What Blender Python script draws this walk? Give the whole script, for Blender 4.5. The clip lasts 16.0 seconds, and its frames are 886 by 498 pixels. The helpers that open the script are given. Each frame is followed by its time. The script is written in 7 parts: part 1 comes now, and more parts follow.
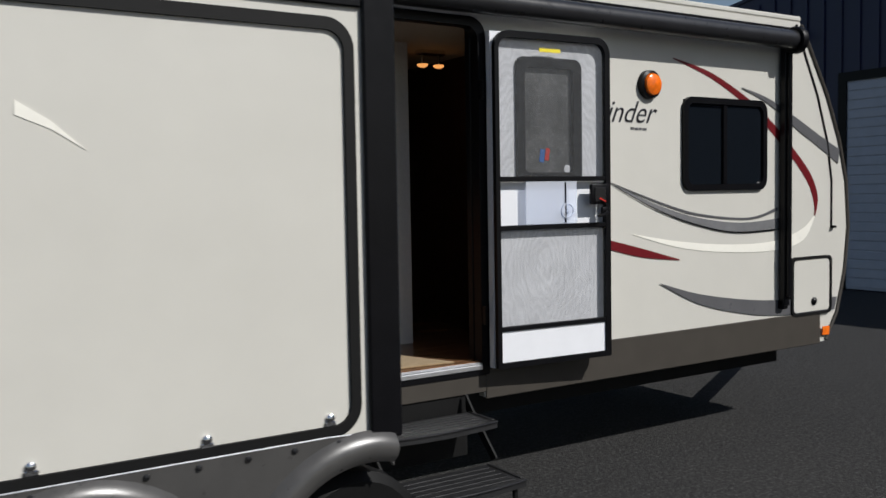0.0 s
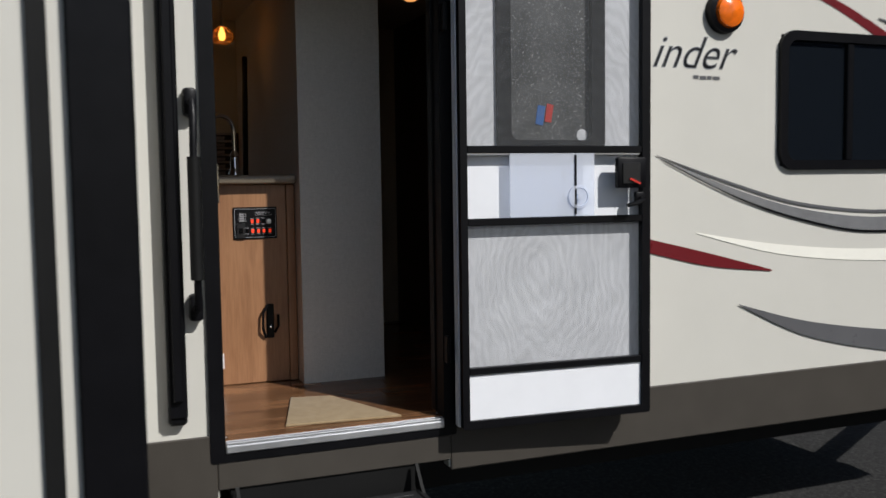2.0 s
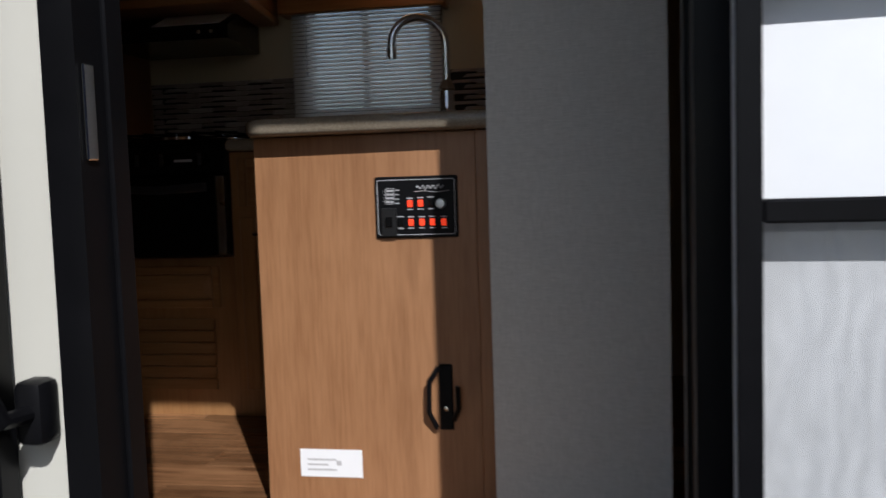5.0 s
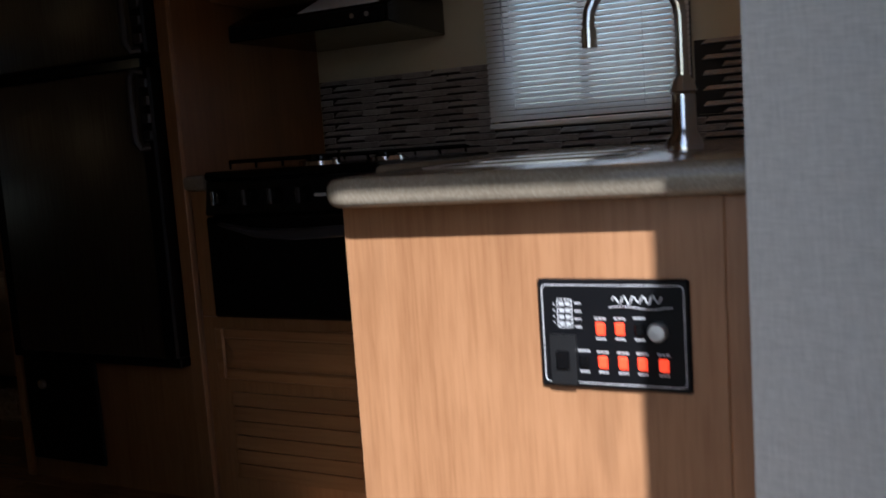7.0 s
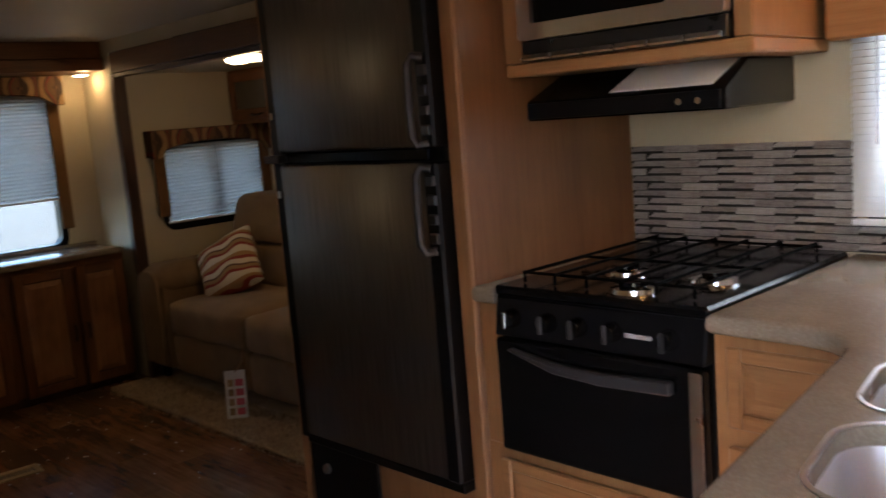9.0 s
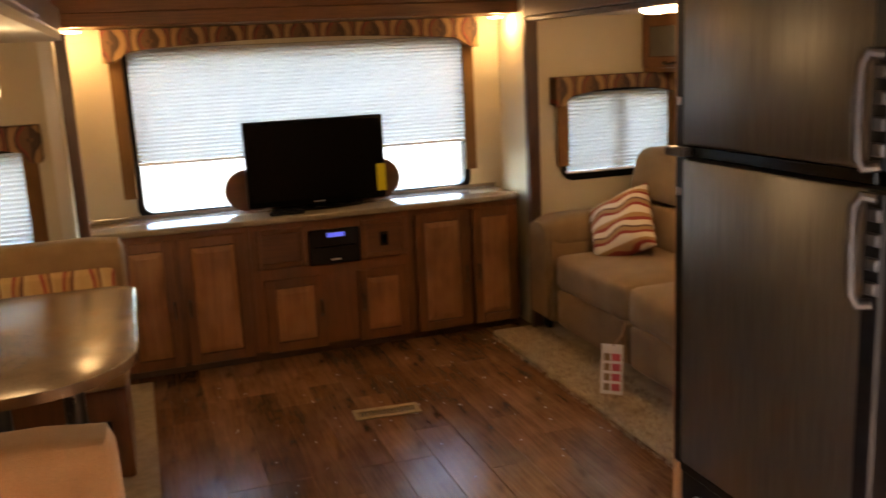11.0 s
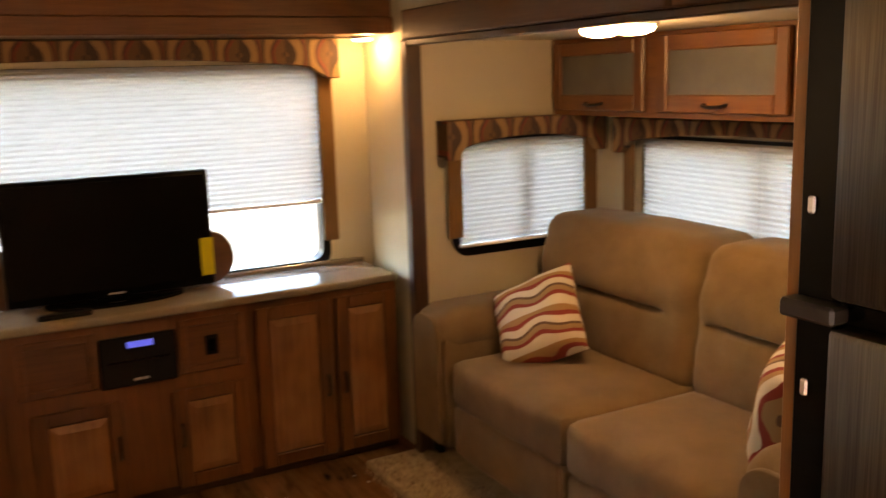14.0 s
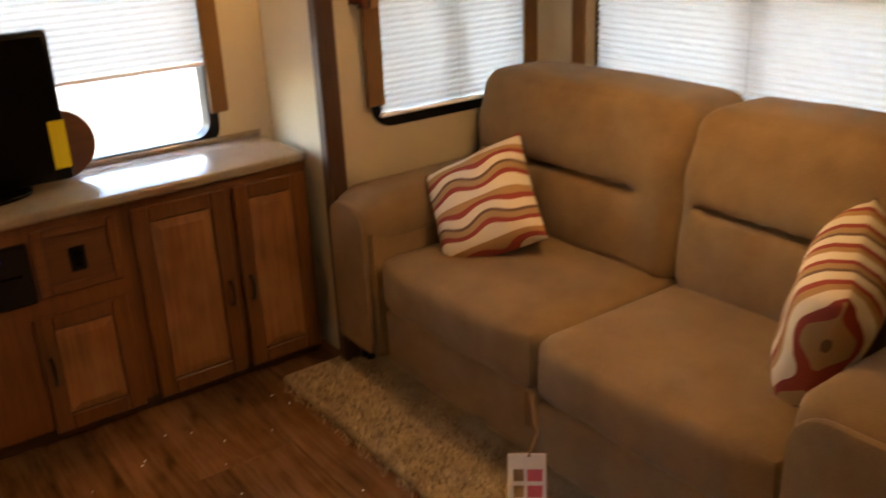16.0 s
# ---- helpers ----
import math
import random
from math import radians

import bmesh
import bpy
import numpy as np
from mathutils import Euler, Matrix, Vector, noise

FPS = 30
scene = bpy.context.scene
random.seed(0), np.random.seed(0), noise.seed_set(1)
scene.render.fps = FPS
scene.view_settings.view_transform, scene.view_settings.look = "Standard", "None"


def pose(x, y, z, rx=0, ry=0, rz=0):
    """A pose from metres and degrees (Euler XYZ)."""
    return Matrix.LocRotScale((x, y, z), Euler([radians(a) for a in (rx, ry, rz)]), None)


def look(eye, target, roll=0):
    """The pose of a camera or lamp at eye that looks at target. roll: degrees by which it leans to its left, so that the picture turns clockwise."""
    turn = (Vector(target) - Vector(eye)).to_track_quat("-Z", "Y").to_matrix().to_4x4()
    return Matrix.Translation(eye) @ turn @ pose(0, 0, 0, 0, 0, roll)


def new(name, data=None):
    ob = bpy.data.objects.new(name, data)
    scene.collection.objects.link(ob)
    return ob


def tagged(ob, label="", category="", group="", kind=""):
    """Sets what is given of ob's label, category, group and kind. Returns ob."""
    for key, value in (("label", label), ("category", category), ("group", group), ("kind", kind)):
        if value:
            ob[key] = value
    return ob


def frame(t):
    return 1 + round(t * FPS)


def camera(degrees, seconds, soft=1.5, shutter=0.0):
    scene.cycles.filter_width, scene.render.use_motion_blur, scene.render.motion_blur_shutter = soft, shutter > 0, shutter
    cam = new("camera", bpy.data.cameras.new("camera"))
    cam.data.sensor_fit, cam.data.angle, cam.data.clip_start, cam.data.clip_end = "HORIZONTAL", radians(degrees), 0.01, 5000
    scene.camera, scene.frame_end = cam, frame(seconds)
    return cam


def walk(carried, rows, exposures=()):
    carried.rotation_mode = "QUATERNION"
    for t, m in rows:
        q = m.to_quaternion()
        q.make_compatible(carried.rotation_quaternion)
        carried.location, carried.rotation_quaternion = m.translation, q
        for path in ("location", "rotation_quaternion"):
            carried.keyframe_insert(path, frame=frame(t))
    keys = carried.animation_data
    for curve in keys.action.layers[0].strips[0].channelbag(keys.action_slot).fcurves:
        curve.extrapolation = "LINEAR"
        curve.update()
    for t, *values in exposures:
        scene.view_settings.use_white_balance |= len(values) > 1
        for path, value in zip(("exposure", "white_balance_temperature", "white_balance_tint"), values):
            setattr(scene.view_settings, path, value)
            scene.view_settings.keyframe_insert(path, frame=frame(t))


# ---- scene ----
cam = camera(52.2, 16.0, soft=1.5, shutter=0.5)
PATH = [
    (0, (-1.989, -3.968, 0.899), (-0.912, -2.287, 0.779), -1.0),
    (0.5, (-1.551, -3.875, 0.875), (-0.558, -2.144, 0.747), -1.1),
    (1, (-1.176, -3.596, 0.859), (-0.236, -1.836, 0.724), -0.9),
    (1.5, (-0.802, -3.32, 0.853), (0.056, -1.519, 0.714), -0.7),
    (2, (-0.434, -3.073, 0.85), (0.306, -1.22, 0.709), -0.8),
    (2.5, (-0.096, -2.761, 0.834), (0.508, -0.859, 0.702), -1.1),
    (3, (0.228, -2.444, 0.79), (0.65, -0.493, 0.677), -1.4),
    (3.5, (0.478, -2.082, 0.768), (0.684, -0.098, 0.632), -1.7),
    (4, (0.577, -1.715, 0.762), (0.613, 0.278, 0.59), -1.5),
    (4.2, (0.608, -1.597, 0.76), (0.577, 0.395, 0.582), -1.4),
    (6.3, (0.707, -0.421, 0.796), (-0.123, 1.394, 0.679), -3.2),
    (6.5, (0.665, -0.338, 0.83), (-0.197, 1.461, 0.693), -3.4),
    (7, (0.58, -0.202, 0.94), (-0.337, 1.56, 0.712), -4.0),
    (7.5, (0.503, -0.072, 1.067), (-0.53, 1.622, 0.826), -4.8),
    (8, (0.398, 0.014, 1.171), (-0.737, 1.642, 0.923), -3.8),
    (8.5, (0.344, 0.073, 1.235), (-0.934, 1.591, 0.977), -4.1),
    (9, (0.317, 0.154, 1.308), (-1.111, 1.522, 1.007), -4.6),
    (9.5, (0.283, 0.215, 1.362), (-1.272, 1.424, 1.016), -4.5),
    (10, (0.231, 0.262, 1.43), (-1.426, 1.312, 1.04), -3.8),
    (10.2, (0.2, 0.285, 1.466), (-1.498, 1.256, 1.059), -3.6),
    (12.3, (-0.368, 0.503, 1.466), (-2.316, 0.751, 1.087), -1.6),
    (12.5, (-0.475, 0.537, 1.436), (-2.418, 0.829, 1.065), -1.4),
    (13, (-0.767, 0.562, 1.444), (-2.661, 1.07, 1.053), -1.3),
    (13.5, (-0.963, 0.655, 1.496), (-2.789, 1.367, 1.094), -1.7),
    (14, (-1.142, 0.741, 1.486), (-2.873, 1.672, 1.115), -1.8),
    (14.5, (-1.329, 0.718, 1.548), (-2.897, 1.895, 1.152), -2.1),
    (15, (-1.489, 0.735, 1.554), (-2.945, 2.022, 1.082), -2.3),
    (15.5, (-1.641, 0.815, 1.517), (-3.076, 2.077, 0.927), -2.5),
    (16, (-1.755, 0.939, 1.488), (-3.271, 2.02, 0.758), -2.6),
]
EXPOSURES = [(0, 0.0, 6500, 10), (2.0, 0.0, 6500, 10), (3.0, -0.15, 6500, 10), (4.2, -0.1, 6500, 10), (6.3, 1.15, 5800, 10), (7.0, 1.4, 5800, 9), (7.5, 1.7, 5900, 9), (8.0, 2.8, 6300, 11), (8.5, 3.7, 6100, 10), (9.0, 4.4, 6100, 10),
             (9.5, 5.55, 6300, 10), (10.2, 6.25, 6900, 12), (12.5, 6.3, 8300, 20), (13.0, 5.95, 8300, 19), (13.5, 6.05, 8400, 20), (14.0, 6.3, 8500, 20), (16, 6.45, 8200, 20)]
walk(cam, [(t, look(eye, target, roll)) for t, eye, target, roll in PATH], EXPOSURES)

# ---- world, sun and exposure ----
SUN_FROM = Vector((0.36, -0.66, 0.665)).normalized()
world = bpy.data.worlds.new("sky")
scene.world = world
world.use_nodes = True
wn = world.node_tree
sky = wn.nodes.new("ShaderNodeTexSky")
sky.sky_type, sky.sun_disc = "NISHITA", False
sky.sun_elevation = math.asin(SUN_FROM.z)
sky.sun_rotation = math.atan2(SUN_FROM.x, SUN_FROM.y)
wn.links.new(sky.outputs["Color"], wn.nodes["Background"].inputs["Color"])
wn.nodes["Background"].inputs["Strength"].default_value = 0.065
sun = new("sun", bpy.data.lights.new("sun", "SUN"))
sun.data.energy, sun.data.angle, sun.data.color = 4.2, radians(0.5), (1.0, 0.985, 0.96)
sun.matrix_world = look(SUN_FROM * 20, (0, 0, 0))


def warm_lamp(name, at, power, radius=0.05, color=(1.0, 0.62, 0.29)):
    li = new(name, bpy.data.lights.new(name, "POINT"))
    li.data.energy, li.data.shadow_soft_size, li.data.color = power, radius, color
    li.location = at
    return li


def day_panel(name, at, toward, w, h, power):
    """Daylight that a window's shade passes on into the room."""
    li = new(name, bpy.data.lights.new(name, "AREA"))
    li.data.shape, li.data.size, li.data.size_y, li.data.energy, li.data.color = "RECTANGLE", w, h, power, (0.93, 0.97, 1.0)
    li.matrix_world = look(at, toward)
    return li



# ---- materials ----
def rgb(c):
    return (c[0], c[1], c[2], 1.0)


def basic(name):
    m = bpy.data.materials.new(name)
    m.use_nodes = True
    nt = m.node_tree
    return m, nt, nt.nodes["Principled BSDF"]


def coords(nt, scale=(1, 1, 1)):
    tc, mp = nt.nodes.new("ShaderNodeTexCoord"), nt.nodes.new("ShaderNodeMapping")
    mp.inputs["Scale"].default_value = scale
    nt.links.new(tc.outputs["Object"], mp.inputs["Vector"])
    return mp.outputs["Vector"]


def noise_tex(nt, vec, scale, detail=4, rough=0.6):
    n = nt.nodes.new("ShaderNodeTexNoise")
    n.inputs["Scale"].default_value, n.inputs["Detail"].default_value, n.inputs["Roughness"].default_value = scale, detail, rough
    nt.links.new(vec, n.inputs["Vector"])
    return n.outputs["Fac"]


def ramp(nt, fac, stops):
    r = nt.nodes.new("ShaderNodeValToRGB")
    e = r.color_ramp.elements
    while len(e) < len(stops):
        e.new(0.5)
    for k, (p, c) in zip(e, stops):
        k.position, k.color = p, rgb(c)
    nt.links.new(fac, r.inputs["Fac"])
    return r.outputs["Color"]


def mix(nt, fac, a, b, how="MIX"):
    n = nt.nodes.new("ShaderNodeMix")
    n.data_type, n.blend_type = "RGBA", how
    for sock, v in ((n.inputs["Factor"], fac), (n.inputs["A"], a), (n.inputs["B"], b)):
        if isinstance(v, (int, float)):
            sock.default_value = v
        elif isinstance(v, tuple):
            sock.default_value = rgb(v)
        else:
            nt.links.new(v, sock)
    return n.outputs["Result"]


def relief(nt, bsdf, height, strength, dist=0.002):
    b = nt.nodes.new("ShaderNodeBump")
    b.inputs["Strength"].default_value, b.inputs["Distance"].default_value = strength, dist
    nt.links.new(height, b.inputs["Height"])
    nt.links.new(b.outputs["Normal"], bsdf.inputs["Normal"])


def plain(name, c, rough=0.5, metal=0.0, vary=0.12, scale=6.0, bump=0.05, fine=180.0, spec=0.5):
    """Paint, plastic or metal: two scales of variation and a fine relief."""
    m, nt, b = basic(name)
    v = coords(nt)
    big, small = noise_tex(nt, v, scale), noise_tex(nt, v, fine, 2)
    dark = tuple(x * (1 - vary) for x in c)
    lite = tuple(min(1, x * (1 + vary)) for x in c)
    col = ramp(nt, big, [(0.3, dark), (0.7, lite)])
    col = mix(nt, 0.12, col, ramp(nt, small, [(0.3, dark), (0.7, lite)]), "MIX")
    nt.links.new(col, b.inputs["Base Color"])
    rr = nt.nodes.new("ShaderNodeMapRange")
    rr.inputs["To Min"].default_value, rr.inputs["To Max"].default_value = max(0.03, rough - 0.08), min(1, rough + 0.08)
    nt.links.new(noise_tex(nt, v, scale * 4), rr.inputs["Value"])
    nt.links.new(rr.outputs["Result"], b.inputs["Roughness"])
    b.inputs["Metallic"].default_value = metal
    b.inputs["Specular IOR Level"].default_value = spec
    if bump:
        relief(nt, b, small, bump, 0.001)
    return m


def wood(name, dark, mid, lite, axis="z", rough=0.42, size=1.0, streak=0.6, tone=(0.86, 1.12), knots=0.0):
    """Grain that runs along one axis."""
    m, nt, b = basic(name)
    s = {"x": (0.06, 1, 1), "y": (1, 0.06, 1), "z": (1, 1, 0.06)}[axis]
    info = nt.nodes.new("ShaderNodeObjectInfo")
    shift = nt.nodes.new("ShaderNodeVectorMath")
    shift.operation = "MULTIPLY_ADD"
    cmb = nt.nodes.new("ShaderNodeCombineXYZ")
    for sock in cmb.inputs:
        nt.links.new(info.outputs["Random"], sock)
    nt.links.new(cmb.outputs[0], shift.inputs[0])
    shift.inputs[1].default_value = (13.0, 29.0, 41.0)
    nt.links.new(coords(nt, s), shift.inputs[2])
    v = shift.outputs[0]
    grain, fine = noise_tex(nt, v, 22 * size, 6, 0.65), noise_tex(nt, v, 150 * size, 3, 0.6)
    patch = noise_tex(nt, coords(nt), 3.0, 3)
    col = ramp(nt, grain, [(0.28, dark), (0.5, mid), (0.75, lite)])
    col = mix(nt, 0.35, col, ramp(nt, fine, [(0.35, dark), (0.6, lite)]))
    col = mix(nt, streak * 0.5, col, ramp(nt, patch, [(0.3, dark), (0.7, lite)]))
    if knots:
        dots = ramp(nt, noise_tex(nt, coords(nt, tuple(0.35 if k < 1 else 1 for k in s)), 11.0, 2, 0.4), [(0.62, (1, 1, 1)), (0.72, (0.35, 0.3, 0.28))])
        col = mix(nt, knots, col, dots, "MULTIPLY")
    hue = nt.nodes.new("ShaderNodeHueSaturation")
    mr = nt.nodes.new("ShaderNodeMapRange")
    mr.inputs["To Min"].default_value, mr.inputs["To Max"].default_value = tone
    nt.links.new(info.outputs["Random"], mr.inputs["Value"])
    nt.links.new(mr.outputs["Result"], hue.inputs["Value"])
    nt.links.new(col, hue.inputs["Color"])
    nt.links.new(hue.outputs["Color"], b.inputs["Base Color"])
    b.inputs["Roughness"].default_value = rough
    relief(nt, b, fine, 0.12, 0.001)
    return m


def fabric(name, stops, weave=420.0, bump=0.5, scale=5.0, rough=0.95):
    m, nt, b = basic(name)
    v = coords(nt)
    big, fine = noise_tex(nt, v, scale, 5), noise_tex(nt, v, weave, 2)
    col = ramp(nt, big, stops)
    col = mix(nt, 0.35, col, ramp(nt, fine, [(0.3, stops[0][1]), (0.7, stops[-1][1])]))
    nt.links.new(col, b.inputs["Base Color"])
    b.inputs["Roughness"].default_value = rough
    b.inputs["Specular IOR Level"].default_value = 0.15
    b.inputs["Sheen Weight"].default_value = 0.15
    relief(nt, b, fine, bump, 0.002)
    return m


def glow(name, c, strength):
    m, nt, b = basic(name)
    b.inputs["Base Color"].default_value = rgb(c)
    b.inputs["Emission Color"].default_value = rgb(c)
    b.inputs["Emission Strength"].default_value = strength
    return m


# ---- shapes ----
def bm_box(x0, x1, y0, y1, z0, z1, bev=0.0, seg=1, bm=None):
    made = bmesh.new()
    bmesh.ops.create_cube(made, size=1)
    for v in made.verts:
        v.co = ((x0 + x1) / 2 + v.co.x * (x1 - x0), (y0 + y1) / 2 + v.co.y * (y1 - y0), (z0 + z1) / 2 + v.co.z * (z1 - z0))
    if bev:
        bmesh.ops.bevel(made, geom=made.edges[:], offset=min(bev, 0.45 * min(abs(x1 - x0), abs(y1 - y0), abs(z1 - z0))), segments=seg, affect="EDGES", profile=0.5)
    return joined(bm, made)


def joined(bm, extra):
    if bm is None:
        return extra
    me = bpy.data.meshes.new("tmp")
    extra.to_mesh(me)
    extra.free()
    bm.from_mesh(me)
    bpy.data.meshes.remove(me)
    return bm


def bm_prism(pts, axis, a, b, bev=0.0, seg=1, bm=None):
    """A flat outline given in the two other axes, in order, drawn out along axis from a to b."""
    made = bmesh.new()

    def at(p, d):
        return {"x": (d, p[0], p[1]), "y": (p[0], d, p[1]), "z": (p[0], p[1], d)}[axis]

    low, high = [made.verts.new(at(p, a)) for p in pts], [made.verts.new(at(p, b)) for p in pts]
    n = len(pts)
    made.faces.new(low[::-1])
    made.faces.new(high)
    for i in range(n):
        made.faces.new((low[i], low[(i + 1) % n], high[(i + 1) % n], high[i]))
    bmesh.ops.recalc_face_normals(made, faces=made.faces[:])
    if bev:
        rim = [e for e in made.edges if len(e.link_faces) == 2 and e.calc_face_angle(0) > 0.6]
        bmesh.ops.bevel(made, geom=rim, offset=bev, segments=seg, affect="EDGES", profile=0.5)
    return joined(bm, made)


def rounded(x0, x1, y0, y1, r, n=6):
    """The outline of a rectangle with rounded corners; r may be four radii from the lower left, round to the left."""
    rs = r if isinstance(r, (tuple, list)) else (r,) * 4
    out = []
    for (cx, cy, a0), k in zip(((x0, y0, 180), (x1, y0, 270), (x1, y1, 0), (x0, y1, 90)), rs):
        if k <= 0:
            out.append((cx, cy))
            continue
        mx, my = cx + (k if cx == x0 else -k), cy + (k if cy == y0 else -k)
        for i in range(n + 1):
            a = radians(a0 + 90 * i / n)
            out.append((mx + k * math.cos(a), my + k * math.sin(a)))
    return out


def bm_ring(outer, inner, axis, a, b, bm=None):
    """A frame between two outlines with as many points each, drawn out along axis."""
    made = bmesh.new()

    def at(p, d):
        return {"x": (d, p[0], p[1]), "y": (p[0], d, p[1]), "z": (p[0], p[1], d)}[axis]

    rows = [[made.verts.new(at(p, d)) for p in pts] for pts, d in ((outer, a), (outer, b), (inner, b), (inner, a))]
    n = len(outer)
    for k in range(4):
        r, s = rows[k], rows[(k + 1) % 4]
        for i in range(n):
            made.faces.new((r[i], r[(i + 1) % n], s[(i + 1) % n], s[i]))
    bmesh.ops.recalc_face_normals(made, faces=made.faces[:])
    return joined(bm, made)


def bm_tube(path, r, n=10, bm=None, close=True):
    """A round bar along a line of points; r may be a list."""
    made = bmesh.new()
    pts = [Vector(p) for p in path]
    rs = r if isinstance(r, (list, tuple)) else [r] * len(pts)
    up, rings = None, []
    for i, p in enumerate(pts):
        d = (pts[min(i + 1, len(pts) - 1)] - pts[max(i - 1, 0)]).normalized()
        if up is None:
            up = d.orthogonal().normalized()
        up = (up - d * up.dot(d)).normalized()
        side = d.cross(up)
        rings.append([made.verts.new(p + rs[i] * (math.cos(2 * math.pi * k / n) * up + math.sin(2 * math.pi * k / n) * side)) for k in range(n)])
    for a, b in zip(rings, rings[1:]):
        for k in range(n):
            made.faces.new((a[k], a[(k + 1) % n], b[(k + 1) % n], b[k]))
    if close:
        made.faces.new(rings[0][::-1])
        made.faces.new(rings[-1])
    bmesh.ops.recalc_face_normals(made, faces=made.faces[:])
    return joined(bm, made)


def bm_turned(profile, n=24, at=(0, 0, 0), axis="z", bm=None):
    """A body of revolution from (radius, height) pairs."""
    made, rings = bmesh.new(), []
    for r, h in profile:
        ring = []
        for k in range(n):
            c, s = r * math.cos(2 * math.pi * k / n), r * math.sin(2 * math.pi * k / n)
            p = {"z": (c, s, h), "y": (c, h, s), "x": (h, c, s)}[axis]
            ring.append(made.verts.new((at[0] + p[0], at[1] + p[1], at[2] + p[2])))
        rings.append(ring)
    for a, b in zip(rings, rings[1:]):
        for k in range(n):
            made.faces.new((a[k], a[(k + 1) % n], b[(k + 1) % n], b[k]))
    made.faces.new(rings[0][::-1])
    made.faces.new(rings[-1])
    bmesh.ops.remove_doubles(made, verts=made.verts[:], dist=1e-6)
    bmesh.ops.recalc_face_normals(made, faces=made.faces[:])
    return joined(bm, made)


def bm_grid(f, nu, nv, bm=None):
    """A sheet of points f(u, v), u and v from 0 to 1."""
    made = bmesh.new()
    g = [[made.verts.new(f(i / nu, j / nv)) for j in range(nv + 1)] for i in range(nu + 1)]
    for i in range(nu):
        for j in range(nv):
            made.faces.new((g[i][j], g[i + 1][j], g[i + 1][j + 1], g[i][j + 1]))
    return joined(bm, made)


def arc(cx, cy, r, a0, a1, n=8):
    return [(cx + r * math.cos(radians(a0 + (a1 - a0) * i / n)), cy + r * math.sin(radians(a0 + (a1 - a0) * i / n))) for i in range(n + 1)]


def part(name, bm, material, parent=None, label="", smooth=True):
    me = bpy.data.meshes.new(name)
    bm.to_mesh(me)
    bm.free()
    me.materials.append(material)
    if smooth:
        me.shade_smooth()
        me.set_sharp_from_angle(angle=radians(35))
    ob = new(name, me)
    if parent is not None:
        ob.parent = parent
        top = parent
        shift = Vector((0, 0, 0))
        while top is not None:
            shift += top.location
            top = top.parent
        me.transform(Matrix.Translation(-shift))
    if label:
        ob["label"] = label
    return ob


def thing(name, at, label, category, group="", kind=""):
    """An empty at the base of a thing; its parts are given in world metres."""
    e = new(name)
    e.location = at
    e.empty_display_size = 0.05
    return tagged(e, label, category, group, kind)


def setting(name, bm, material, label="", category=""):
    return tagged(part(name, bm, material), label, category, kind="structure")


def words(name, text, size, material, at, parent, rot=(90, 0, 0), depth=0.0006, shear=0.0, thin=0.0):
    """Lettering as a mesh part."""
    cu = bpy.data.curves.new(name, "FONT")
    cu.body, cu.size, cu.extrude, cu.shear, cu.offset, cu.align_x, cu.align_y = text, size, depth, shear, thin, "CENTER", "CENTER"
    tmp = bpy.data.objects.new(name + "_tmp", cu)
    me = bpy.data.meshes.new_from_object(tmp)
    bpy.data.objects.remove(tmp)
    me.transform(Matrix.Translation(at) @ Euler([radians(a) for a in rot]).to_matrix().to_4x4())
    bm = bmesh.new()
    bm.from_mesh(me)
    bpy.data.meshes.remove(me)
    return part(name, bm, material, parent, smooth=False)



CREAM = plain("cream_fibreglass", (0.565, 0.55, 0.50), 0.32, vary=0.03, scale=2.0, bump=0.02)
BLACK_TRIM = plain("black_trim", (0.004, 0.004, 0.005), 0.34, vary=0.2, bump=0.04, spec=0.16)
BLACK_RUBBER = plain("black_rubber", (0.006, 0.006, 0.006), 0.6, vary=0.2, spec=0.2)
BROWN_SKIRT = plain("dark_skirt", (0.05, 0.044, 0.037), 0.5, vary=0.1, spec=0.3)
WHITE_PAINT = plain("white_paint", (0.78, 0.79, 0.82), 0.4, vary=0.03, bump=0.03)
ALUMINIUM = plain("aluminium", (0.72, 0.73, 0.75), 0.35, 0.9, vary=0.1)
STEEL = plain("brushed_steel", (0.72, 0.72, 0.73), 0.3, 1.0, vary=0.05, scale=2, bump=0.0)
CHROME = plain("chrome", (0.75, 0.75, 0.76), 0.1, 1.0, vary=0.04)
DARK_METAL = plain("dark_metal", (0.03, 0.03, 0.032), 0.3, 0.6, vary=0.2)
BLACK_GLOSS = plain("black_gloss", (0.004, 0.004, 0.0045), 0.14, vary=0.1, bump=0.0, spec=0.16)
BLACK_PLASTIC = plain("black_plastic", (0.004, 0.004, 0.005), 0.4, vary=0.2, spec=0.16)
GREY_PLASTIC = plain("grey_plastic", (0.06, 0.058, 0.056), 0.3, vary=0.15, bump=0.2, fine=260)
ORANGE = plain("amber_lens", (0.85, 0.16, 0.01), 0.15, vary=0.2, scale=30)
RED_DECAL = plain("red_decal", (0.13, 0.009, 0.013), 0.3, vary=0.08)
GREY_DECAL = plain("grey_decal", (0.10, 0.10, 0.105), 0.3, vary=0.08)
SILVER_DECAL = plain("silver_decal", (0.52, 0.52, 0.53), 0.22, 0.7, vary=0.12, scale=8)
WHITE_DECAL = plain("ivory_decal", (0.82, 0.80, 0.72), 0.3, vary=0.04)
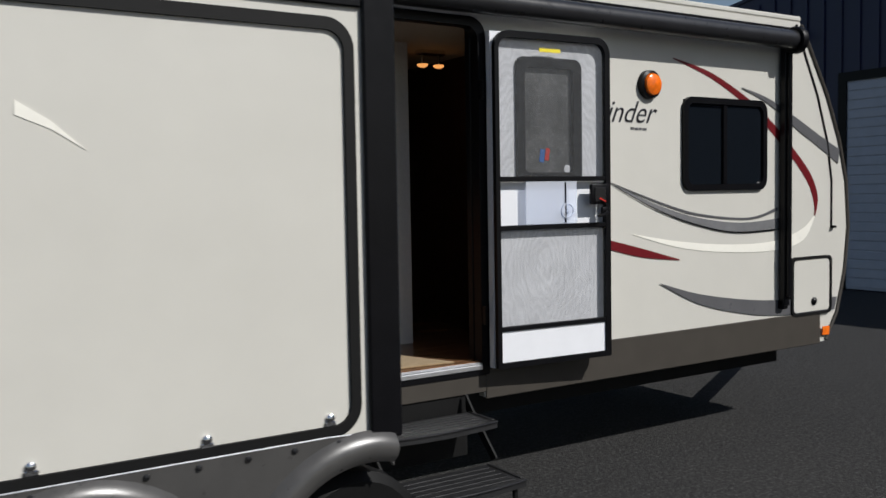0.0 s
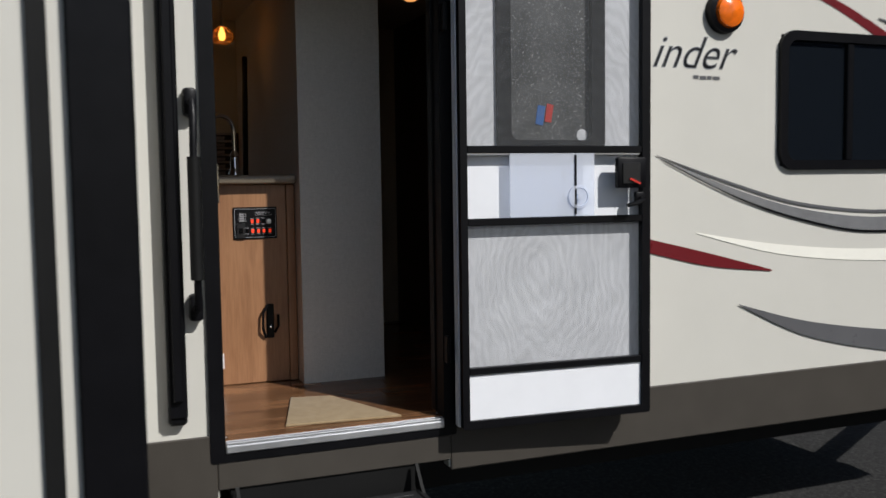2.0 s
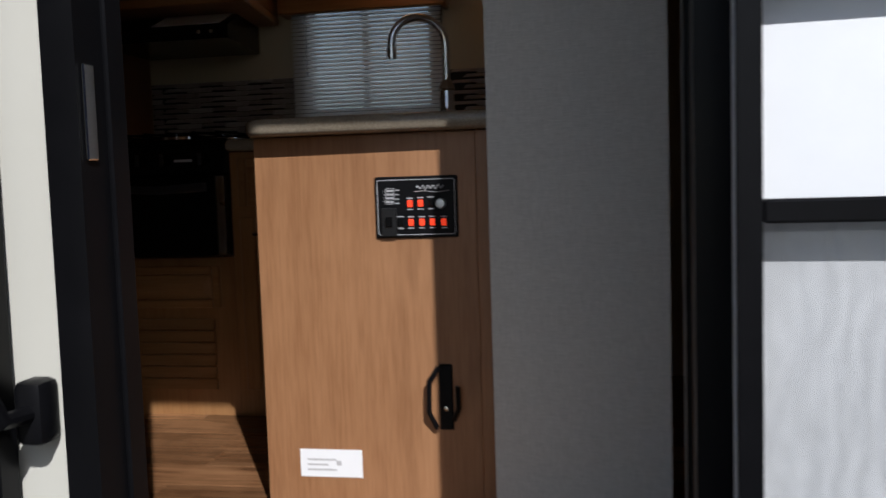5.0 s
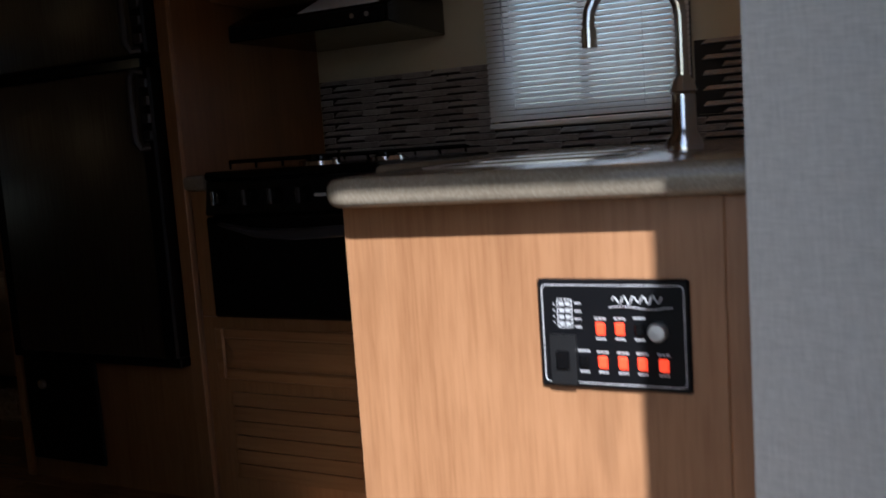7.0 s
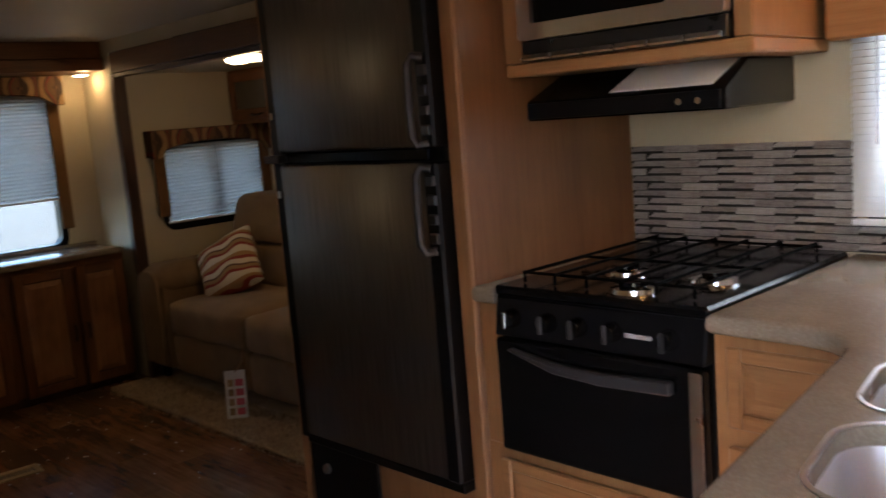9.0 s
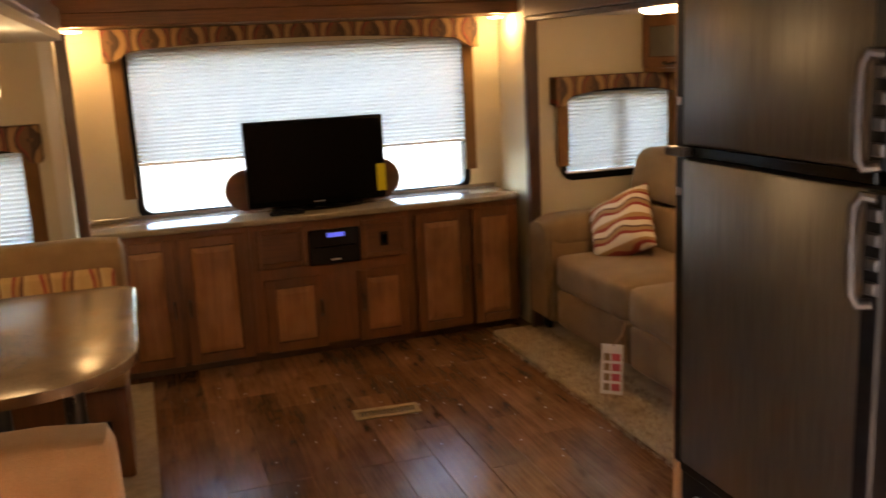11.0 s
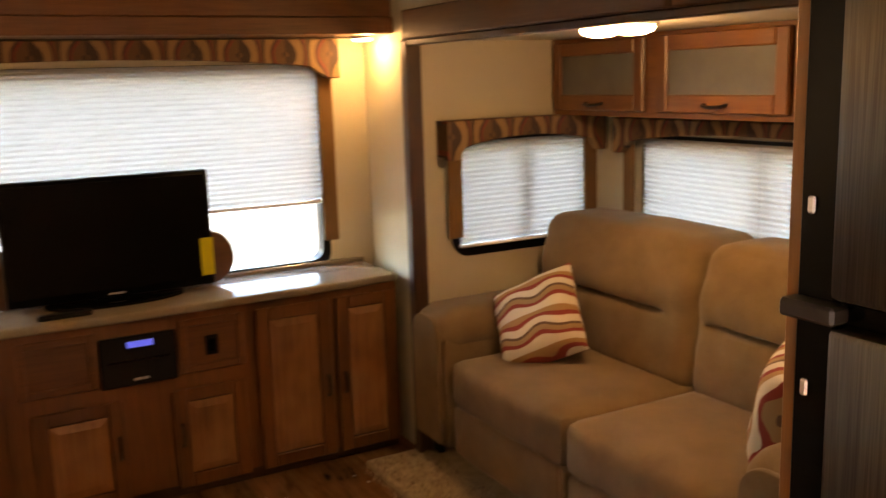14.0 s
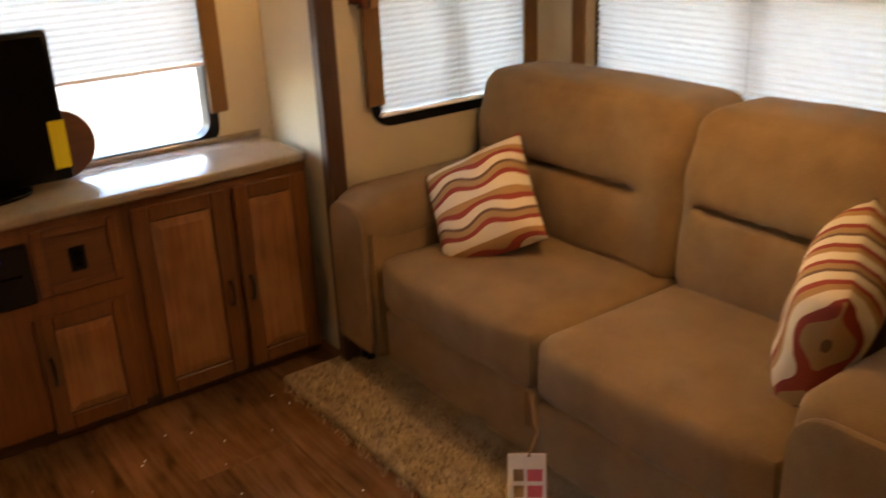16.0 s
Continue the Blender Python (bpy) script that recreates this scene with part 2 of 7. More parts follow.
WALL_CREAM = plain("cream_wallboard", (0.50, 0.44, 0.32), 0.7, vary=0.06, scale=3, bump=0.12, fine=300)
CEILING_WHITE = plain("ceiling_board", (0.54, 0.50, 0.42), 0.7, vary=0.04, scale=3, bump=0.1)
LAMINATE = wood("oak_laminate", (0.20, 0.088, 0.038), (0.30, 0.145, 0.068), (0.37, 0.19, 0.095), "z", 0.38, 1.0, 0.5, (0.95, 1.0), 0.25)
MAPLE = wood("glazed_maple", (0.045, 0.014, 0.004), (0.12, 0.042, 0.012), (0.20, 0.078, 0.023), "z", 0.36, 0.5, 0.9)
MAPLE_PANEL = wood("worn_maple_panel", (0.09, 0.031, 0.009), (0.25, 0.105, 0.035), (0.44, 0.22, 0.09), "z", 0.36, 0.45, 1.0)
GLAZE = wood("dark_glaze", (0.03, 0.009, 0.003), (0.06, 0.02, 0.006), (0.09, 0.032, 0.010), "z", 0.4, 0.6, 0.6)
MAPLE_H = wood("glazed_maple_flat", (0.045, 0.014, 0.004), (0.11, 0.038, 0.011), (0.18, 0.07, 0.021), "y", 0.38, 0.6, 0.8)
MAPLE_X = wood("glazed_maple_long", (0.07, 0.023, 0.006), (0.15, 0.055, 0.016), (0.24, 0.10, 0.03), "x", 0.38, 0.6, 0.8)
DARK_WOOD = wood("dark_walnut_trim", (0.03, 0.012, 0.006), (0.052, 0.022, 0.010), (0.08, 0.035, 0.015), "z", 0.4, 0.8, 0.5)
DARK_WOOD_X = wood("dark_walnut_header", (0.07, 0.03, 0.012), (0.115, 0.05, 0.02), (0.16, 0.075, 0.03), "x", 0.4, 0.8, 0.5)
DARK_WOOD_Y = wood("walnut_header", (0.09, 0.035, 0.012), (0.15, 0.062, 0.022), (0.21, 0.092, 0.034), "y", 0.4, 0.8, 0.5)
FLOOR_VINYL = wood("plank_vinyl", (0.032, 0.010, 0.003), (0.145, 0.063, 0.026), (0.33, 0.172, 0.085), "x", 0.26, 0.7, 0.8, (0.72, 1.22), 0.7)
SUEDE = fabric("taupe_suede", [(0.25, (0.155, 0.098, 0.048)), (0.75, (0.27, 0.182, 0.098))], 380, 0.4, 7)
CARPET = fabric("shag_carpet", [(0.3, (0.22, 0.16, 0.095)), (0.7, (0.42, 0.33, 0.22))], 130, 1.0, 18)
MAT_TAN = fabric("tan_doormat", [(0.3, (0.24, 0.17, 0.09)), (0.7, (0.36, 0.27, 0.16))], 230, 1.0, 25)


def stone_top(name, c0, c1, c2, rough):
    """Speckled solid-surface or laminate top."""
    m, nt, b = basic(name)
    v = coords(nt)
    col = ramp(nt, noise_tex(nt, v, 9, 5), [(0.3, c0), (0.7, c1)])
    speck = ramp(nt, noise_tex(nt, v, 210, 3, 0.7), [(0.42, c0), (0.5, c1), (0.62, c2)])
    nt.links.new(mix(nt, 0.28, col, speck), b.inputs["Base Color"])
    b.inputs["Roughness"].default_value = rough
    b.inputs["Specular IOR Level"].default_value = 0.4
    return m


COUNTER = stone_top("speckled_counter", (0.19, 0.155, 0.115), (0.25, 0.21, 0.16), (0.38, 0.34, 0.27), 0.16)
TABLE_TOP = stone_top("speckled_table", (0.10, 0.062, 0.030), (0.17, 0.11, 0.058), (0.26, 0.185, 0.115), 0.2)


def asphalt():
    m, nt, b = basic("asphalt")
    v = coords(nt)
    col = ramp(nt, noise_tex(nt, v, 0.5, 6, 0.65), [(0.3, (0.012, 0.0118, 0.0115)), (0.7, (0.028, 0.027, 0.026))])
    speck = ramp(nt, noise_tex(nt, v, 42, 4, 0.75), [(0.42, (0.006, 0.006, 0.006)), (0.58, (0.045, 0.044, 0.042)), (0.70, (0.17, 0.165, 0.16))])
    nt.links.new(mix(nt, 0.7, col, speck), b.inputs["Base Color"])
    b.inputs["Roughness"].default_value = 0.9
    relief(nt, b, noise_tex(nt, v, 40, 6, 0.75), 1.0, 0.02)
    return m


def grey_wall():
    """Woven vinyl wall covering: short level and upright threads."""
    m, nt, b = basic("woven_grey_vinyl")
    a = noise_tex(nt, coords(nt, (1, 1, 14)), 60, 3)
    c = noise_tex(nt, coords(nt, (14, 14, 1)), 45, 3)
    col = mix(nt, 0.5, ramp(nt, a, [(0.35, (0.50, 0.48, 0.45)), (0.7, (0.74, 0.71, 0.67))]), ramp(nt, c, [(0.35, (0.52, 0.50, 0.47)), (0.7, (0.71, 0.68, 0.64))]))
    nt.links.new(col, b.inputs["Base Color"])
    b.inputs["Roughness"].default_value = 0.7
    relief(nt, b, a, 0.25, 0.001)
    return m


def wave_stripes(name, colours, freq, amp, wave, axis="z", along="y", leaf=False):
    """Woven stripes whose edges swell and shrink along the cloth."""
    m, nt, b = basic(name)
    sep = nt.nodes.new("ShaderNodeSeparateXYZ")
    nt.links.new(coords(nt), sep.inputs[0])

    def op(kind, a, c):
        n = nt.nodes.new("ShaderNodeMath")
        n.operation = kind
        for s, v in zip(n.inputs, (a, c)):
            if isinstance(v, (int, float)):
                s.default_value = v
            else:
                nt.links.new(v, s)
        return n.outputs[0]

    across, down = sep.outputs[axis.upper()], sep.outputs[along.upper()]
    swell = op("MULTIPLY", op("SINE", op("MULTIPLY", down, wave), 0.0), amp)
    if leaf:
        swell = op("MULTIPLY", swell, op("SINE", op("MULTIPLY", across, freq * math.pi), 0.0))
    fac = op("FRACT", op("MULTIPLY", op("ADD", across, swell), freq), 0.0)
    r = nt.nodes.new("ShaderNodeValToRGB")
    r.color_ramp.interpolation = "CONSTANT"
    e = r.color_ramp.elements
    while len(e) < len(colours):
        e.new(0.5)
    for k, (p, c) in zip(e, colours):
        k.position, k.color = p, rgb(c)
    nt.links.new(fac, r.inputs["Fac"])
    fine = noise_tex(nt, coords(nt), 400, 2)
    nt.links.new(mix(nt, 0.15, r.outputs["Color"], ramp(nt, fine, [(0.3, (0.06, 0.035, 0.02)), (0.7, (0.34, 0.26, 0.17))])), b.inputs["Base Color"])
    b.inputs["Roughness"].default_value = 0.9
    relief(nt, b, fine, 0.3, 0.001)
    return m


STRIPES = [(0.0, (0.72, 0.66, 0.57)), (0.22, (0.27, 0.022, 0.02)), (0.33, (0.36, 0.23, 0.11)), (0.47, (0.13, 0.07, 0.045)), (0.55, (0.72, 0.66, 0.57)), (0.75, (0.28, 0.025, 0.022)), (0.86, (0.38, 0.22, 0.09))]
PILLOW_CLOTH = wave_stripes("striped_pillow_cloth", STRIPES, 7.5, 0.014, 36.0, "z", "x", True)
PILLOW_CLOTH_B = wave_stripes("striped_pillow_cloth_b", STRIPES, 8.0, 0.012, 30.0, "x", "z")
OGEE = [(0.0, (0.03, 0.010, 0.005)), (0.16, (0.27, 0.16, 0.068)), (0.60, (0.035, 0.010, 0.006)), (0.74, (0.17, 0.018, 0.010)), (0.84, (0.10, 0.045, 0.016))]
VALANCE_Y = wave_stripes("ogee_cloth_y", OGEE, 11.0, 0.03, 26.0, "y", "z", True)
VALANCE_X = wave_stripes("ogee_cloth_x", OGEE, 11.0, 0.03, 26.0, "x", "z", True)
SEAT_CLOTH = wave_stripes("dinette_cloth", [(0.0, (0.44, 0.30, 0.13)), (0.40, (0.24, 0.025, 0.014)), (0.54, (0.36, 0.20, 0.07)), (0.72, (0.10, 0.03, 0.012)), (0.84, (0.46, 0.33, 0.16))], 11.36, 0.012, 22.0, "y", "z", True)
JABOT = fabric("tan_jabot", [(0.3, (0.13, 0.07, 0.027)), (0.7, (0.19, 0.105, 0.042))], 400, 0.3, 6)
ASPHALT, GREY_WALL = asphalt(), grey_wall()


def shade_cloth():
    """Pleated blind that lets the daylight behind it through."""
    m, nt, b = basic("pleated_shade")
    v = coords(nt, (1, 1, 6))
    col = ramp(nt, noise_tex(nt, v, 14, 4), [(0.3, (0.79, 0.78, 0.75)), (0.7, (0.85, 0.84, 0.81))])
    nt.links.new(col, b.inputs["Base Color"])
    b.inputs["Roughness"].default_value = 0.9
    tr = nt.nodes.new("ShaderNodeBsdfTranslucent")
    nt.links.new(mix(nt, 1.0, col, (0.29, 0.285, 0.272), "MULTIPLY"), tr.inputs["Color"])
    mx = nt.nodes.new("ShaderNodeMixShader")
    mx.inputs["Fac"].default_value = 0.65
    nt.links.new(b.outputs[0], mx.inputs[1])
    nt.links.new(tr.outputs[0], mx.inputs[2])
    nt.links.new(mx.outputs[0], nt.nodes["Material Output"].inputs["Surface"])
    return m


def window_glass(name, tint, rough=0.02, clear=0.6):
    """Glazing: part see-through, part mirror."""
    m, nt, b = basic(name)
    b.inputs["Base Color"].default_value = rgb(tint)
    b.inputs["Roughness"].default_value = rough
    t = nt.nodes.new("ShaderNodeBsdfTransparent")
    t.inputs["Color"].default_value = rgb(tint)
    mx = nt.nodes.new("ShaderNodeMixShader")
    mx.inputs["Fac"].default_value = 1 - clear
    nt.links.new(t.outputs[0], mx.inputs[1])
    nt.links.new(b.outputs[0], mx.inputs[2])
    nt.links.new(mx.outputs[0], nt.nodes["Material Output"].inputs["Surface"])
    return m


SHADE = shade_cloth()
TINTED = plain("dark_tinted_glass", (0.006, 0.008, 0.011), 0.03, vary=0.05, bump=0.0, spec=0.8)
CLEAR = window_glass("clear_glass", (0.9, 0.94, 0.95), 0.02, 0.85)


# ---- the trailer's shell; z = 0 is its floor, y = 0 its outer skin on the door side ----
GROUND = -0.76
RX, CF, SX = -4.66, -4.335, -4.24        # rear wall, rear cabinet fronts, end walls of the slide-outs
OFF, SOFA_BACK = 2.29, 3.18              # inner off-side wall, back wall of the sofa slide
SOFA_R = -2.08                           # the sofa slide's other end
SLIDE_Y, SLIDE_R = -1.02, -0.325         # dinette slide: outer face and front end
CEIL = 1.81                              # ceiling inside
TOP = 2.0                                # roof

ground = setting("ground", bm_grid(lambda u, v: (-150 + 300 * u, -150 + 300 * v, GROUND), 2, 2), ASPHALT, "dark worn asphalt yard", "ground")

bm = bmesh.new()
W = 0.05
for x0, x1, z0, z1 in ((SLIDE_R + 0.02, -0.035, -0.20, TOP + 0.04), (-0.035, 0.805, 1.80, TOP + 0.04), (0.805, 2.35, -0.20, TOP + 0.04), (2.35, 3.12, -0.20, 0.91),
                       (2.35, 3.12, 1.47, TOP + 0.04), (3.12, 3.40, -0.20, TOP + 0.04), (-4.20, SLIDE_R + 0.02, 1.667, TOP + 0.04), (RX - 0.06, -4.20, -0.20, TOP + 0.04), (-4.20, SLIDE_R + 0.02, -0.20, -0.001)):
    bm_box(x0, x1, 0.0, W, z0, z1, bm=bm)
nose = [(3.40, -0.20), (3.80, -0.20), (3.93, 0.0), (4.02, 0.30), (4.06, 0.62), (4.03, 0.95), (3.94, 1.25), (3.80, 1.55), (3.62, 1.84), (3.50, TOP + 0.04), (3.40, TOP + 0.04)]
bm_prism(nose, "y", 0.0, W, bm=bm)
setting("wall_door_side", bm, CREAM, "cream fibreglass trailer side wall", "wall")
setting("wall_front", bm_prism([(3.78, -0.20), (3.82, -0.20), (3.95, 0.0), (4.04, 0.30), (4.08, 0.62), (4.05, 0.95), (3.96, 1.25), (3.82, 1.55), (3.64, 1.84), (3.52, TOP + 0.07), (3.48, TOP + 0.04), (3.6, 1.84), (3.78, 1.55), (3.92, 1.25), (4.0, 0.95), (4.02, 0.62), (4.0, 0.3), (3.9, 0.0)], "y", W + 0.002, 2.40), CREAM, "rounded cream trailer front", "wall")
setting("roof", bm_box(RX - 0.06, 3.52, 0.0, 2.41, TOP + 0.042, TOP + 0.08, 0.01), CREAM, "pale trailer roof", "roof")

bm = bmesh.new()
bm_box(RX - 0.05, SOFA_R, W, OFF, -0.10, -0.004, bm=bm)
bm_box(SOFA_R, 3.7, W, OFF, -0.10, -0.004, bm=bm)
bm_box(-0.035, 0.805, 0.003, W, -0.10, -0.004, bm=bm)
floor = setting("floor", bm, FLOOR_VINYL, "brown wood-plank vinyl floor", "floor")
setting("ceiling", bm_box(RX, 2.0, 0.056, OFF, CEIL, CEIL + 0.03), CEILING_WHITE, "pale panelled ceiling", "ceiling")

# inner lining on the door side
bm = bmesh.new()
for x0, x1, z0, z1 in ((SLIDE_R + 0.03, -0.035, 0, CEIL), (-0.035, 0.805, 1.80, CEIL), (0.805, 1.40, 0, CEIL), (RX, -4.20, 0, CEIL), (-4.20, SLIDE_R + 0.03, 1.66, CEIL)):
    bm_box(x0, x1, W + 0.001, W + 0.008, z0, z1, bm=bm)
setting("wall_lining", bm, WALL_CREAM, "cream wallboard beside the entrance", "wall")

# rear wall with its window
RW = (0.345, 2.075, 0.745, 1.54)
bm = bmesh.new()
for y0, y1, z0, z1 in ((0.0, RW[0], -0.2, CEIL + 0.03), (RW[1], 2.40, -0.2, CEIL + 0.03), (RW[0], RW[1], -0.2, RW[2]), (RW[0], RW[1], RW[3], CEIL + 0.03)):
    bm_box(RX - 0.05, RX, y0 + (W + 0.009 if y0 == 0 else 0), y1, z0, z1, bm=bm)
setting("wall_rear", bm, WALL_CREAM, "cream rear wallboard", "wall")

# off-side wall with the kitchen window; the sofa slide's opening
KW = (-0.47, 0.04, 1.01, 1.44)
bm = bmesh.new()
for x0, x1, z0, z1 in ((RX, SX + 0.03, -0.2, CEIL), (SX + 0.03, SOFA_R - 0.03, 1.66, CEIL), (SX + 0.03, SOFA_R - 0.03, -0.2, -0.012), (SOFA_R - 0.03, KW[0], -0.2, CEIL), (KW[0], KW[1], -0.2, KW[2]), (KW[0], KW[1], KW[3], CEIL), (KW[1], 3.8, -0.2, CEIL)):
    bm_box(x0, x1, OFF, OFF + 0.05, z0, z1, bm=bm)
setting("wall_off_side", bm, WALL_CREAM, "cream wallboard kitchen wall", "wall")

# sofa slide: floor, ceiling, end walls and back wall with windows
SW = (2.47, 3.10, 0.81, 1.23)             # window in the slide's end wall (y0, y1, z0, z1)
BW = (-3.93, -2.76, 0.80, 1.22)           # window in its back wall (x0, x1, z0, z1)
bm = bmesh.new()
for y0, y1, z0, z1 in ((OFF + 0.052, SW[0], -0.05, 1.66), (SW[1], SOFA_BACK, -0.05, 1.66), (SW[0], SW[1], -0.05, SW[2]), (SW[0], SW[1], SW[3], 1.66)):
    bm_box(SX - 0.05, SX, y0, y1, z0, z1, bm=bm)
setting("wall_slide_end", bm, WALL_CREAM, "cream end wall of the sofa slide", "wall")
bm = bmesh.new()
for x0, x1, z0, z1 in ((SX - 0.05, BW[0], -0.05, 1.66), (BW[1], SOFA_R + 0.05, -0.05, 1.66), (BW[0], BW[1], -0.05, BW[2]), (BW[0], BW[1], BW[3], 1.66)):
    bm_box(x0, x1, SOFA_BACK, SOFA_BACK + 0.05, z0, z1, bm=bm)
setting("wall_slide_back", bm, WALL_CREAM, "cream back wall of the sofa slide", "wall")
setting("wall_slide_side", bm_box(SOFA_R, SOFA_R + 0.05, OFF + 0.052, SOFA_BACK, -0.05, 1.66), WALL_CREAM, "cream wall beside the sofa", "wall")
setting("slide_ceiling", bm_box(SX, SOFA_R, OFF - 0.03, SOFA_BACK, 1.625, 1.655), CEILING_WHITE, "pale lowered slide ceiling", "ceiling")
bm = bm_box(SX + 0.002, SOFA_R - 0.002, 2.03, SOFA_BACK, -0.003, 0.022, 0.008)
setting("carpet", bm, CARPET, "cream and tan shag slide carpet", "carpet")

# dinette slide on the door side
DW = (-0.76, -0.10, 0.735, 1.14)
DX = -4.24
bm = bmesh.new()
for y0, y1, z0, z1 in ((SLIDE_Y + 0.04, DW[0], 0.0, 1.64), (DW[1], -0.002, 0.0, 1.64), (DW[0], DW[1], 0.0, DW[2]), (DW[0], DW[1], DW[3], 1.64)):
    bm_box(DX - 0.04, DX, y0, y1, z0, z1, bm=bm)
setting("wall_dinette_end", bm, WALL_CREAM, "cream end wall of the dinette slide", "wall")
setting("wall_dinette_back", bm_box(DX - 0.04, SLIDE_R - 0.04, SLIDE_Y + 0.003, SLIDE_Y + 0.04, 0.0, 1.64), WALL_CREAM, "cream back wall of the dinette slide", "wall")
setting("wall_dinette_side", bm_box(SLIDE_R - 0.04, SLIDE_R - 0.002, SLIDE_Y + 0.003, 0.12, 0.012, 1.64), CREAM, "cream end wall of the slide-out box", "wall")
setting("dinette_ceiling", bm_box(DX, SLIDE_R - 0.042, SLIDE_Y + 0.042, 0.10, 1.60, 1.64), CEILING_WHITE, "pale lowered dinette ceiling", "ceiling")
setting("slide_roof", bm_box(DX - 0.04, SLIDE_R - 0.002, SLIDE_Y + 0.003, 0.0, 1.642, 1.665), CREAM, "cream top of the slide-out box", "roof")
setting("dinette_floor", bm_box(DX, SLIDE_R - 0.042, SLIDE_Y + 0.042, 0.30, 0.0, 0.02, 0.004), CARPET, "tan carpeted slide floor", "floor")

# partition right of the kitchen, with woven grey covering, and the dark hallway past it
setting("wall_partition", bm_box(0.435, 0.80, 0.742, OFF, 0.0, CEIL), GREY_WALL, "grey woven vinyl partition wall", "wall")
# added wall that shuts the hallway, coloured dark to stand for its shade
setting("wall_hall", bm_box(1.40, 1.45, W + 0.009, OFF, 0.0, CEIL), DARK_WOOD, "added dark wood wall closing the black hallway", "wall")


# ---- outside: the trailer's skin, door, steps, awning ----
setting("skirt", joined(bm_box(0.81, 3.74, -0.012, -0.001, -0.21, 0.02, 0.004), joined(bm_box(SLIDE_R + 0.01, -0.04, -0.012, -0.001, -0.21, 0.02, 0.004), bm_box(-0.039, 0.809, -0.012, -0.001, -0.17, -0.077, 0.003))), BROWN_SKIRT, "dark brown lower skirt band", "skirt")
setting("chassis", joined(bm_box(-4.6, 3.6, 0.25, 0.32, -0.36, -0.102), bm_box(-4.6, 3.6, 2.05, 2.12, -0.36, -0.102)), BLACK_RUBBER, "black steel trailer frame", "frame")
setting("underbelly", bm_box(RX, 3.75, 0.055, 2.38, -0.21, -0.101), BLACK_RUBBER, "black underbelly cover", "underbelly")


def slide_face():
    t = thing("slide_out", (-2.2, SLIDE_Y, 0.0), "cream slide-out box with black rubber seal", "slide-out")
    part("panel", bm_box(-4.24, SLIDE_R, SLIDE_Y - 0.02, SLIDE_Y, 0.005, 1.66, 0.004), CREAM, t)
    n = 8
    part("seal", bm_ring(rounded(-4.15, -0.485, 0.035, 1.53, 0.11, n), rounded(-4.11, -0.525, 0.075, 1.485, 0.07, n), "y", SLIDE_Y - 0.034, SLIDE_Y - 0.0205), BLACK_RUBBER, t, "black rubber gasket with rounded corners")
    part("corner_post", bm_box(-0.452, SLIDE_R + 0.004, SLIDE_Y - 0.045, SLIDE_Y - 0.021, 0.0, 1.62, 0.006), BLACK_TRIM, t, "black corner moulding")
    part("top_rail", bm_box(-4.24, -0.455, SLIDE_Y - 0.04, SLIDE_Y - 0.021, 1.572, 1.60, 0.005), BLACK_TRIM, t)
    part("side_seal", bm_box(SLIDE_R - 0.0015, SLIDE_R + 0.012, -0.56, -0.30, 0.0, 1.64, 0.004), BLACK_RUBBER, t)
    part("wall_flange", bm_box(SLIDE_R + 0.001, SLIDE_R + 0.042, -0.022, -0.001, -0.02, 1.66, 0.003), WHITE_PAINT, t, "white metal flange with screws")
    for i in range(9):
        part("screw", bm_turned([(0.006, 0), (0.006, -0.003), (0.003, -0.005), (0.0001, -0.005)], 8, (SLIDE_R + 0.03, -0.02, 0.02 + i * 0.19), "y"), ALUMINIUM, t)
    for x, z in ((-1.60, 0.105), (-1.06, 0.10), (-0.61, 0.105)):
        b = bm_box(x - 0.022, x + 0.022, SLIDE_Y - 0.03, SLIDE_Y - 0.0205, z - 0.03, z - 0.012, 0.003)
        bm_turned([(0.016, 0), (0.016, -0.01), (0.008, -0.016), (0.0001, -0.017)], 14, (x, SLIDE_Y - 0.0205, z), "y", b)
        part("catch", b, CHROME, t, "small chrome catch")
    part("white_decal", bm_prism([(-1.60, 1.20), (-1.50, 1.14), (-1.405, 1.055), (-1.50, 1.115), (-1.60, 1.155)], "y", SLIDE_Y - 0.0225, SLIDE_Y - 0.0202), WHITE_DECAL, t)


slide_face()


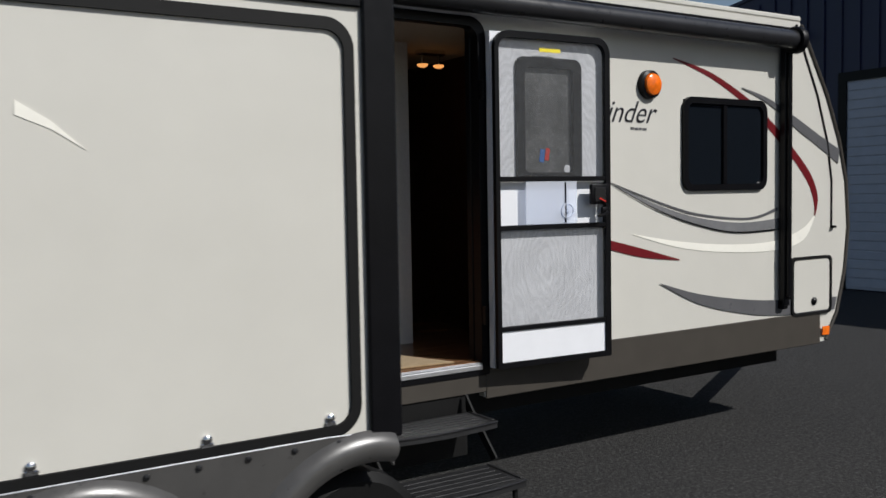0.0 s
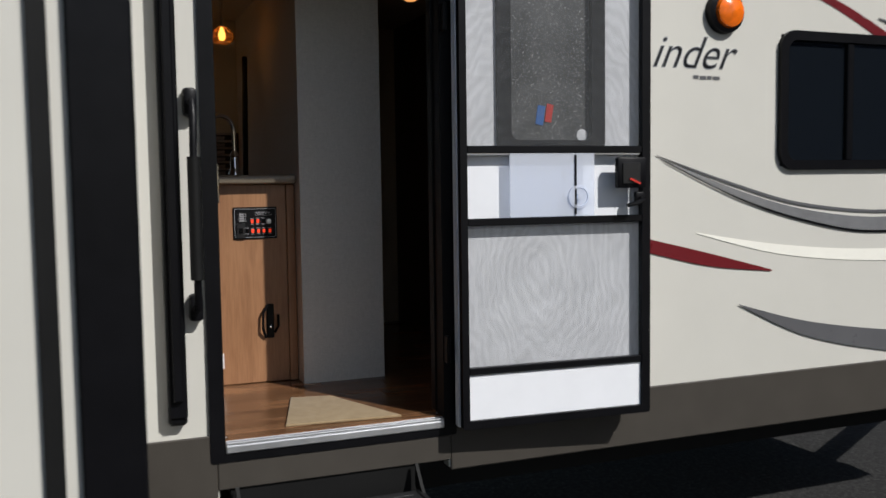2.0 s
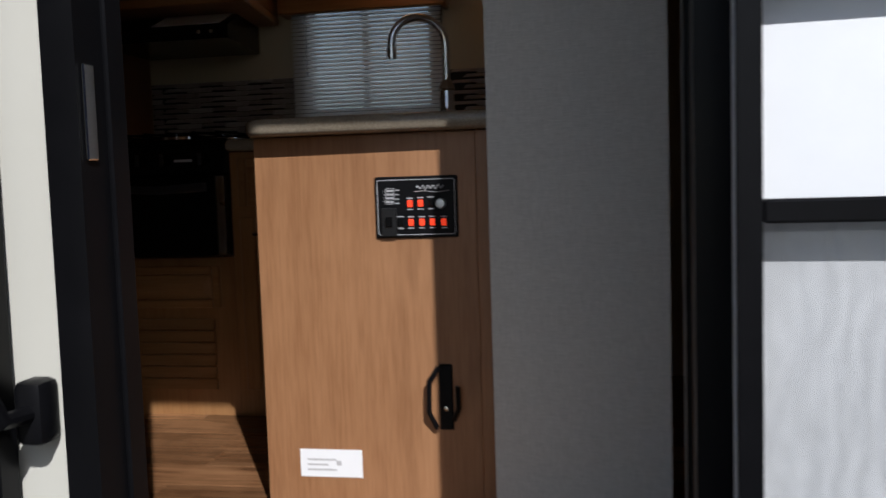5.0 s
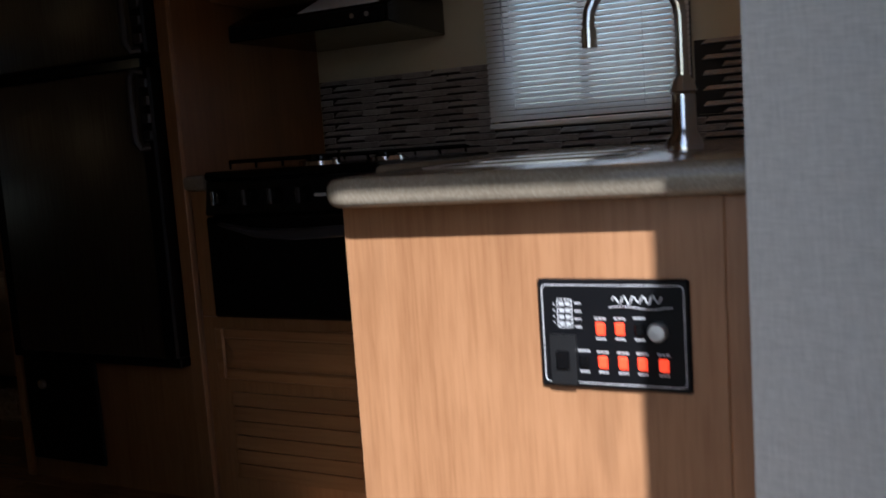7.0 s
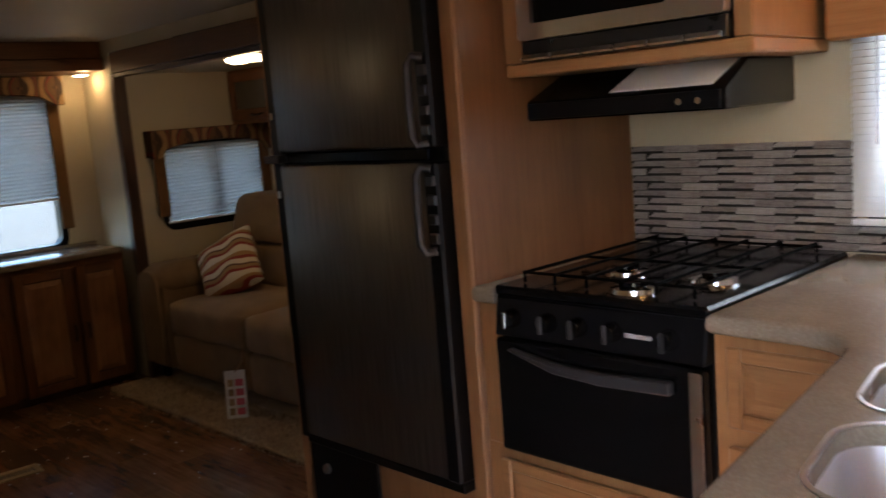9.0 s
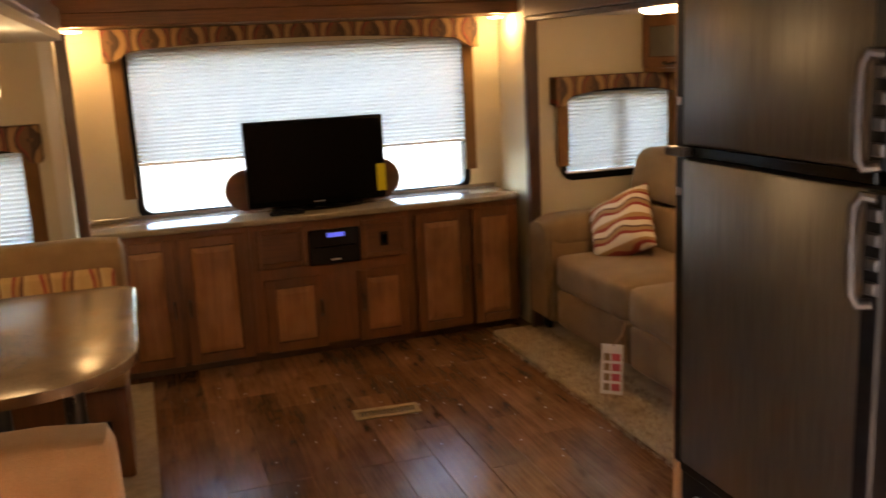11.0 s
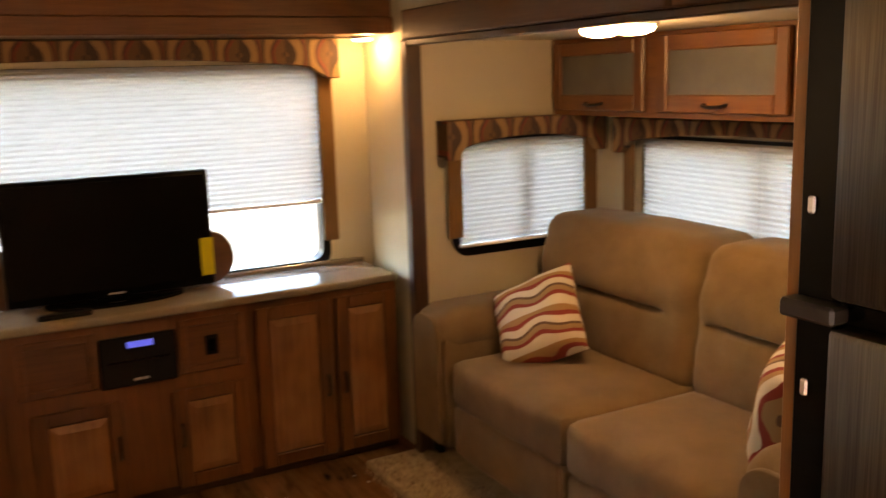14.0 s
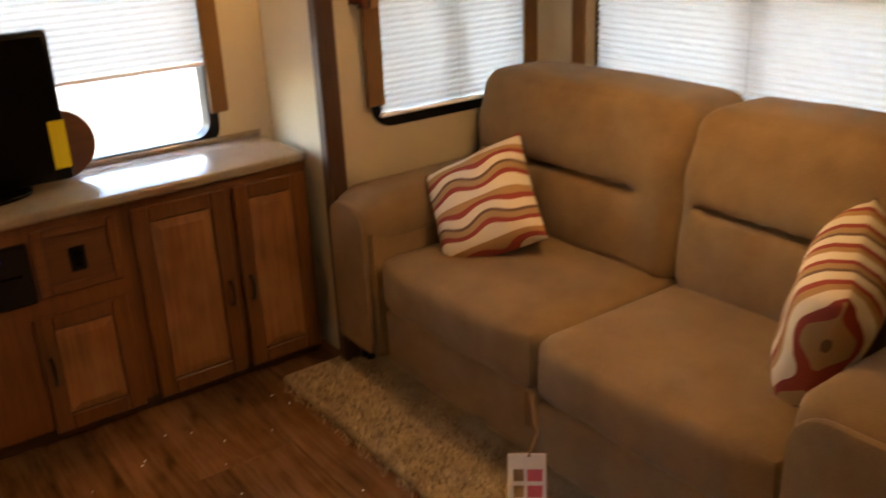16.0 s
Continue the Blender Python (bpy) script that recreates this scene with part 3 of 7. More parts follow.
def fender():
    """Moulded skirt with two swelling wheel arches below the box."""
    t = thing("wheel_fender", (-0.9, SLIDE_Y - 0.03, -0.2), "grey moulded plastic fender over two wheels", "fender")
    y0 = SLIDE_Y - 0.022
    pts = [(-0.352, -0.40), (-0.352, -0.02), (-0.42, 0.012), (-0.50, 0.030), (-0.62, 0.036), (-2.5, 0.036), (-2.6, -0.40), (-1.92, -0.40)]
    pts += arc(-1.48, -0.48, 0.40, 168, 12, 14) + [(-1.05, -0.46), (-0.89, -0.46)] + arc(-0.47, -0.48, 0.40, 168, 75, 10)
    pts += [(-0.357, -0.11)]
    pts = [p for k, p in enumerate(pts) if k != 0]
    part("skirt", bm_prism(pts, "y", y0 - 0.016, y0 + 0.004), GREY_PLASTIC, t)
    for cx, a1 in ((-1.48, 8), (-0.47, 75)):
        made, rows = bmesh.new(), []
        for i in range(25):
            a = radians(172 + (a1 - 172) * i / 24)
            row = []
            for j in range(9):
                s = j / 8
                r = 0.405 + 0.115 * (1 - s)
                row.append(made.verts.new((min(cx + r * math.cos(a), -0.353), y0 - 0.0165 - 0.045 * math.sin(math.pi * (0.08 + 0.84 * s)) ** 0.8 + 0.018 * (1 - s), -0.48 + r * math.sin(a))))
            rows.append(row)
        for p, q in zip(rows, rows[1:]):
            for j in range(8):
                made.faces.new((p[j], p[j + 1], q[j + 1], q[j]))
        bmesh.ops.recalc_face_normals(made, faces=made.faces[:])
        part("arch", made, GREY_PLASTIC, t, "swelling wheel arch")
    for i in range(11):
        x = -0.415 - i * 0.17
        part("bolt", bm_turned([(0.011, y0 - 0.0165), (0.011, y0 - 0.022), (0.0001, y0 - 0.026)], 10, (x, 0, 0.0 if i == 0 else 0.014), "y"), DARK_METAL, t)
    part("top_edge", bm_tube([(-2.5, y0 - 0.012, 0.037), (-0.62, y0 - 0.012, 0.037), (-0.50, y0 - 0.012, 0.031), (-0.42, y0 - 0.012, 0.013), (-0.353, y0 - 0.012, -0.019)], 0.004, 6), ALUMINIUM, t)


fender()


def wheel(x):
    y, r = SLIDE_Y + 0.16, 0.31
    t = thing("trailer_wheel", (x, y, GROUND), "black rubber trailer tyre under the fender", "wheel", "trailer wheels")
    part("tyre", bm_turned([(0.18, -0.09), (0.27, -0.10), (r - 0.005, -0.07), (r, 0.0), (r - 0.005, 0.07), (0.27, 0.10), (0.18, 0.09)], 32, (x, y, GROUND + r), "y"), BLACK_RUBBER, t)
    part("rim", bm_turned([(0.18, -0.07), (0.16, -0.04), (0.08, -0.03), (0.06, -0.07), (0.0001, -0.07)], 24, (x, y, GROUND + r), "y"), ALUMINIUM, t)


wheel(-0.47)
wheel(-1.48)
setting("slide_underbelly", bm_box(-4.2, -0.36, SLIDE_Y + 0.03, -0.03, -0.10, -0.003), BLACK_RUBBER, "black underside of the slide box", "underbelly")

# doorway: frame, threshold, screen door with the entrance door behind it
DZ0, DZ1 = -0.045, 1.80
t = thing("door_frame", (0.385, 0, DZ0), "black metal frame of the entrance doorway", "door frame", kind="structure")
n = 6
part("frame", bm_ring(rounded(-0.062, 0.832, DZ0 - 0.03, DZ1 + 0.03, (0.01, 0.01, 0.1, 0.1), n), rounded(-0.012, 0.782, DZ0, DZ1 - 0.02, (0.003, 0.003, 0.07, 0.07), n), "y", -0.016, 0.052), BLACK_TRIM, t)
part("jamb", joined(bm_box(-0.034, -0.006, 0.053, 0.10, 0.0, 1.80, 0.003), bm_box(0.776, 0.80, 0.053, 0.10, 0.0, 1.80, 0.003)), BLACK_TRIM, t)
part("strike_plate", bm_box(-0.0115, -0.006, -0.006, 0.02, 0.80, 0.93, 0.002), CHROME, t, "bright metal strike plate")
part("hinge", joined(bm_box(0.785, 0.80, -0.05, -0.0165, 0.2, 0.3, 0.003), bm_box(0.785, 0.80, -0.05, -0.0165, 1.4, 1.5, 0.003)), BLACK_TRIM, t)
t = thing("threshold", (0.385, 0.0, -0.04), "ribbed bright aluminium door threshold", "threshold", kind="structure")
b = bm_box(-0.011, 0.781, -0.024, 0.06, -0.044, -0.018, 0.003)
for k in range(4):
    bm_box(-0.011, 0.781, -0.02 + k * 0.02, -0.012 + k * 0.02, -0.0178, -0.008 + 0.002 * k, 0.002, bm=b)
part("sill", b, ALUMINIUM, t)


def doors():
    """Both leaves swing out together and stand open past the hinge side."""
    x0, y0, x1, y1 = 0.818, -0.100, 1.580, -0.150
    ang = math.atan2(y1 - y0, x1 - x0)
    L = math.hypot(x1 - x0, y1 - y0)
    B, T = -0.035, 1.755
    m = Matrix.Translation((x0, y0, 0)) @ Matrix.Rotation(ang, 4, "Z")

    def put(name, b, mat, parent, label=""):
        bmesh.ops.transform(b, matrix=m, verts=b.verts[:])
        return part(name, b, mat, parent, label)

    s = thing("door_1", (x0, y0, B), "open black-framed screen door with white panels", "screen door", kind="structure")
    r = (0.01, 0.01, 0.09, 0.09)
    put("frame", bm_ring(rounded(0, L, B, T, r), rounded(0.026, L - 0.034, B + 0.03, T - 0.035, (0.004, 0.004, 0.06, 0.06)), "y", -0.018, 0.012), BLACK_TRIM, s)
    for z in (0.175, 0.715, 0.975):
        put("crossbar", bm_box(0.0262, L - 0.0342, -0.016, 0.010, z - 0.013, z + 0.013, 0.003), BLACK_TRIM, s)
    put("kick_panel", bm_box(0.0265, L - 0.0345, -0.006, 0.002, B + 0.031, 0.1615), WHITE_PAINT, s, "white kick panel")
    put("lower_screen", bm_grid(lambda u, v: (0.0265 + (L - 0.061) * u, -0.004, 0.1885 + 0.513 * v), 2, 2), SCREEN, s, "fine grey insect screen")
    put("upper_screen", bm_grid(lambda u, v: (0.0265 + (L - 0.061) * u, -0.004, 0.9885 + (T - 1.024) * v), 2, 2), SCREEN, s, "fine grey insect screen")
    put("slider", bm_box(0.19, 0.53, -0.012, -0.0085, 0.729, 0.965, 0.001), CLEAR_PLASTIC, s, "clear plastic sliding panel")
    put("slider_track", bm_box(0.03, L - 0.04, -0.006, 0.006, 0.955, 0.9615), ALUMINIUM, s)
    k = bm_turned([(0.044, -0.0125), (0.044, -0.018), (0.034, -0.020), (0.032, -0.016), (0.012, -0.016), (0.012, -0.026), (0.0001, -0.027)], 28, (0.465, 0, 0.80), "y")
    put("slider_knob", k, CLEAR_PLASTIC, s, "round clear finger knob")
    put("slider_strip", bm_box(0.448, 0.455, -0.0165, -0.0122, 0.735, 0.955), BLACK_PLASTIC, s)
    lk = put("lock", bm_box(L - 0.155, L - 0.032, -0.045, -0.0185, 0.83, 0.945, 0.008, 2), BLACK_PLASTIC, s, "black plastic latch housing")
    put("lock_face", bm_box(L - 0.135, L - 0.06, -0.05, -0.0452, 0.845, 0.925, 0.004), DARK_METAL, lk)
    put("lock_lever", bm_prism([(L - 0.11, 0.862), (L - 0.105, 0.868), (L - 0.062, 0.848), (L - 0.066, 0.842)], "y", -0.056, -0.0505), RED_PLASTIC, lk, "small red lever")
    h = bm_box(L - 0.075, L - 0.035, -0.04, -0.0185, 0.775, 0.815, 0.006, 2)
    bm_tube([(L - 0.055, -0.04, 0.79), (L - 0.055, -0.06, 0.785), (L - 0.08, -0.065, 0.775), (L - 0.125, -0.062, 0.765)], [0.009, 0.009, 0.010, 0.007], 8, h)
    put("handle", h, BLACK_PLASTIC, s)
    put("label_strip", bm_box(0.29, 0.43, -0.0075, -0.0046, 1.655, 1.675), YELLOW, s, "yellow sticker")

    d = thing("door_2", (x0, y0, B), "open white entrance door with dark-framed window", "door", kind="structure")
    dy = 0.030
    wx0, wx1, wz0, wz1 = 0.185, 0.56, 0.985, 1.60
    leaf = bmesh.new()
    for a in ((0.0, wx0, B, T), (wx1, L, B, T), (wx0, wx1, B, wz0), (wx0, wx1, wz1, T)):
        bm_box(a[0], a[1], dy, dy + 0.04, a[2], a[3], bm=leaf)
    put("leaf", leaf, WHITE_PAINT, d)
    put("window_frame", bm_ring(rounded(wx0 - 0.03, wx1 + 0.03, wz0 - 0.03, wz1 + 0.03, 0.05), rounded(wx0 + 0.025, wx1 - 0.025, wz0 + 0.025, wz1 - 0.025, 0.03), "y", dy - 0.014, dy + 0.046), BLACK_PLASTIC, d, "dark moulded window frame")
    put("pane", bm_box(wx0 + 0.024, wx1 - 0.024, dy + 0.012, dy + 0.018, wz0 + 0.024, wz1 - 0.024), FROSTED, d, "speckled obscure glass")
    put("sticker", bm_prism([(0.315, 1.07), (0.345, 1.065), (0.355, 1.135), (0.325, 1.14)], "y", dy + 0.0085, dy + 0.0115), BLUE, d)
    put("sticker", bm_prism([(0.352, 1.08), (0.378, 1.075), (0.388, 1.14), (0.362, 1.145)], "y", dy + 0.0085, dy + 0.0115), RED_PLASTIC, d)
    put("round_sticker", bm_turned([(0.022, dy + 0.0115), (0.022, dy + 0.009), (0.0001, dy + 0.009)], 20, (0.505, 0, 1.03), "y"), WHITE_PAINT, d)


def screen_cloth():
    """Dark mesh; the beat of threads and their shadow is painted in as soft uneven rings."""
    m, nt, b = basic("insect_screen")
    v = coords(nt)
    mp = nt.nodes.new("ShaderNodeMapping")
    mp.inputs["Location"].default_value = (-0.42, 0, -0.42)
    mp.inputs["Scale"].default_value = (1.3, 1, 0.75)
    nt.links.new(v, mp.inputs["Vector"])
    warp = nt.nodes.new("ShaderNodeTexWave")
    warp.wave_type, warp.rings_direction = "RINGS", "Y"
    warp.inputs["Scale"].default_value, warp.inputs["Distortion"].default_value, warp.inputs["Detail"].default_value = 8.0, 13.0, 2.5
    warp.inputs["Detail Scale"].default_value = 1.1
    nt.links.new(mp.outputs["Vector"], warp.inputs["Vector"])
    cloud = noise_tex(nt, v, 11.0, 3)
    b.inputs["Base Color"].default_value = rgb((0.13, 0.135, 0.14))
    b.inputs["Roughness"].default_value = 0.7
    b.inputs["Specular IOR Level"].default_value = 0.2
    beat = mix(nt, 0.45, ramp(nt, warp.outputs["Fac"], [(0.1, (0.22, 0.22, 0.22)), (0.9, (0.36, 0.36, 0.36))]), ramp(nt, cloud, [(0.35, (0.21, 0.21, 0.21)), (0.65, (0.37, 0.37, 0.37))]))
    t = nt.nodes.new("ShaderNodeBsdfTransparent")
    mx = nt.nodes.new("ShaderNodeMixShader")
    nt.links.new(beat, mx.inputs["Fac"])
    nt.links.new(t.outputs[0], mx.inputs[1])
    nt.links.new(b.outputs[0], mx.inputs[2])
    nt.links.new(mx.outputs[0], nt.nodes["Material Output"].inputs["Surface"])
    return m


def frosted():
    m, nt, b = basic("speckled_glass")
    v = coords(nt)
    sp = noise_tex(nt, v, 160, 2, 0.6)
    col = mix(nt, 0.6, ramp(nt, noise_tex(nt, v, 3.5, 3), [(0.35, (0.05, 0.05, 0.05)), (0.65, (0.24, 0.24, 0.24))]), ramp(nt, sp, [(0.62, (0.04, 0.04, 0.04)), (0.70, (0.7, 0.7, 0.7))]))
    nt.links.new(col, b.inputs["Base Color"])
    b.inputs["Roughness"].default_value = 0.3
    relief(nt, b, sp, 0.4, 0.002)
    return m


SCREEN, FROSTED = screen_cloth(), frosted()
CLEAR_PLASTIC = window_glass("clear_plastic", (0.86, 0.89, 0.95), 0.08, 0.62)
RED_PLASTIC = plain("red_plastic", (0.55, 0.03, 0.02), 0.35)
YELLOW = plain("yellow_sticker", (0.75, 0.62, 0.02), 0.5, vary=0.05)
BLUE = plain("blue_sticker", (0.03, 0.13, 0.40), 0.4)
doors()


def folding_step():
    t = thing("entry_steps", (0.34, -0.3, -0.55), "two black ribbed folding metal entry steps", "steps")
    for z, y0, y1, x0, x1 in ((-0.25, -0.30, -0.06, 0.03, 0.67), (-0.475, -0.57, -0.27, 0.02, 0.64)):
        n = 12
        front = [(x0 + (x1 - x0) * k / n, y0 - 0.03 * math.sin(math.pi * k / n)) for k in range(n + 1)]
        tr = part("tread", bm_plate_flat(front + [(x1, y1), (x0, y1)], z - 0.035, z), BLACK_TREAD, t)
        for k in range(5):
            yy = y0 + 0.025 + k * (y1 - y0 - 0.05) / 4.6
            part("grip_strip", bm_box(x0 + 0.045, x1 - 0.045, yy, yy + 0.026, z + 0.0003, z + 0.004, 0.0015), BLACK_TREAD, tr)
        part("nosing", bm_tube([(p[0], p[1] - 0.002, z - 0.004) for p in front], 0.006, 6), DARK_METAL, tr)
        for x in (x0 + 0.012, x1 - 0.012):
            part("edge_rib", bm_box(x - 0.009, x + 0.009, y0 + 0.02, y1 - 0.005, z + 0.0003, z + 0.006, 0.002), BLACK_TREAD, tr)
    for x in (0.02, 0.665):
        part("side_arm", bm_prism([(-0.03, -0.16), (-0.03, -0.24), (-0.26, -0.46), (-0.30, -0.44), (-0.08, -0.22)], "x", x - 0.006, x + 0.006), BLACK_RUBBER, t)
    for x in (0.06, 0.60):
        part("leg", bm_tube([(x, -0.53, -0.51), (x, -0.56, GROUND)], 0.014, 8), BLACK_RUBBER, t)
    part("housing", bm_box(0.0, 0.69, 0.0, 0.05, -0.50, -0.105, 0.004), BLACK_RUBBER, t)


def bm_plate_flat(outline, z0, z1):
    return bm_prism(outline, "z", z0, z1)


BLACK_TREAD = plain("black_tread", (0.018, 0.018, 0.019), 0.42, vary=0.3, scale=14, bump=0.3)
folding_step()


def grab_handle():
    t = thing("grab_handle", (-0.10, -0.01, 0.45), "black tubular grab handle with foam grip", "handle")
    hz0, hz1, x = 0.46, 1.13, -0.095
    for z in (hz0, hz1):
        part("bracket", bm_box(x - 0.022, x + 0.022, -0.05, -0.0005, z - 0.045, z + 0.045, 0.012, 2), BLACK_PLASTIC, t)
    part("bar", bm_tube([(x, -0.045, hz1), (x, -0.10, hz1 - 0.005), (x - 0.002, -0.125, hz1 - 0.05), (x - 0.004, -0.128, hz1 - 0.2), (x - 0.004, -0.128, hz0 + 0.2), (x - 0.002, -0.125, hz0 + 0.05), (x, -0.10, hz0 + 0.005), (x, -0.045, hz0)], 0.0125, 10), BLACK_TRIM, t)
    part("grip", bm_tube([(x - 0.004, -0.128, hz0 + 0.10), (x - 0.004, -0.128, hz1 - 0.18)], 0.021, 12), BLACK_RUBBER, t, "foam grip")


grab_handle()


def awning():
    t = thing("awning", (1.6, -0.1, 1.88), "rolled black awning on folding arms", "awning")
    part("roll", bm_tube([(-0.10, -0.115, 1.885), (3.28, -0.115, 1.885)], 0.062, 24), AWNING_VINYL, t, "rolled black vinyl fabric")
    part("rail", bm_box(-0.2, 3.45, -0.03, -0.001, 1.955, 1.99, 0.004), BLACK_TRIM, t)
    for x in (-0.165, 3.30):
        part("arm", bm_box(x - 0.03, x + 0.03, -0.062, -0.012, 0.10, 1.90, 0.006), BLACK_TRIM, t)
        part("inner_arm", bm_box(x - 0.016, x + 0.016, -0.085, -0.0625, 0.16, 1.80, 0.005), BLACK_TRIM, t)
        part("end_cap", bm_turned([(0.085, -0.028), (0.09, -0.02), (0.09, 0.02), (0.07, 0.03), (0.0001, 0.03)], 20, (x, -0.115, 1.885), "x"), BLACK_PLASTIC, t)
        part("foot", bm_box(x - 0.03, x + 0.03, -0.05, -0.0005, 0.075, 0.14, 0.01), BLACK_PLASTIC, t)


AWNING_VINYL = plain("awning_vinyl", (0.018, 0.018, 0.02), 0.3, vary=0.2)
awning()


def side_window():
    t = thing("window_4", (2.74, 0.0, 0.9), "dark tinted sliding window in a black frame", "window", kind="structure")
    part("frame", bm_ring(rounded(2.335, 3.135, 0.895, 1.485, 0.075, 8), rounded(2.375, 3.095, 0.935, 1.445, 0.05, 8), "y", -0.022, 0.03), BLACK_TRIM, t)
    part("mullion", bm_box(2.71, 2.745, -0.016, 0.02, 0.936, 1.444, 0.003), BLACK_TRIM, t)
    part("pane", bm_box(2.376, 2.7095, 0.002, 0.008, 0.936, 1.444), TINTED, t)
    part("pane", bm_box(2.7455, 3.094, -0.006, 0.0, 0.936, 1.444), TINTED, t)
    part("backing", bm_box(2.36, 3.11, 0.04, 0.045, 0.92, 1.46), BLACK_RUBBER, t)


side_window()


def swoosh(name, pts, mat, y=-0.0028):
    """A decal between an upper and a lower line of points."""
    def fine(line):
        out = []
        for i in range(len(line) - 1):
            p0, p1, p2, p3 = line[max(i - 1, 0)], line[i], line[i + 1], line[min(i + 2, len(line) - 1)]
            for k in range(5):
                s = k / 5
                out.append(tuple(0.5 * ((2 * p1[j]) + (-p0[j] + p2[j]) * s + (2 * p0[j] - 5 * p1[j] + 4 * p2[j] - p3[j]) * s * s + (-p0[j] + 3 * p1[j] - 3 * p2[j] + p3[j]) * s ** 3) for j in (0, 1)))
        return out + [line[-1]]

    up, low = fine(pts[0]), fine(pts[1])
    b = bmesh.new()
    for d in (y, y + 0.002):
        a, c = [b.verts.new((p[0], d, p[1])) for p in up], [b.verts.new((p[0], d, p[1])) for p in low]
        for i in range(len(a) - 1):
            b.faces.new((a[i], a[i + 1], c[i + 1], c[i]))
    bmesh.ops.recalc_face_normals(b, faces=b.faces[:])
    return tagged(part(name, b, mat), "", "")


# painted swooshes on the side, clearance light and lettering
DECALS = (
    ("silver_swoosh", SILVER_DECAL, "chrome-look silver body swoosh", (((1.74, 0.945), (2.12, 0.815), (2.48, 0.725), (2.90, 0.68), (3.30, 0.70)), ((1.74, 0.942), (2.12, 0.785), (2.48, 0.682), (2.85, 0.622), (3.30, 0.63)))),
    ("grey_swoosh", GREY_DECAL, "dark grey line above the silver swoosh", (((1.72, 0.958), (2.12, 0.838), (2.48, 0.752), (2.97, 0.712), (3.27, 0.775)), ((1.72, 0.955), (2.12, 0.826), (2.48, 0.738), (2.97, 0.698), (3.27, 0.752)))),
    ("dark_swoosh_edge", BLACK_TRIM, "thin black line under the silver swoosh", (((1.76, 0.934), (2.12, 0.784), (2.48, 0.681), (2.85, 0.621), (3.30, 0.629)), ((1.76, 0.932), (2.12, 0.777), (2.48, 0.672), (2.85, 0.612), (3.30, 0.620)))),
    ("ivory_swoosh", WHITE_DECAL, "pale ivory painted body swoosh", (((1.92, 0.64), (2.34, 0.577), (2.82, 0.539), (3.24, 0.545), (3.54, 0.617), (3.68, 0.713)), ((1.92, 0.636), (2.34, 0.536), (2.82, 0.487), (3.24, 0.482), (3.55, 0.538), (3.685, 0.705)))),
    ("red_swoosh", RED_DECAL, "dark red body swoosh", (((1.60, 0.643), (1.70, 0.618), (1.99, 0.55), (2.31, 0.469)), ((1.60, 0.585), (1.70, 0.562), (1.99, 0.497), (2.31, 0.463)))),
    ("grey_lower_swoosh", GREY_DECAL, "dark grey lower body swoosh", (((2.136, 0.329), (2.486, 0.237), (2.909, 0.17), (3.30, 0.135), (3.94, 0.11)), ((2.136, 0.326), (2.487, 0.173), (2.911, 0.076), (3.30, 0.03), (3.91, 0.022)))),
    ("red_arc", RED_DECAL, "dark red curved body stripe", (((2.256, 1.718), (2.614, 1.642), (2.999, 1.479), (3.202, 1.354), (3.445, 1.168), (3.635, 0.992), (3.714, 0.832), (3.684, 0.705)), ((2.256, 1.711), (2.614, 1.606), (2.999, 1.423), (3.203, 1.279), (3.446, 1.09), (3.604, 0.933), (3.67, 0.793), (3.671, 0.697)))),
    ("grey_arc", GREY_DECAL, "grey curved body stripe", (((2.897, 1.566), (3.172, 1.504), (3.474, 1.382), (3.728, 1.27), (3.961, 1.174)), ((2.897, 1.559), (3.172, 1.467), (3.475, 1.304), (3.73, 1.183), (3.942, 1.072)))),
)
for k, (nm, mt, lb, pts) in enumerate(DECALS):
    tagged(swoosh(nm, pts, mt, -0.003 - 0.0024 * (k % 3)), lb, "decal")

t = thing("porch_light", (2.057, 0, 1.54), "round amber porch light in black housing", "lamp")
part("housing", bm_turned([(0.088, -0.0005), (0.085, -0.03), (0.07, -0.038), (0.07, -0.03), (0.0001, -0.03)], 28, (2.045, 0, 1.54), "y"), BLACK_PLASTIC, t)
part("lens", bm_turned([(0.068, -0.0305), (0.062, -0.045), (0.03, -0.06), (0.0001, -0.063)], 24, (2.055, 0, 1.54), "y"), ORANGE, t, "ribbed amber lens")
t = thing("clearance_light", (3.78, 0, 0.0), "small amber side marker light", "lamp")
part("lens", bm_box(3.755, 3.835, -0.022, -0.0125, -0.155, -0.09, 0.006), ORANGE, t)
t = thing("body_lettering", (1.72, -0.003, 1.3), "dark script lettering on the cream side", "lettering")
words("outline", "inder", 0.188, SILVER_DECAL, (1.8905, -0.0012, 1.366), t, (90, 0, 0), 0.0004, 0.45, 0.0012)
words("word", "inder", 0.188, BLACK_TRIM, (1.89, -0.0022, 1.366), t, (90, 0, 0), 0.0008, 0.45, -0.003)
for x0, x1, z0 in ((1.90, 1.925, 1.268), (1.932, 1.962, 1.266), (1.968, 1.99, 1.267), (1.997, 2.03, 1.266)):
    part("small_mark", bm_box(x0, x1, -0.003, -0.001, z0, z0 + 0.014), GREY_DECAL, t)

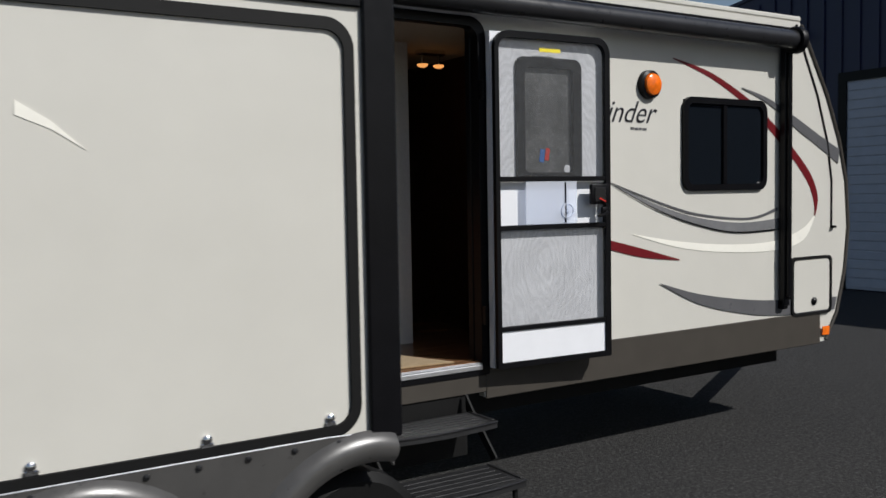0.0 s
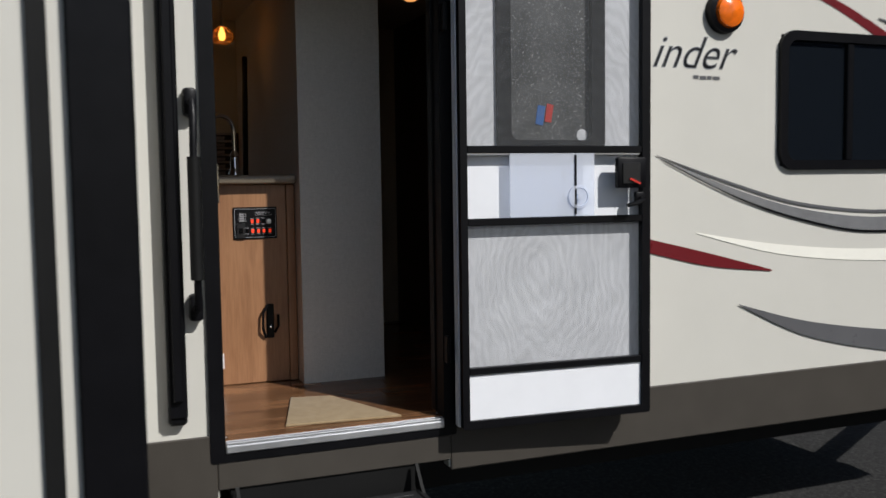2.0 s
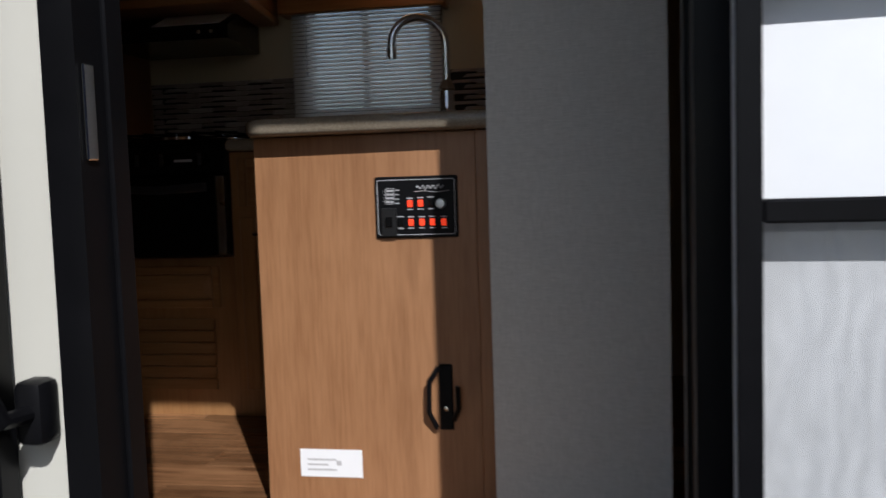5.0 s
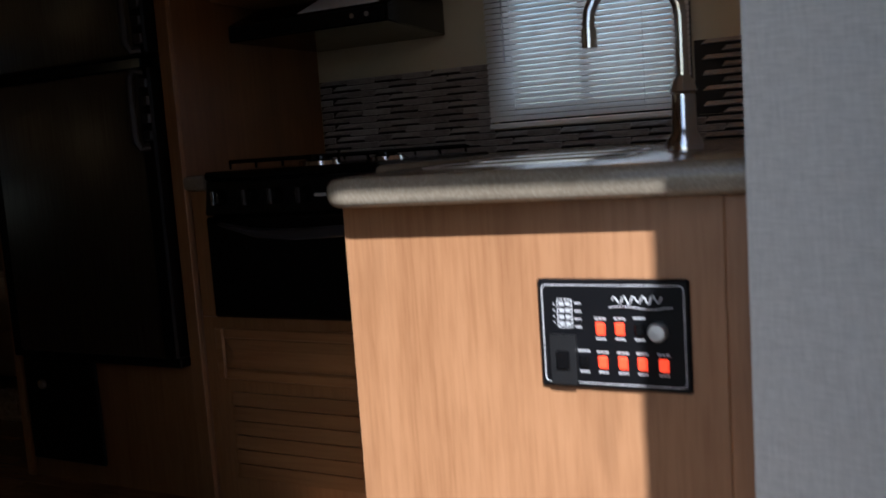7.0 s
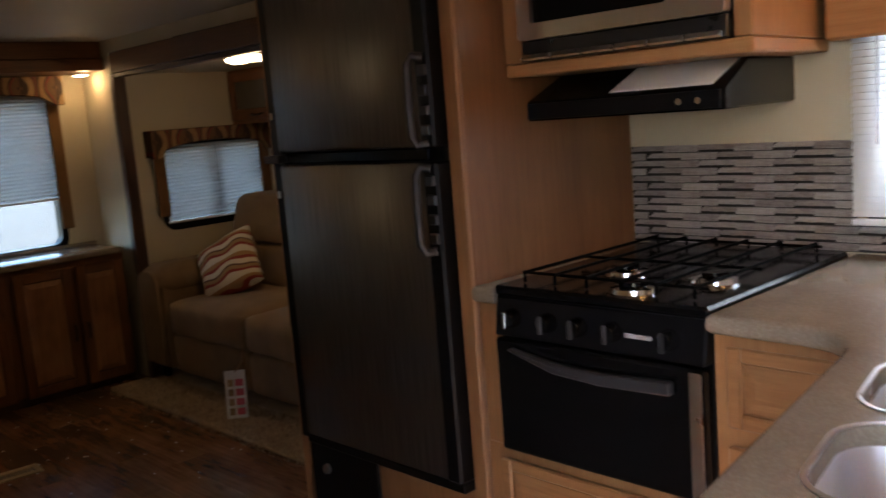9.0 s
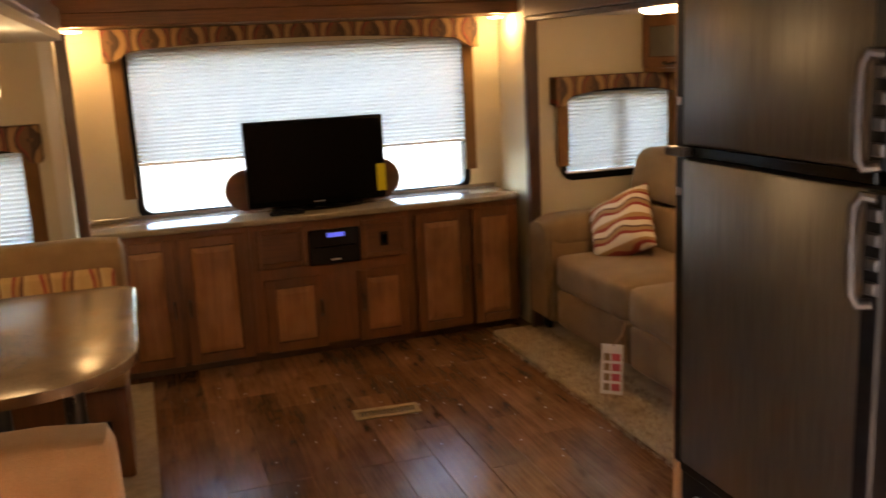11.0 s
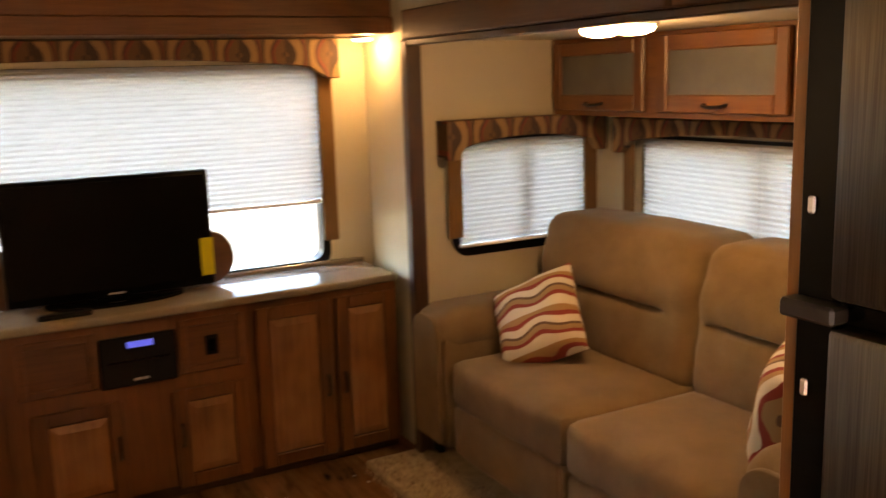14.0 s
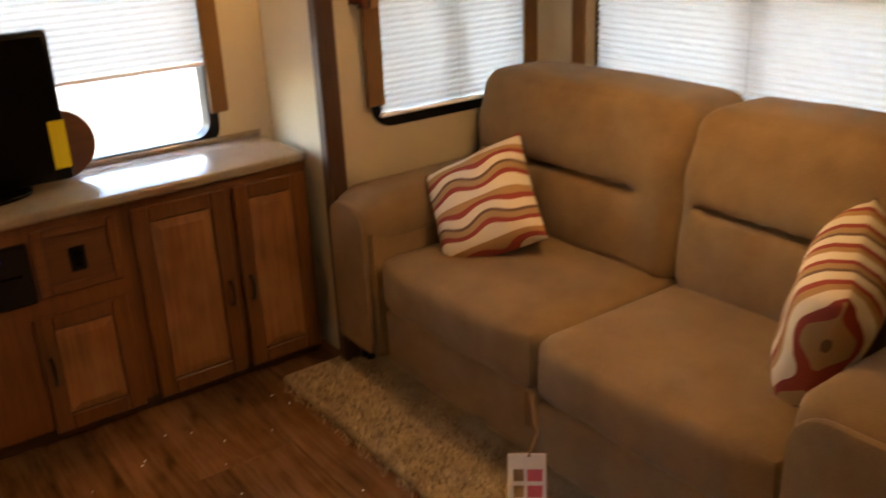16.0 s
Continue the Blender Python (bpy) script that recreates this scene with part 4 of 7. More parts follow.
t = thing("baggage_door", (3.62, 0, 0.2), "cream baggage hatch with black rounded seal", "hatch")
part("leaf", bm_prism(rounded(3.44, 3.84, 0.03, 0.395, 0.03), "y", -0.012, -0.001), CREAM, t)
part("seal", bm_ring(rounded(3.41, 3.865, 0.005, 0.42, 0.045), rounded(3.43, 3.85, 0.022, 0.402, 0.035), "y", -0.018, -0.0008), BLACK_RUBBER, t)
part("latch", bm_turned([(0.028, -0.012), (0.028, -0.02), (0.012, -0.032), (0.0001, -0.032)], 16, (3.66, 0, 0.10), "y"), BLACK_PLASTIC, t)
t = thing("side_camera_hook", (3.9, 0, 0.62), "small black side fitting", "fitting")
part("body", bm_box(3.86, 3.90, -0.03, -0.001, 0.61, 0.63, 0.006), BLACK_PLASTIC, t)
# black edge moulding round the nose
edge = [(3.80, -0.19), (3.93, 0.0), (4.02, 0.30), (4.06, 0.62), (4.03, 0.95), (3.94, 1.25), (3.80, 1.55), (3.62, 1.84), (3.5, 2.02)]
setting("trim_nose", bm_tube([(x + 0.01, 0.0, z) for x, z in edge], 0.016, 8), BROWN_SKIRT, "dark edge moulding round the nose", "trim")
setting("trim_nose_inner", bm_tube([(x - 0.19 + 0.03 * k, -0.002, z) for k, (x, z) in enumerate(edge[3:])], 0.009, 6), BLACK_TRIM, "black moulding line on the nose", "trim")


def jack(x, y):
    t = thing("stabiliser_jack", (x, y, GROUND), "black scissor stabiliser jack under the frame", "jack", "stabiliser jacks")
    part("strut", bm_prism([(x - 0.1, GROUND + 0.22), (x + 0.32, GROUND + 0.06), (x + 0.32, GROUND + 0.012), (x - 0.16, GROUND + 0.10)], "y", y - 0.12, y + 0.12, 0.006), BLACK_TRIM, t)
    part("brace", bm_tube([(x - 0.6, y, -0.36), (x - 0.05, y, GROUND + 0.17)], 0.018, 8), BLACK_TRIM, t)
    part("foot", bm_box(x + 0.15, x + 0.33, y - 0.13, y + 0.13, GROUND, GROUND + 0.0118, 0.003), BLACK_TRIM, t)


jack(3.97, 1.84)
t = thing("hitch_frame", (4.6, 1.2, -0.3), "black steel coupler frame ahead of the trailer", "hitch")
part("coupler_frame", joined(bm_tube([(3.6, 0.35, -0.30), (5.1, 1.2, -0.30)], 0.05, 6), bm_tube([(3.6, 2.05, -0.30), (5.1, 1.2, -0.30)], 0.05, 6)), BLACK_TRIM, t)

# ---- the blue shed beyond ----
NAVY = plain("navy_sheet_metal", (0.006, 0.009, 0.045), 0.4, 0.0, vary=0.15, scale=1.2)
SHUTTER = plain("white_shutter", (0.42, 0.44, 0.50), 0.5, vary=0.06)
shed = thing("blue_shed", (16, 6, GROUND), "dark navy sheet-metal building with roller shutters", "building")
sx = 11.5


def shed_top(y):
    return 4.06 + 0.17 * (7.93 - y) if y > -3 else 4.06 + 0.17 * (13.93 + y)


part("wall", bm_prism([(-14, GROUND), (18, GROUND), (18, shed_top(18)), (-3, shed_top(-3)), (-14, shed_top(-14))], "x", sx, sx + 14), NAVY, shed)
for k in range(100):
    y = -13.9 + 0.32 * k
    part("rib", bm_box(sx - 0.03, sx - 0.001, y, y + 0.07, GROUND + 0.02, shed_top(y) - 0.16), NAVY, shed)
part("roof", bm_prism([(18.3, shed_top(18) - 0.05), (-3, shed_top(-3)), (-14.3, shed_top(-14) - 0.05), (-14.3, shed_top(-14) + 0.03), (-3, shed_top(-3) + 0.04), (18.3, shed_top(18) + 0.03)], "x", sx - 0.03, sx + 14.3), NAVY, shed)
sh = part("shutter", bm_box(sx - 0.06, sx - 0.032, 1.35, 4.85, GROUND + 0.02, 2.60), SHUTTER, shed, "white roller shutter door")
for k in range(22):
    part("slat", bm_box(sx - 0.075, sx - 0.0605, 1.37, 4.83, GROUND + 0.06 + k * 0.15, GROUND + 0.19 + k * 0.15, 0.006), SHUTTER, sh)
part("shutter_frame", bm_ring(rounded(1.2, 5.0, GROUND + 0.001, 2.75, 0.001, 1), rounded(1.35, 4.85, GROUND + 0.0015, 2.6, 0.001, 1), "x", sx - 0.09, sx - 0.0325), BLACK_TRIM, shed)
t = thing("wall_floodlight", (sx - 0.2, 5.9, 3.5), "small wall floodlight on the blue shed", "lamp")
part("body", bm_box(sx - 0.3, sx - 0.031, 5.75, 6.05, 3.42, 3.56, 0.02), GREY_PLASTIC, t)


# ---- kitchen ----
FR, PX = 1.635, -1.125                    # front of fridge, stove and base cabinets; right face of the fridge surround
TOPZ = 0.905


def bm_plate(outer, holes, z0, z1, bev=0.0, seg=3):
    """A level slab with holes through it."""
    b = bmesh.new()
    loops = [outer] + list(holes)
    edges = []
    for loop in loops:
        vs = [b.verts.new((p[0], p[1], z0)) for p in loop]
        edges += [b.edges.new((vs[i], vs[(i + 1) % len(vs)])) for i in range(len(vs))]
    bmesh.ops.triangle_fill(b, edges=edges, use_beauty=True, use_dissolve=False)
    got = bmesh.ops.extrude_face_region(b, geom=b.faces[:])
    for v in got["geom"]:
        if isinstance(v, bmesh.types.BMVert):
            v.co.z = z1
    bmesh.ops.recalc_face_normals(b, faces=b.faces[:])
    if bev:
        out = {(round(p[0], 4), round(p[1], 4)) for p in outer}
        rim = [e for e in b.edges if len(e.link_faces) == 2 and e.calc_face_angle(0) > 1.2 and abs(e.verts[0].co.z - e.verts[1].co.z) < 1e-5
               and all((round(v.co.x, 4), round(v.co.y, 4)) in out for v in e.verts)]
        bmesh.ops.bevel(b, geom=rim, offset=bev, segments=seg, affect="EDGES", profile=0.5)
    return b


def panel_door(parent, name, axis, face, out, a0, a1, z0, z1, mat, handle=None, raised=True, label=""):
    """A framed cabinet door on the plane axis = face, standing out by the sign of out; a0..a1 runs along the other level axis."""
    def bx(p0, p1, u0, u1, w0, w1, bev):
        d0, d1 = sorted((face + out * p0, face + out * p1))
        return bm_box(d0, d1, u0, u1, w0, w1, bev) if axis == "x" else bm_box(u0, u1, d0, d1, w0, w1, bev)

    r = 0.05 if (z1 - z0) > 0.2 else 0.028
    sheet, centre = (GLAZE, MAPLE_PANEL) if mat is MAPLE else (mat, mat)
    d = part(name, bx(0.001, 0.012, a0 + 0.004, a1 - 0.004, z0 + 0.004, z1 - 0.004, 0.001), sheet, parent, label)
    for nm, u0, u1, w0, w1 in (("stile", a0, a0 + r, z0, z1), ("stile", a1 - r, a1, z0, z1), ("rail", a0 + r, a1 - r, z0, z0 + r), ("rail", a0 + r, a1 - r, z1 - r, z1)):
        part(nm, bx(0.0125, 0.022, u0, u1, w0, w1, 0.004), mat, d)
    if raised and a1 - a0 > 2 * r + 0.05 and z1 - z0 > 2 * r + 0.04:
        b, rings = bmesh.new(), []
        for inset, depth in ((0.002, 0.0122), (0.004, 0.0145), (0.026, 0.0205), (0.029, 0.0215), (0.032, 0.0216)):
            u0, u1, w0, w1, d0 = a0 + r + inset, a1 - r - inset, z0 + r + inset, z1 - r - inset, face + out * depth
            rings.append([b.verts.new((d0, u, w) if axis == "x" else (u, d0, w)) for u, w in ((u0, w0), (u1, w0), (u1, w1), (u0, w1))])
        for p, q in zip(rings, rings[1:]):
            for k in range(4):
                b.faces.new((p[k], p[(k + 1) % 4], q[(k + 1) % 4], q[k]))
        b.faces.new(rings[-1])
        bmesh.ops.recalc_face_normals(b, faces=b.faces[:])
        part("raised_panel", b, centre, d, smooth=False)
    if handle:
        hx, hz, up = handle
        pts = [(0.022, 0, -0.04), (0.04, 0, -0.036), (0.046, 0, 0), (0.04, 0, 0.036), (0.022, 0, 0.04)]
        line = []
        for p, _, q in pts:
            lv, hh = (hx, hz + q) if up else (hx + q, hz)
            line.append((face + out * p, lv, hh) if axis == "x" else (lv, face + out * p, hh))
        part("handle", bm_tube(line, 0.0055, 8), BRONZE, d, "dark bronze bow handle")
    return d


BRONZE = plain("bronze", (0.045, 0.032, 0.022), 0.35, 0.8, vary=0.2)
OAK = wood("light_oak", (0.20, 0.088, 0.032), (0.30, 0.145, 0.055), (0.38, 0.20, 0.085), "z", 0.42, 0.7, 0.6)
OAK_X = wood("light_oak_level", (0.20, 0.088, 0.032), (0.30, 0.145, 0.055), (0.38, 0.20, 0.085), "x", 0.42, 0.7, 0.6)

# peninsula: base, worktop with two bowls, tap
pen = thing("peninsula_cabinet", (0.15, 1.5, 0), "oak laminate peninsula cabinet with switch panel", "cabinet")
part("body", bm_box(-0.105, 0.432, 0.86, OFF - 0.002, 0.0, 0.728), LAMINATE, pen)
part("top_rail", bm_box(-0.105, 0.432, 0.86, 1.075, 0.7285, 0.863), LAMINATE, pen)
part("end_panel", bm_box(-0.118, 0.395, 0.845, 0.8595, 0.003, 0.8635, 0.002), LAMINATE, pen, "oak laminate end panel")
part("end_stile", bm_box(0.3955, 0.432, 0.835, 0.8595, 0.003, 0.8635, 0.002), LAMINATE, pen)
for k, (y0, y1) in enumerate(((0.90, 1.28), (1.30, 1.66))):
    panel_door(pen, "door", "x", -0.105, -1, y0, y1, 0.08, 0.60, OAK, (y1 - 0.05, 0.5, True))
    panel_door(pen, "drawer", "x", -0.105, -1, y0, y1, 0.63, 0.83, OAK, None)

SINK_AT, SINK_TURN = Vector((0.035, 1.252, 0.0)), radians(10)
BOWLS = ((-0.252, -0.022), (0.022, 0.252))


def bowl_loop(y0, y1, inset, r):
    """One bowl's rounded outline, turned with the sink."""
    turn = Matrix.Rotation(SINK_TURN, 3, "Z")
    out = []
    for x, y in rounded(-0.15 + inset, 0.15 - inset, y0 + inset, y1 - inset, r, 6):
        p = SINK_AT + turn @ Vector((x, y, 0.0))
        out.append((p.x, p.y))
    return out


wt = thing("worktop", (-0.2, 1.6, 0.865), "speckled taupe worktop with rounded edge", "worktop")
outline = [(0.4335, 0.795)] + [(0.4335, OFF - 0.001), (-0.522, OFF - 0.001), (-0.522, FR - 0.03)]
outline += [(-0.34, FR - 0.035), (-0.29, FR - 0.05), (-0.25, FR - 0.085), (-0.232, FR - 0.13), (-0.226, 1.46), (-0.15, 0.93), (-0.135, 0.85)] + arc(-0.075, 0.845, 0.055, 190, 270, 6)[1:]
part("top", bm_plate(outline, [bowl_loop(y0, y1, 0.0, 0.06) for y0, y1 in BOWLS], 0.865, TOPZ, 0.015, 3), COUNTER, wt)
part("left_strip", bm_plate([(-1.123, FR - 0.02), (-1.057, FR - 0.02), (-1.057, OFF - 0.001), (-1.123, OFF - 0.001)], [], 0.865, TOPZ, 0.012), COUNTER, wt)
BOWL_STEEL = plain("satin_steel", (0.80, 0.80, 0.81), 0.42, 1.0, vary=0.04, scale=2, bump=0.0)
snk = thing("sink", (0.03, 1.25, 0.72), "stainless steel double-bowl undermount sink", "sink")
for y0, y1 in BOWLS:
    b = bmesh.new()
    rows = []
    for z, inset, r in ((TOPZ - 0.004, -0.004, 0.062), (0.88, 0.0, 0.06), (0.76, 0.012, 0.055), (0.74, 0.03, 0.045), (0.735, 0.06, 0.03)):
        rows.append([b.verts.new((p[0], p[1], z)) for p in bowl_loop(y0, y1, inset, r)])
    for p, q in zip(rows, rows[1:]):
        for i in range(len(p)):
            b.faces.new((p[i], p[(i + 1) % len(p)], q[(i + 1) % len(p)], q[i]))
    b.faces.new(rows[-1])
    bl = part("bowl", b, BOWL_STEEL, snk)
    rim_out, rim_in = bowl_loop(y0, y1, -0.007, 0.066), bowl_loop(y0, y1, -0.0005, 0.06)
    part("rim", bm_ring(rim_out, rim_in, "z", TOPZ + 0.0004, TOPZ + 0.0022), STEEL, bl, "bright steel rim")
    mid = SINK_AT + Matrix.Rotation(SINK_TURN, 3, "Z") @ Vector((0, (y0 + y1) / 2, 0))
    part("drain", bm_turned([(0.04, 0.7355), (0.04, 0.739), (0.03, 0.7385), (0.0001, 0.7365)], 20, (mid.x, mid.y, 0)), CHROME, bl)
tap = thing("tap", (0.254, 1.31, TOPZ), "chrome gooseneck kitchen tap", "tap")
part("base", bm_turned([(0.03, TOPZ), (0.03, TOPZ + 0.015), (0.021, TOPZ + 0.03), (0.019, TOPZ + 0.09), (0.023, TOPZ + 0.095), (0.018, TOPZ + 0.11), (0.012, TOPZ + 0.12)], 20, (0.254, 1.31, 0)), CHROME, tap)
neck = [(0.254, 1.31, TOPZ + 0.115), (0.254, 1.31, TOPZ + 0.215)] + [(0.1865 + 0.0675 * math.cos(radians(a)), 1.31 - 0.06 * (1 - math.cos(radians(a))) / 2, TOPZ + 0.215 + 0.07 * math.sin(radians(a))) for a in range(15, 181, 15)] + [(0.119, 1.25, TOPZ + 0.20)]
part("neck", bm_tube(neck, 0.0105, 12), CHROME, tap)
part("nozzle", bm_tube([(0.119, 1.25, TOPZ + 0.205), (0.119, 1.25, TOPZ + 0.175)], 0.0125, 12), CHROME, tap)
part("lever", bm_tube([(0.254, 1.315, TOPZ + 0.065), (0.254, 1.38, TOPZ + 0.08)], [0.008, 0.006], 8), CHROME, tap)
wand = thing("blind_wand", (0.33, 1.6, TOPZ), "dark slender leaning rod behind the tap", "rod")
part("rod", bm_tube([(0.34, 1.52, TOPZ), (0.385, 1.72, TOPZ + 0.62)], 0.014, 8), BLACK_PLASTIC, wand)

# switch panel on the end of the peninsula
sp = thing("switch_panel", (0.26, 0.843, 0.63), "black monitor panel with red rocker switches", "switch panel")
X0, X1, Z0, Z1 = 0.166, 0.354, 0.630, 0.767
part("plate", bm_box(X0, X1, 0.838, 0.8445, Z0, Z1, 0.003), BLACK_PLASTIC, sp)
GREY_LINE = plain("grey_print", (0.46, 0.46, 0.48), 0.5)
F0, F1 = 0.8372, 0.8379                   # depth of the printing on the plate
part("border", bm_ring(rounded(X0 + 0.006, X1 - 0.006, Z0 + 0.007, Z1 - 0.007, 0.006, 3), rounded(X0 + 0.0072, X1 - 0.0072, Z0 + 0.0082, Z1 - 0.0082, 0.005, 3), "y", F0, F1), GREY_LINE, sp)
RED_LAMP = glow("red_lamp", (1.0, 0.06, 0.02), 0.5)


def printed(x, z, w):
    """A short line of unreadable print in two or three strokes."""
    for k in range(3):
        part("print", bm_box(x - w / 2 + k * w / 3, x - w / 2 + (k + 0.8) * w / 3, F0, F1, z - 0.0012, z + 0.0012), GREY_LINE, sp)


for x, z in ((0.2467, 0.706), (0.2706, 0.7065), (0.248, 0.6645), (0.2729, 0.6645), (0.2965, 0.6645), (0.3219, 0.664)):
    rocker = part("rocker_switch", bm_prism([(0.8378, z - 0.0078), (0.8345, z - 0.0074), (0.8325, z + 0.0074), (0.8378, z + 0.0078)], "x", x - 0.0055, x + 0.0055, 0.001), RED_LAMP, sp, "red lit rocker switch")
    printed(x, z + 0.0125, 0.015)
    printed(x, z - 0.0125, 0.013)
for x, z in ((0.2945, 0.7065), (0.2245, 0.6645)):
    part("black_switch", bm_box(x - 0.006, x + 0.006, 0.8335, 0.8378, z - 0.008, z + 0.008, 0.002), BLACK_GLOSS, sp)
    printed(x, z + 0.0135, 0.016)
    printed(x, z - 0.0125, 0.013)
part("knob", bm_turned([(0.0115, 0.8378), (0.0112, 0.829), (0.0095, 0.826), (0.0001, 0.8255)], 20, (0.3165, 0, 0.705), "y"), ALUMINIUM, sp, "round silver knob")
br = part("breaker", bm_ring(rounded(0.1817, 0.2155, 0.6355, 0.6978, 0.002, 2), rounded(0.1885, 0.2065, 0.6535, 0.678, 0.002, 2), "y", 0.832, 0.8378), DARK_METAL, sp, "dark breaker housing")
part("breaker_lever", bm_box(0.189, 0.206, 0.829, 0.8375, 0.654, 0.6775, 0.002), BLACK_GLOSS, br)
printed(0.197, 0.6865, 0.013)
printed(0.197, 0.6455, 0.013)
part("level_frame", bm_ring(rounded(0.1917, 0.2112, 0.706, 0.742, 0.002, 2), rounded(0.1928, 0.2101, 0.7071, 0.7409, 0.0015, 2), "y", F0, F1), GREY_LINE, sp)
for i in range(4):
    for k in range(2):
        part("level_lamp", bm_box(0.1945 + 0.008 * k, 0.2005 + 0.008 * k, F0, F1, 0.709 + 0.0082 * i, 0.7135 + 0.0082 * i), GREY_LINE, sp)
    printed(0.2185, 0.7075 + 0.0098 * i, 0.009)
    part("print", bm_box(0.1865, 0.1885, F0, F1, 0.7115 + 0.0075 * i, 0.7135 + 0.0075 * i), GREY_LINE, sp)
line = [(0.262 + 0.0025 * k, F1 - 0.0006, 0.7415 + 0.0012 * (k / 24) + 0.0048 * math.sin(k * 1.35) * (1.0 - 0.25 * math.sin(k * 0.6))) for k in range(25)]
part("logo", bm_tube(line, 0.0011, 5), GREY_LINE, sp, "pale script-like mark")
part("logo_line", bm_tube([(0.258 + 0.0095 * k, F1 - 0.0004, 0.7325 + 0.0016 * math.sin(k * 0.9)) for k in range(9)], 0.0007, 5), GREY_LINE, sp)
pc = thing("pull_catch", (0.32, 0.843, 0.2), "black metal door catch on the panel", "catch")
part("plate", bm_box(0.298, 0.330, 0.838, 0.8445, 0.195, 0.345, 0.003), BLACK_TRIM, pc)
part("arm", bm_tube([(0.292, 0.836, 0.20), (0.278, 0.82, 0.24), (0.280, 0.82, 0.31), (0.30, 0.83, 0.34)], 0.006, 8), BLACK_TRIM, pc)
part("arm", bm_tube([(0.332, 0.836, 0.22), (0.345, 0.82, 0.25), (0.344, 0.82, 0.30)], 0.006, 8), BLACK_TRIM, pc)
part("bolt", bm_turned([(0.005, 0.838), (0.005, 0.834), (0.0001, 0.833)], 8, (0.314, 0, 0.245), "y"), CHROME, pc)
lb = thing("notice_label", (0.03, 0.844, 0.07), "white printed notice stuck on the panel", "label")
part("sheet", bm_box(-0.037, 0.112, 0.8435, 0.8449, 0.077, 0.142), WHITE_PAINT, lb)
for i in range(3):
    part("print", bm_box(-0.02, 0.05 - 0.02 * (i % 2), 0.8428, 0.8434, 0.092 + i * 0.012, 0.096 + i * 0.012), GREY_LINE, lb)
part("print", bm_box(0.05, 0.062, 0.8428, 0.8434, 0.105, 0.116), GREY_LINE, lb)

# base cabinets along the wall
base = thing("base_cabinet", (-0.35, FR, 0), "light oak base cabinet with drawer", "cabinet")
part("body", bm_box(-0.522, -0.128, FR, OFF - 0.002, 0.0, 0.8635), OAK, base)
panel_door(base, "drawer", "y", FR, -1, -0.49, -0.17, 0.69, 0.845, OAK_X)
panel_door(base, "door", "y", FR, -1, -0.49, -0.17, 0.09, 0.655, OAK, (-0.40, 0.60, False))
ovc = thing("oven_cabinet", (-0.82, FR, 0), "light oak cabinet under the oven with louvres", "cabinet")
part("body", bm_box(-1.123, -0.524, FR + 0.002, OFF - 0.002, 0.0, 0.525), OAK, ovc)
part("side_post", bm_box(-1.123, -1.056, FR + 0.002, FR + 0.05, 0.5255, 0.8635, 0.002), OAK, ovc)
panel_door(ovc, "drawer", "y", FR + 0.002, -1, -1.07, -0.57, 0.36, 0.50, OAK_X)
for i in range(6):
    part("slat", bm_prism([(FR - 0.014, 0.09 + i * 0.04), (FR + 0.0015, 0.09 + i * 0.04), (FR + 0.0015, 0.122 + i * 0.04), (FR - 0.004, 0.122 + i * 0.04)], "x", -1.04, -0.60), OAK_X, ovc)

# range
rg = thing("gas_range", (-0.82, FR, 0.53), "black gas range with oven and three burners", "stove")
gx0, gx1 = -1.052, -0.527
part("body", bm_box(gx0, gx1, FR + 0.003, OFF - 0.04, 0.53, 0.88), BLACK_PLASTIC, rg)
door = part("oven_door", bm_box(gx0 + 0.004, gx1 - 0.002, FR - 0.035, FR + 0.002, 0.532, 0.795, 0.006), BLACK_GLOSS, rg, "glossy black glass oven door")
part("door_edge", bm_box(gx1 - 0.03, gx1 - 0.003, FR - 0.04, FR - 0.0355, 0.54, 0.79, 0.003), STEEL, door)
GREY_HANDLE = plain("grey_handle", (0.03, 0.03, 0.034), 0.35, 0.1)
part("door_handle", bm_prism([(gx0 + 0.06, 0.775), (gx0 + 0.18, 0.742), (gx0 + 0.30, 0.735), (gx1 - 0.06, 0.742), (gx1 - 0.06, 0.770), (gx0 + 0.30, 0.762), (gx0 + 0.18, 0.765), (gx0 + 0.06, 0.782)], "y", FR - 0.058, FR - 0.0365, 0.004), GREY_HANDLE, door, "grey bow door handle")
cp = part("control_panel", bm_prism([(FR - 0.03, 0.80), (FR + 0.02, 0.80), (FR + 0.02, 0.888), (FR - 0.015, 0.888)], "x", gx0, gx1, 0.004), BLACK_PLASTIC, rg)
for k, x in enumerate((-0.995, -0.895, -0.815, -0.73, -0.60)):
    kb = part("knob", bm_turned([(0.021, FR - 0.024), (0.021, FR - 0.034), (0.016, FR - 0.052), (0.0001, FR - 0.053)], 16, (x, 0, 0.845), "y"), BLACK_GLOSS, cp)
    part("pointer", bm_box(x - 0.0055, x + 0.0055, FR - 0.062, FR - 0.0535, 0.826, 0.864, 0.002), CHROME if k == 0 else GREY_HANDLE, kb)
part("badge", bm_box(-0.70, -0.64, FR - 0.0305, FR - 0.026, 0.838, 0.846), GREY_LINE, cp)
part("cooktop", bm_box(gx0 - 0.004, gx1 + 0.004, FR - 0.018, OFF - 0.03, 0.889, 0.912, 0.006), BLACK_GLOSS, rg)
